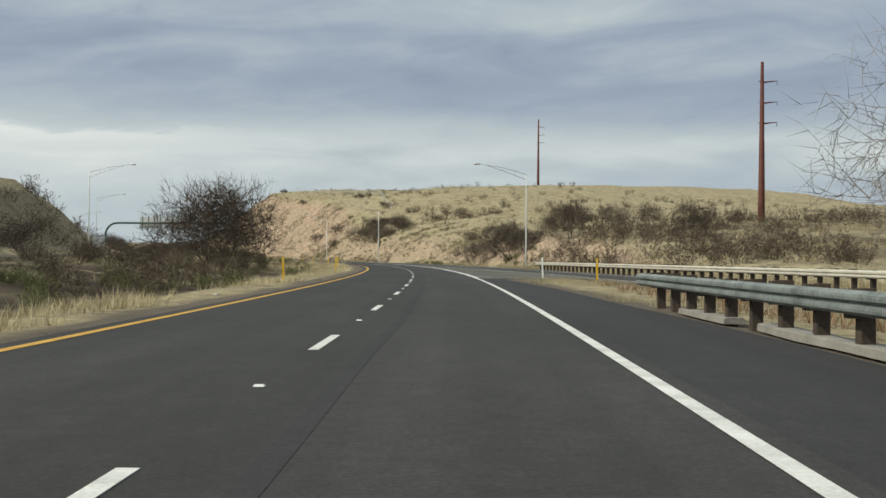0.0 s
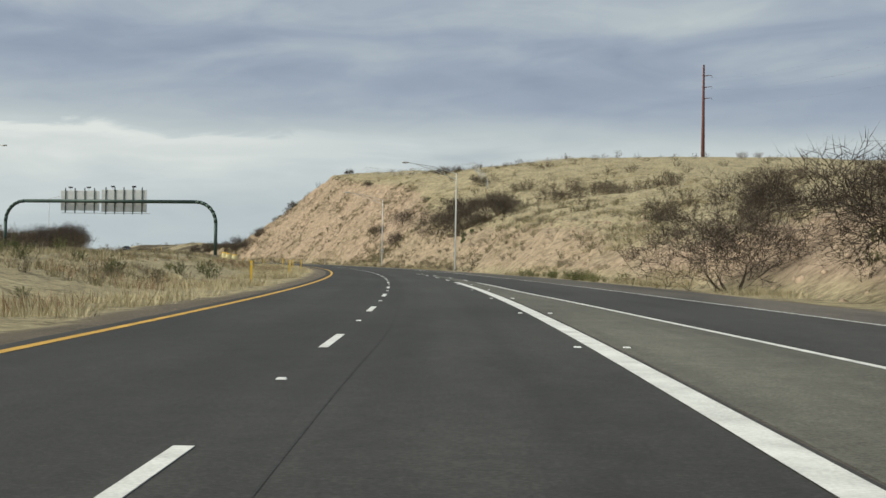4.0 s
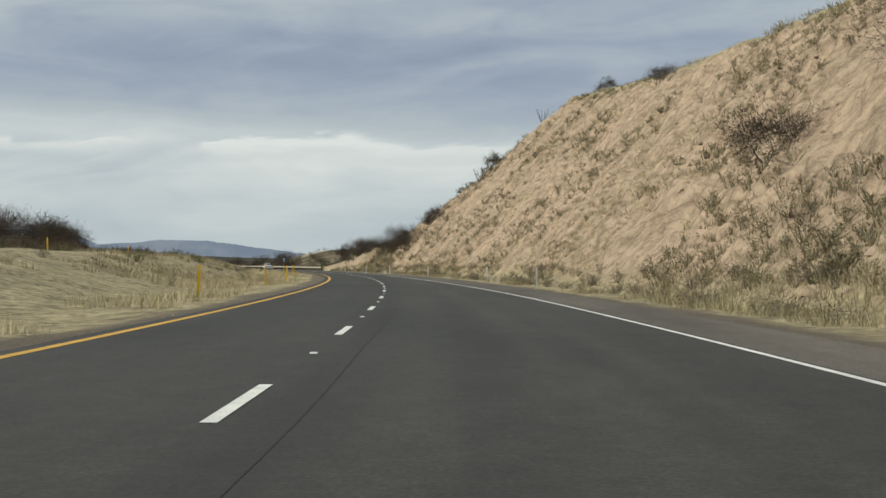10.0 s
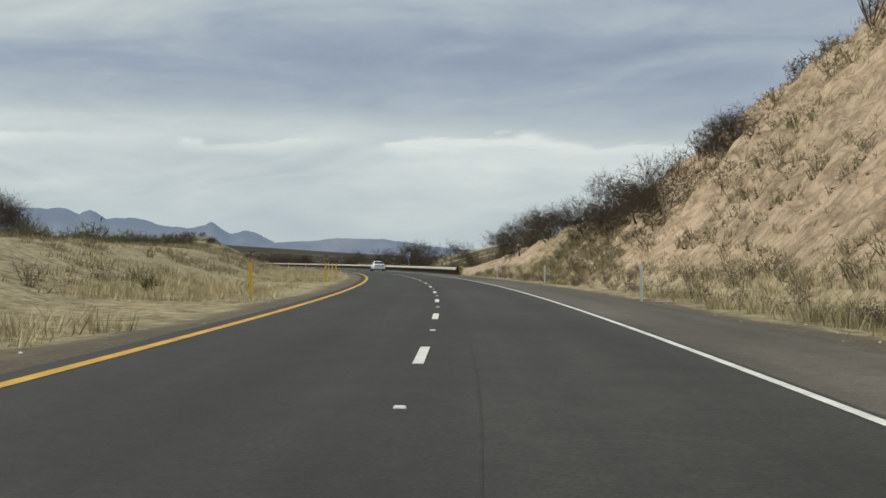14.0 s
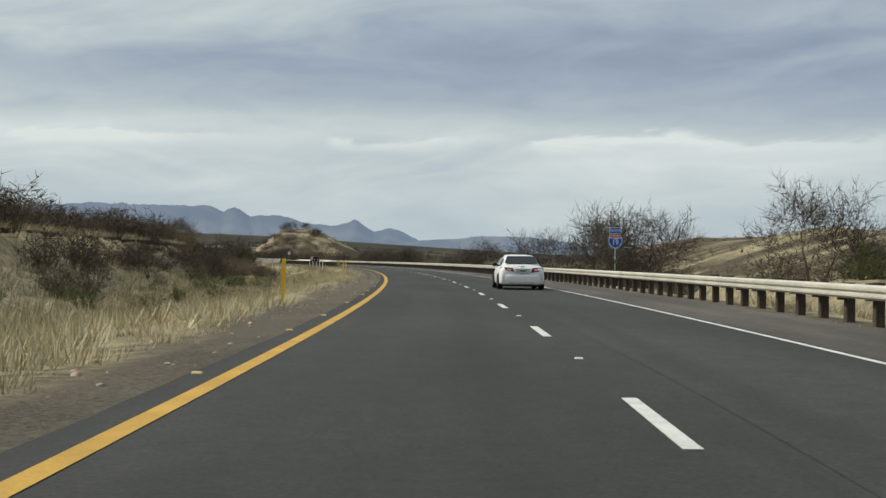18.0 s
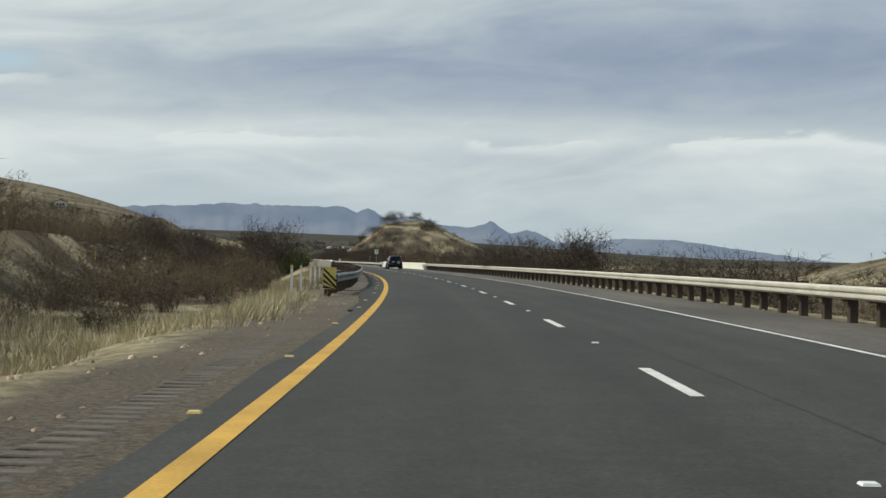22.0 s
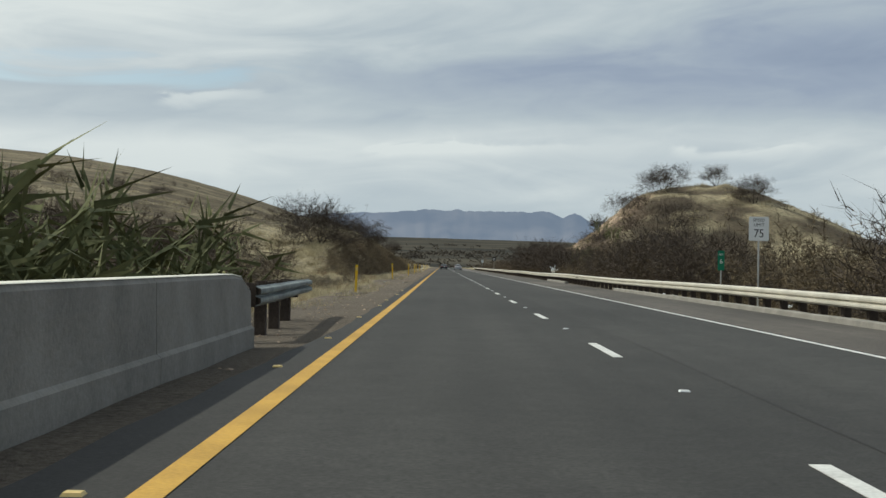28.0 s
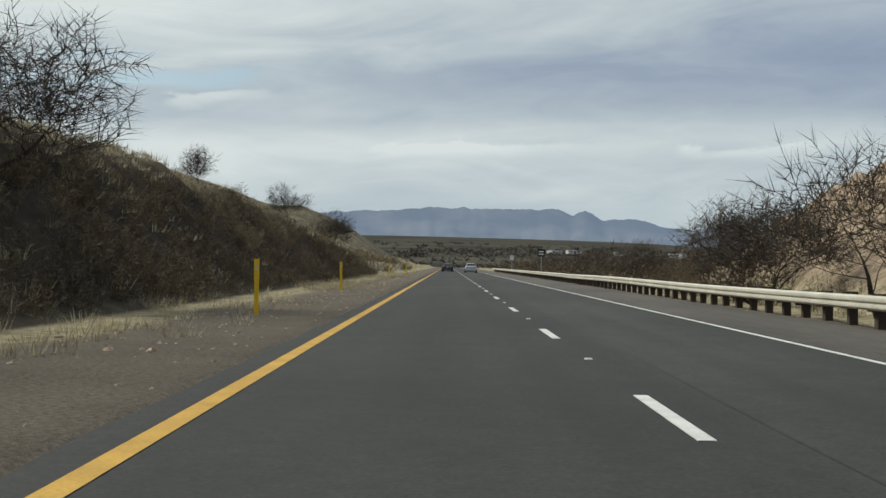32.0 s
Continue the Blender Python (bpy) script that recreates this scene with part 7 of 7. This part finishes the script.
stuff("olive_shrubs", "olive-green leafy shrubs on dry ground", "shrub", LEAFY,
      strew(14, 170, 200, 18, 21, 0.8, 1.3) + strew(26, 228, 262, lambda s: cut_foot(s) - 2.5, lambda s: cut_foot(s) + 0.5, 0.5, 1.0) + strew(190, 15, 112, -22, -7.8, 0.5, 1.2, clump=0.2) + strew(36, 700, 850, -24, -14, 0.9, 1.8) + strew(18, 1016, 1050, -22, -13, 1.4, 2.4) + strew(22, 992, 1034, -10.5, -7.6, 2.6, 4.4) + strew(24, 590, 700, -40, -20, 1.2, 2.2) + strew(46, 118, 240, -26, -9.5, 0.6, 1.3) + strew(14, 420, 600, -26, -10, 0.6, 1.1)
      + strew(16, 640, 760, 12, 22, 1.2, 2.2) + strew(40, 1120, 1185, 12, 20, 1.0, 2.4) + strew(20, 880, 960, 13, 22, 1.0, 2.2), M["brush_green"])
# dry grass
stuff("verge_grass", "pale dry grass along the inner verge", "grass", GRASS,
      strew(700, -10, 108, -8.6, -5.7, 0.5, 1.2, clump=0.18) + strew(8600, 108, 830, -12.0, -5.7, 0.5, 1.3, clump=0.22, edge=0.25) + strew(1300, 1028, 1112, -14.5, -7.4, 0.5, 1.05) + strew(2600, 630, 850, -13.5, -7.4, 0.6, 1.3) + strew(1100, 1026, 1330, -9.6, -6.6, 0.4, 0.9, clump=0.5, edge=0.2) + strew(600, 620, 830, -7.6, -5.2, 0.25, 0.65, clump=0.5) + strew(750, 1026, 1250, -7.6, -5.4, 0.25, 0.65, clump=0.5), M["grass"])
stuff("median_grass", "tall pale dry grass in the median", "grass", WIDE,
      strew(7600, 60, 700, -28, -12.0, 0.5, 1.05, clump=0.25) + strew(3300, 630, 850, -30, -12.5, 0.7, 1.4) + strew(900, 1026, 1120, -26, -14.0, 0.6, 1.0) + strew(520, 840, 960, -14, -6.6, 0.6, 1.2), M["grass"])
stuff("rusty_weeds", "rust-brown dry weeds among the grass", "weeds", TALL,
      strew(420, 120, 262, -18, -7.5, 0.5, 1.1, clump=0.3) + strew(300, 280, 340, -16, -8, 0.5, 0.9) + strew(700, 330, 830, -16, -7, 0.4, 0.9, clump=0.6) + strew(200, 5, 60, 8.5, 14, 0.4, 0.9) + strew(200, 1030, 1110, -12, -7.4, 0.4, 0.9), M["grass_red"])
stuff("outer_grass", "pale dry grass along the outer verge", "grass", GRASS,
      strew(5600, 150, 690, foot_r, lambda s: max(cut_foot(s) + 1.2, paving(s) + 4), 0.5, 1.3, clump=0.1) + strew(500, 5, 72, lambda s: pave_main(s) + 0.5, lambda s: ramp_left(s) - 1.5, 0.3, 0.75, clump=0.2) + strew(900, 0, 170, lambda s: edge_right(s) + 3, lambda s: edge_right(s) + 10, 0.7, 1.5)
      + strew(700, 660, 1250, 8.2, 13, 0.4, 1.0, clump=0.3), M["grass"])
stuff("hill_grass", "pale bunch grass over the hilltop", "grass", WIDE,
      strew(5200, 230, 600, lambda s: brow_r(s) - 1, lambda s: brow_r(s) + 48, 0.6, 1.3, clump=0.2) + strew(2200, 90, 262, lambda s: cut_foot(s) + 1, 70, 0.7, 1.5, clump=0.2)
      + strew(1500, 1096, 1420, -60, lambda s: -10.6 - bank_brow(s) / 1.05, 0.5, 1.0, edge=-0.5) + strew(800, 1098, 1262, lambda s: -11.5 - bank_brow(s) / 1.05, lambda s: -8.8 - bank_brow(s) / 1.05, 0.45, 0.85) + strew(420, 1100, 1262, lambda s: -9.6 - 0.95 * bank_brow(s), -9.2, 0.4, 0.9, clump=0.5) + strew(350, 1160, 1240, lambda s: cut_foot(s) + 2, 60, 0.8, 1.5) + strew(500, 960, 1200, -110, -45, 1.0, 2.0, clump=0.3), M["grass"])
stuff("brow_grass", "golden bunch grass on the end of the cut face", "grass", TUFT,
      strew(9000, 430, 625, lambda s: cut_foot(s) + 0.6, lambda s: brow_r(s) + 1, 0.4, 1.0, keep=lambda s, o: noise.noise(Vector((s * 0.05, o * 0.09, 2.0))) > 0.12 - 0.6 * ease((s - 540) / 60) - 0.5 * ease((3 - o + cut_foot(s)) / 3)), M["grass"])
stuff("face_grass", "greyish bunch grass on the cut face", "grass", TUFT,
      strew(8000, 375, 620, lambda s: cut_foot(s) + 0.4, brow_r, 0.4, 1.2, clump=0.3) + strew(1200, 240, 400, lambda s: cut_foot(s) + 0.6, lambda s: cut_foot(s) + 12, 0.5, 1.4, clump=0.3) + strew(300, 1170, 1270, lambda s: cut_foot(s) + 0.5, lambda s: cut_foot(s) + 14, 0.5, 1.2), M["tuft_grey"])
# loose stones
stuff("face_rocks", "angular tan rocks on the cut face", "rocks", ROCKS,
      strew(2600, 375, 610, lambda s: cut_foot(s) - 0.5, brow_r, 0.08, 0.32) + strew(900, 160, 400, lambda s: cut_foot(s) - 0.8, lambda s: cut_foot(s) + 10, 0.12, 0.6) + strew(300, 1175, 1265, lambda s: cut_foot(s), lambda s: cut_foot(s) + 14, 0.15, 0.5), M["rock"], 0.05)
stuff("verge_stones", "small loose stones on the gravel verge", "stones", ROCKS,
      strew(2600, 600, 1250, -8.0, -4.3, 0.02, 0.10) + strew(900, 600, 1250, -7.8, -5.2, 0.06, 0.15) + strew(400, 0, 600, -6.2, -4.4, 0.02, 0.08) + strew(600, 450, 1250, lambda s: paving(s) + 0.1, lambda s: paving(s) + 1.8, 0.02, 0.10), M["rock"], 0.0)


# ---- far trees on the plain ----
def far_growth():
    rnd = np.random.RandomState(9)
    c = place(860, 0)
    kinds = [brush_template(81 + i, 9, 6, r=0.06) for i in range(3)]
    vs, ts, n = [], [], 0
    for i in range(5400):
        near = i >= 4200                                        # closer belt about the road's far end
        b = radians(rnd.uniform(30, 62) if near else rnd.uniform(-25, 62))
        r = 700 + 900 * rnd.rand() if near else 420 + 1900 * rnd.rand() ** 1.8
        x, y = c.x - r * math.sin(b), c.y + r * math.cos(b)
        if noise.noise(Vector((x * 0.012, y * 0.006, 0))) < rnd.uniform(-0.5, 0.35):
            continue
        edge = float(np.interp(math.degrees(b), [-60, 5, 20, 26, 32, 38, 46, 70, 110], [0.12, 0.12, 0.30, 0.42, 0.72, 1.02, 1.20, 1.1, 0.2]))
        z = -9.0 + (4250 * math.tan(radians(edge)) + 9) * max(0.0, r - 620) / 3630
        k = rnd.uniform(2.5, 6.5)
        tv, tt = kinds[i % 3]
        vs.append(np.stack([tv[:, 0] * k * 1.6 + x, tv[:, 1] * k * 1.6 + y, tv[:, 2] * k + z - 0.5], 1))
        ts.append(tt + n)
        n += len(tv)
    tagged(new("far_woods", fast_mesh("far_woods", np.concatenate(vs), np.concatenate(ts), M["brush_far"])), "far brown woods scattered over the plain", "woods", kind="stuff")


far_growth()


# ---- cactus, ocotillo ----
def prickly_pear(s, o, k):
    t = thing("prickly_pear", stand(s, o, land(s, o)), "green prickly pear cactus on the slope", "cactus", "prickly pears")
    rnd = random.Random(int(s * 7))
    for i in range(11):
        a, h = rnd.uniform(0, 6.28), rnd.uniform(0.0, 0.9)
        m = Matrix.Translation((math.cos(a) * 0.5 * k * rnd.random(), math.sin(a) * 0.5 * k * rnd.random(), h * k * 0.7)) @ Matrix.Rotation(rnd.uniform(0, 3.1), 4, "Z") @ Matrix.Rotation(rnd.gauss(0, 0.4), 4, "X")
        pts = [(0.16 * k * math.cos(q), 0.22 * k + 0.24 * k * math.sin(q)) for q in (2 * math.pi * j / 10 for j in range(10))]
        g = plate(pts, -0.03 * k, 0.03 * k)
        g.v = [tuple(m @ Vector(p)) for p in g.v]
        part("pad", g, M["cactus"], t)


for s, o, k in ((413, 27, 0.9), (338, 18.5, 1.0), (336, 19.5, 0.8), (340, 19, 0.9), (120, -9.5, 0.6)):
    prickly_pear(s, o, k)
for s, o in ((574, 27), (576, 25.5), (563, 33)):
    t = thing("ocotillo", stand(s, o, land(s, o)), "leafless ocotillo with long thin wands on the brow", "shrub", "ocotillos")
    for i in range(9):
        a = 2 * math.pi * i / 9
        p = Vector((0, 0, -0.1))
        d = Vector((math.cos(a) * 0.45, math.sin(a) * 0.45, 1)).normalized()
        part("wand", Geo().path([p, p + d * 1.4, p + d * 2.6 + Vector((0, 0, 0.2))], [0.03, 0.025, 0.012], 5), M["bark"], t)

# ---- small things ----
def crumpled(seed, size, flat=1.0, detail=10):
    """A crumpled scrap: a ball of facets pulled about by noise."""
    g = Geo()
    prof = [(math.sin(math.pi * k / 6), -math.cos(math.pi * k / 6)) for k in range(7)]
    g.lathe(prof, detail)
    out = []
    for p in g.v:
        q = Vector(p)
        w = 1 + 0.55 * noise.noise(q * 1.9 + Vector((seed, 0, 0))) + 0.35 * noise.noise(q * 4.1 + Vector((0, seed, 0)))
        out.append((q.x * w * size, q.y * w * size, (q.z + 0.8) * w * size * flat))
    g.v = out
    return g


bag = thing("plastic_bag", stand(1132.8, 9.0, 0.62), "torn white plastic bag caught on the guardrail", "litter")
part("bag_body", crumpled(2.0, 0.22, 1.1), M["litter"], bag)
for i, (dx, dz, w) in enumerate(((-0.30, 0.34, 0.16), (0.34, 0.10, 0.18), (0.10, 0.44, 0.12))):
    flap = Geo().loft([[(dx * q + 0.05 * math.sin(5 * q + i), -w * (1 - 0.6 * q) / 2, dz * q + 0.15), (dx * q, 0.05 * math.cos(4 * q), dz * q + 0.22), (dx * q + 0.04, w * (1 - 0.6 * q) / 2, dz * q + 0.12)] for q in (0.0, 0.35, 0.7, 1.05, 1.3)], False, False)
    part("torn_flap", flap, M["litter"], bag)

for i, (s, o, k) in enumerate(((1087.1, -4.9, 0.03), (1090.6, -6.3, 0.04), (1043, 9.3, 0.09), (754, 9.4, 0.08), (1062, 8.3, 0.07), (518, -5.2, 0.03), (41, -5.6, 0.06), (1110, 8.6, 0.06), (823, 9.3, 0.09), (874, 9.2, 0.07))):
    t = thing("litter_scrap", stand(s, o, max(land(s, o), -0.09) + 0.005, 40 * i), "small crumpled white scrap of litter on the verge", "litter", "litter scraps")
    part("scrap", crumpled(5.0 + i, k, 0.6, 8), M["litter"], t)
strip = thing("litter_strip", stand(938.4, -4.72, 0.012, 55), "narrow white plastic strip lying by the kerb", "litter")
part("strip", plate([(-0.19, -0.022), (0.16, -0.03), (0.19, 0.02), (-0.15, 0.03)], 0, 0.008), M["litter"], strip, m=Matrix.Rotation(radians(-90), 4, "X"))

# shreds of tyre and dead branches on the shoulder
for i, (s, o, k) in enumerate(((1119.7, -5.5, 0.17), (830.6, -5.1, 0.16), (846, -4.9, 0.14), (1088, -4.75, 0.14), (8, 5.2, 0.10), (430, 5.0, 0.12), (1052, -5.6, 0.16), (1116, -6.2, 0.2))):
    t = thing("tyre_shred", stand(s, o, max(land(s, o), -0.06) + 0.006 if o < -4.1 else 0.004, 63 * i), "curled black shred of tyre tread on the roadside", "tyre shred", "tyre shreds")
    g = Geo().loft([[(k * (q - 0.5) * 2, -0.05 + 0.02 * math.sin(6 * q), 0.02 * math.sin(4 * q) ** 2), (k * (q - 0.5) * 2, 0.05, 0.015 + 0.03 * q * (1 - q)), (k * (q - 0.5) * 2, 0.04, 0.0), (k * (q - 0.5) * 2, -0.05, 0.0)] for q in (0, 0.25, 0.5, 0.75, 1.0)])
    part("tread", g, M["litter_dark"], t)

# rumble strip cut into the inner shoulder
groove = Geo().prism([(-0.21, -0.075), (0.21, -0.075), (0.21, 0.075), (-0.21, 0.075)], 0, 0.012, top=0.82).mesh("rumble_ridge", M["rumble"])
rumble = thing("rumble_strip", Matrix.Identity(4), "worn rumble strip of short ridges along the inner shoulder", "rumble strip", kind="structure")
for k in range(270):
    s = 722 + 0.31 * k
    ob = new("rumble_ridge", groove)
    ob.parent = rumble
    ob.matrix_basis = stand(s, -4.66 + 0.02 * math.sin(k * 1.7), land(s, -4.66) + 0.002)

# patches in the asphalt
def blot(name, s, o, rx, ry, z, material, label, seed):
    rnd = random.Random(seed)
    pts = [(rx * math.cos(q) * rnd.uniform(0.8, 1.1), ry * math.sin(q) * rnd.uniform(0.8, 1.1)) for q in (2 * math.pi * i / 18 for i in range(18))]
    me = bpy.data.meshes.new(name)
    me.from_pydata([place(s + b, o + a, z) for a, b in pts], [], [tuple(range(18))])
    uv = me.uv_layers.new(name="UVMap")
    uv.data.foreach_set("uv", [c for a, b in pts for c in (o + a, s + b)])
    me.materials.append(material)
    tagged(new(name, me), label, "road patch", kind="structure")


blot("pale_road_patch", 302.7, 3.32, 0.24, 0.42, 0.003, M["asphalt_ramp"], "pale worn patch in the asphalt", 3)
blot("small_road_patch", 301.2, 3.42, 0.10, 0.16, 0.003, M["asphalt_ramp"], "pale worn patch in the asphalt", 4)
blot("dark_road_patch", 301.0, 3.75, 0.10, 0.14, 0.003, M["tar"], "dark tarry patch in the asphalt", 5)
for i, s in enumerate((412.3, 413.6, 415.4, 417.5, 429)):
    blot("tarry_mark", s, 3.25 + 0.10 * (i % 3) - 0.05 * (i == 4), 0.26, 0.30, 0.004, M["asphalt_fresh"], "dark tarry mark in the lane", 10 + i)


# ---- chain-link fence on the brow ----
fence = thing("chainlink_fence", Matrix.Identity(4), "grey chain-link fence along the top of the cut hill", "fence")
line = [(s, brow_r(s) + 13.0 + 2.0 * math.sin(s * 0.03)) for s in np.arange(400.0, 566.0, 3.0)]
feet = [place(s, o, land(s, o)) for s, o in line]
post = Geo().tube((0, 0, -0.3), (0, 0, 1.85), 0.035, n=6).mesh("post", M["chainlink"])
for p in feet:
    part("post", post, None, fence, m=Matrix.Translation(p))
up = Vector((0, 0, 1))
part("top_rail", Geo().path([p + up * 1.8 for p in feet], 0.022, 5), M["chainlink"], fence)
mesh_wire = Geo()
for a, b in zip(feet, feet[1:]):
    for k in range(6):
        q, r = k / 6, (k + 2) / 6
        mesh_wire.tube(a.lerp(b, q) + up * 0.05, a.lerp(b, min(r, 1)) + up * 1.8, 0.0025, n=3, caps=False)
        mesh_wire.tube(a.lerp(b, q) + up * 1.8, a.lerp(b, min(r, 1)) + up * 0.05, 0.0025, n=3, caps=False)
wire = part("wire_mesh", mesh_wire, M["chainlink"], fence)
wire["kind"] = "stuff"


# ---- shed and far houses ----
def house(m, w, d, h, label, category="house", roof=None, pitch=0.18):
    t = thing("house" if category == "house" else "shed", m, label, category, "far houses" if category == "house" else "")
    wall = part("wall", Geo().box(0, 0, -1.5, w, d, h + 1.5), M["stucco"], t)
    r = Geo().loft([[(-w / 2 - 0.3, y, h - 0.02), (0, y, h + w * pitch), (w / 2 + 0.3, y, h - 0.02), (w / 2 + 0.3, y, h + 0.12), (0, y, h + w * pitch + 0.15), (-w / 2 - 0.3, y, h + 0.12)] for y in (-d / 2 - 0.3, d / 2 + 0.3)])
    part("roof", r, roof or M["roof_dark"], t)
    for x in (-w * 0.28, w * 0.22):
        win = part("window", Geo().box(x, -d / 2 - 0.03, h * 0.38, w * 0.16, 0.06, h * 0.34), M["trim_grey"], wall)
    part("door", Geo().box(-w * 0.02, -d / 2 - 0.03, 0.0, w * 0.12, 0.06, h * 0.72), M["wood_post"], wall)
    return t


house(stand(1165.5, -66.6, land(1165.5, -66.6) - 0.1, 8), 3.2, 3.0, 1.7, "small white shed with a dark roof on the hillside", "shed")
c = place(860, 0)
for i, (b, r, w) in enumerate(((37.2, 1340, 12), (38.4, 1420, 14), (39.1, 1390, 10), (40.6, 1480, 13), (41.3, 1450, 11))):
    z = -9.0 + (4250 * math.tan(radians(1.07)) + 9) * (r - 620) / 3630
    house(Matrix.Translation((c.x - r * math.sin(radians(b)), c.y + r * math.cos(radians(b)), z + 1.0)) @ Matrix.Rotation(radians(b + 15 * i - 30), 4, "Z"), w, 9, 3.2, "far pale stucco house among the brush of the plain", pitch=0.08)
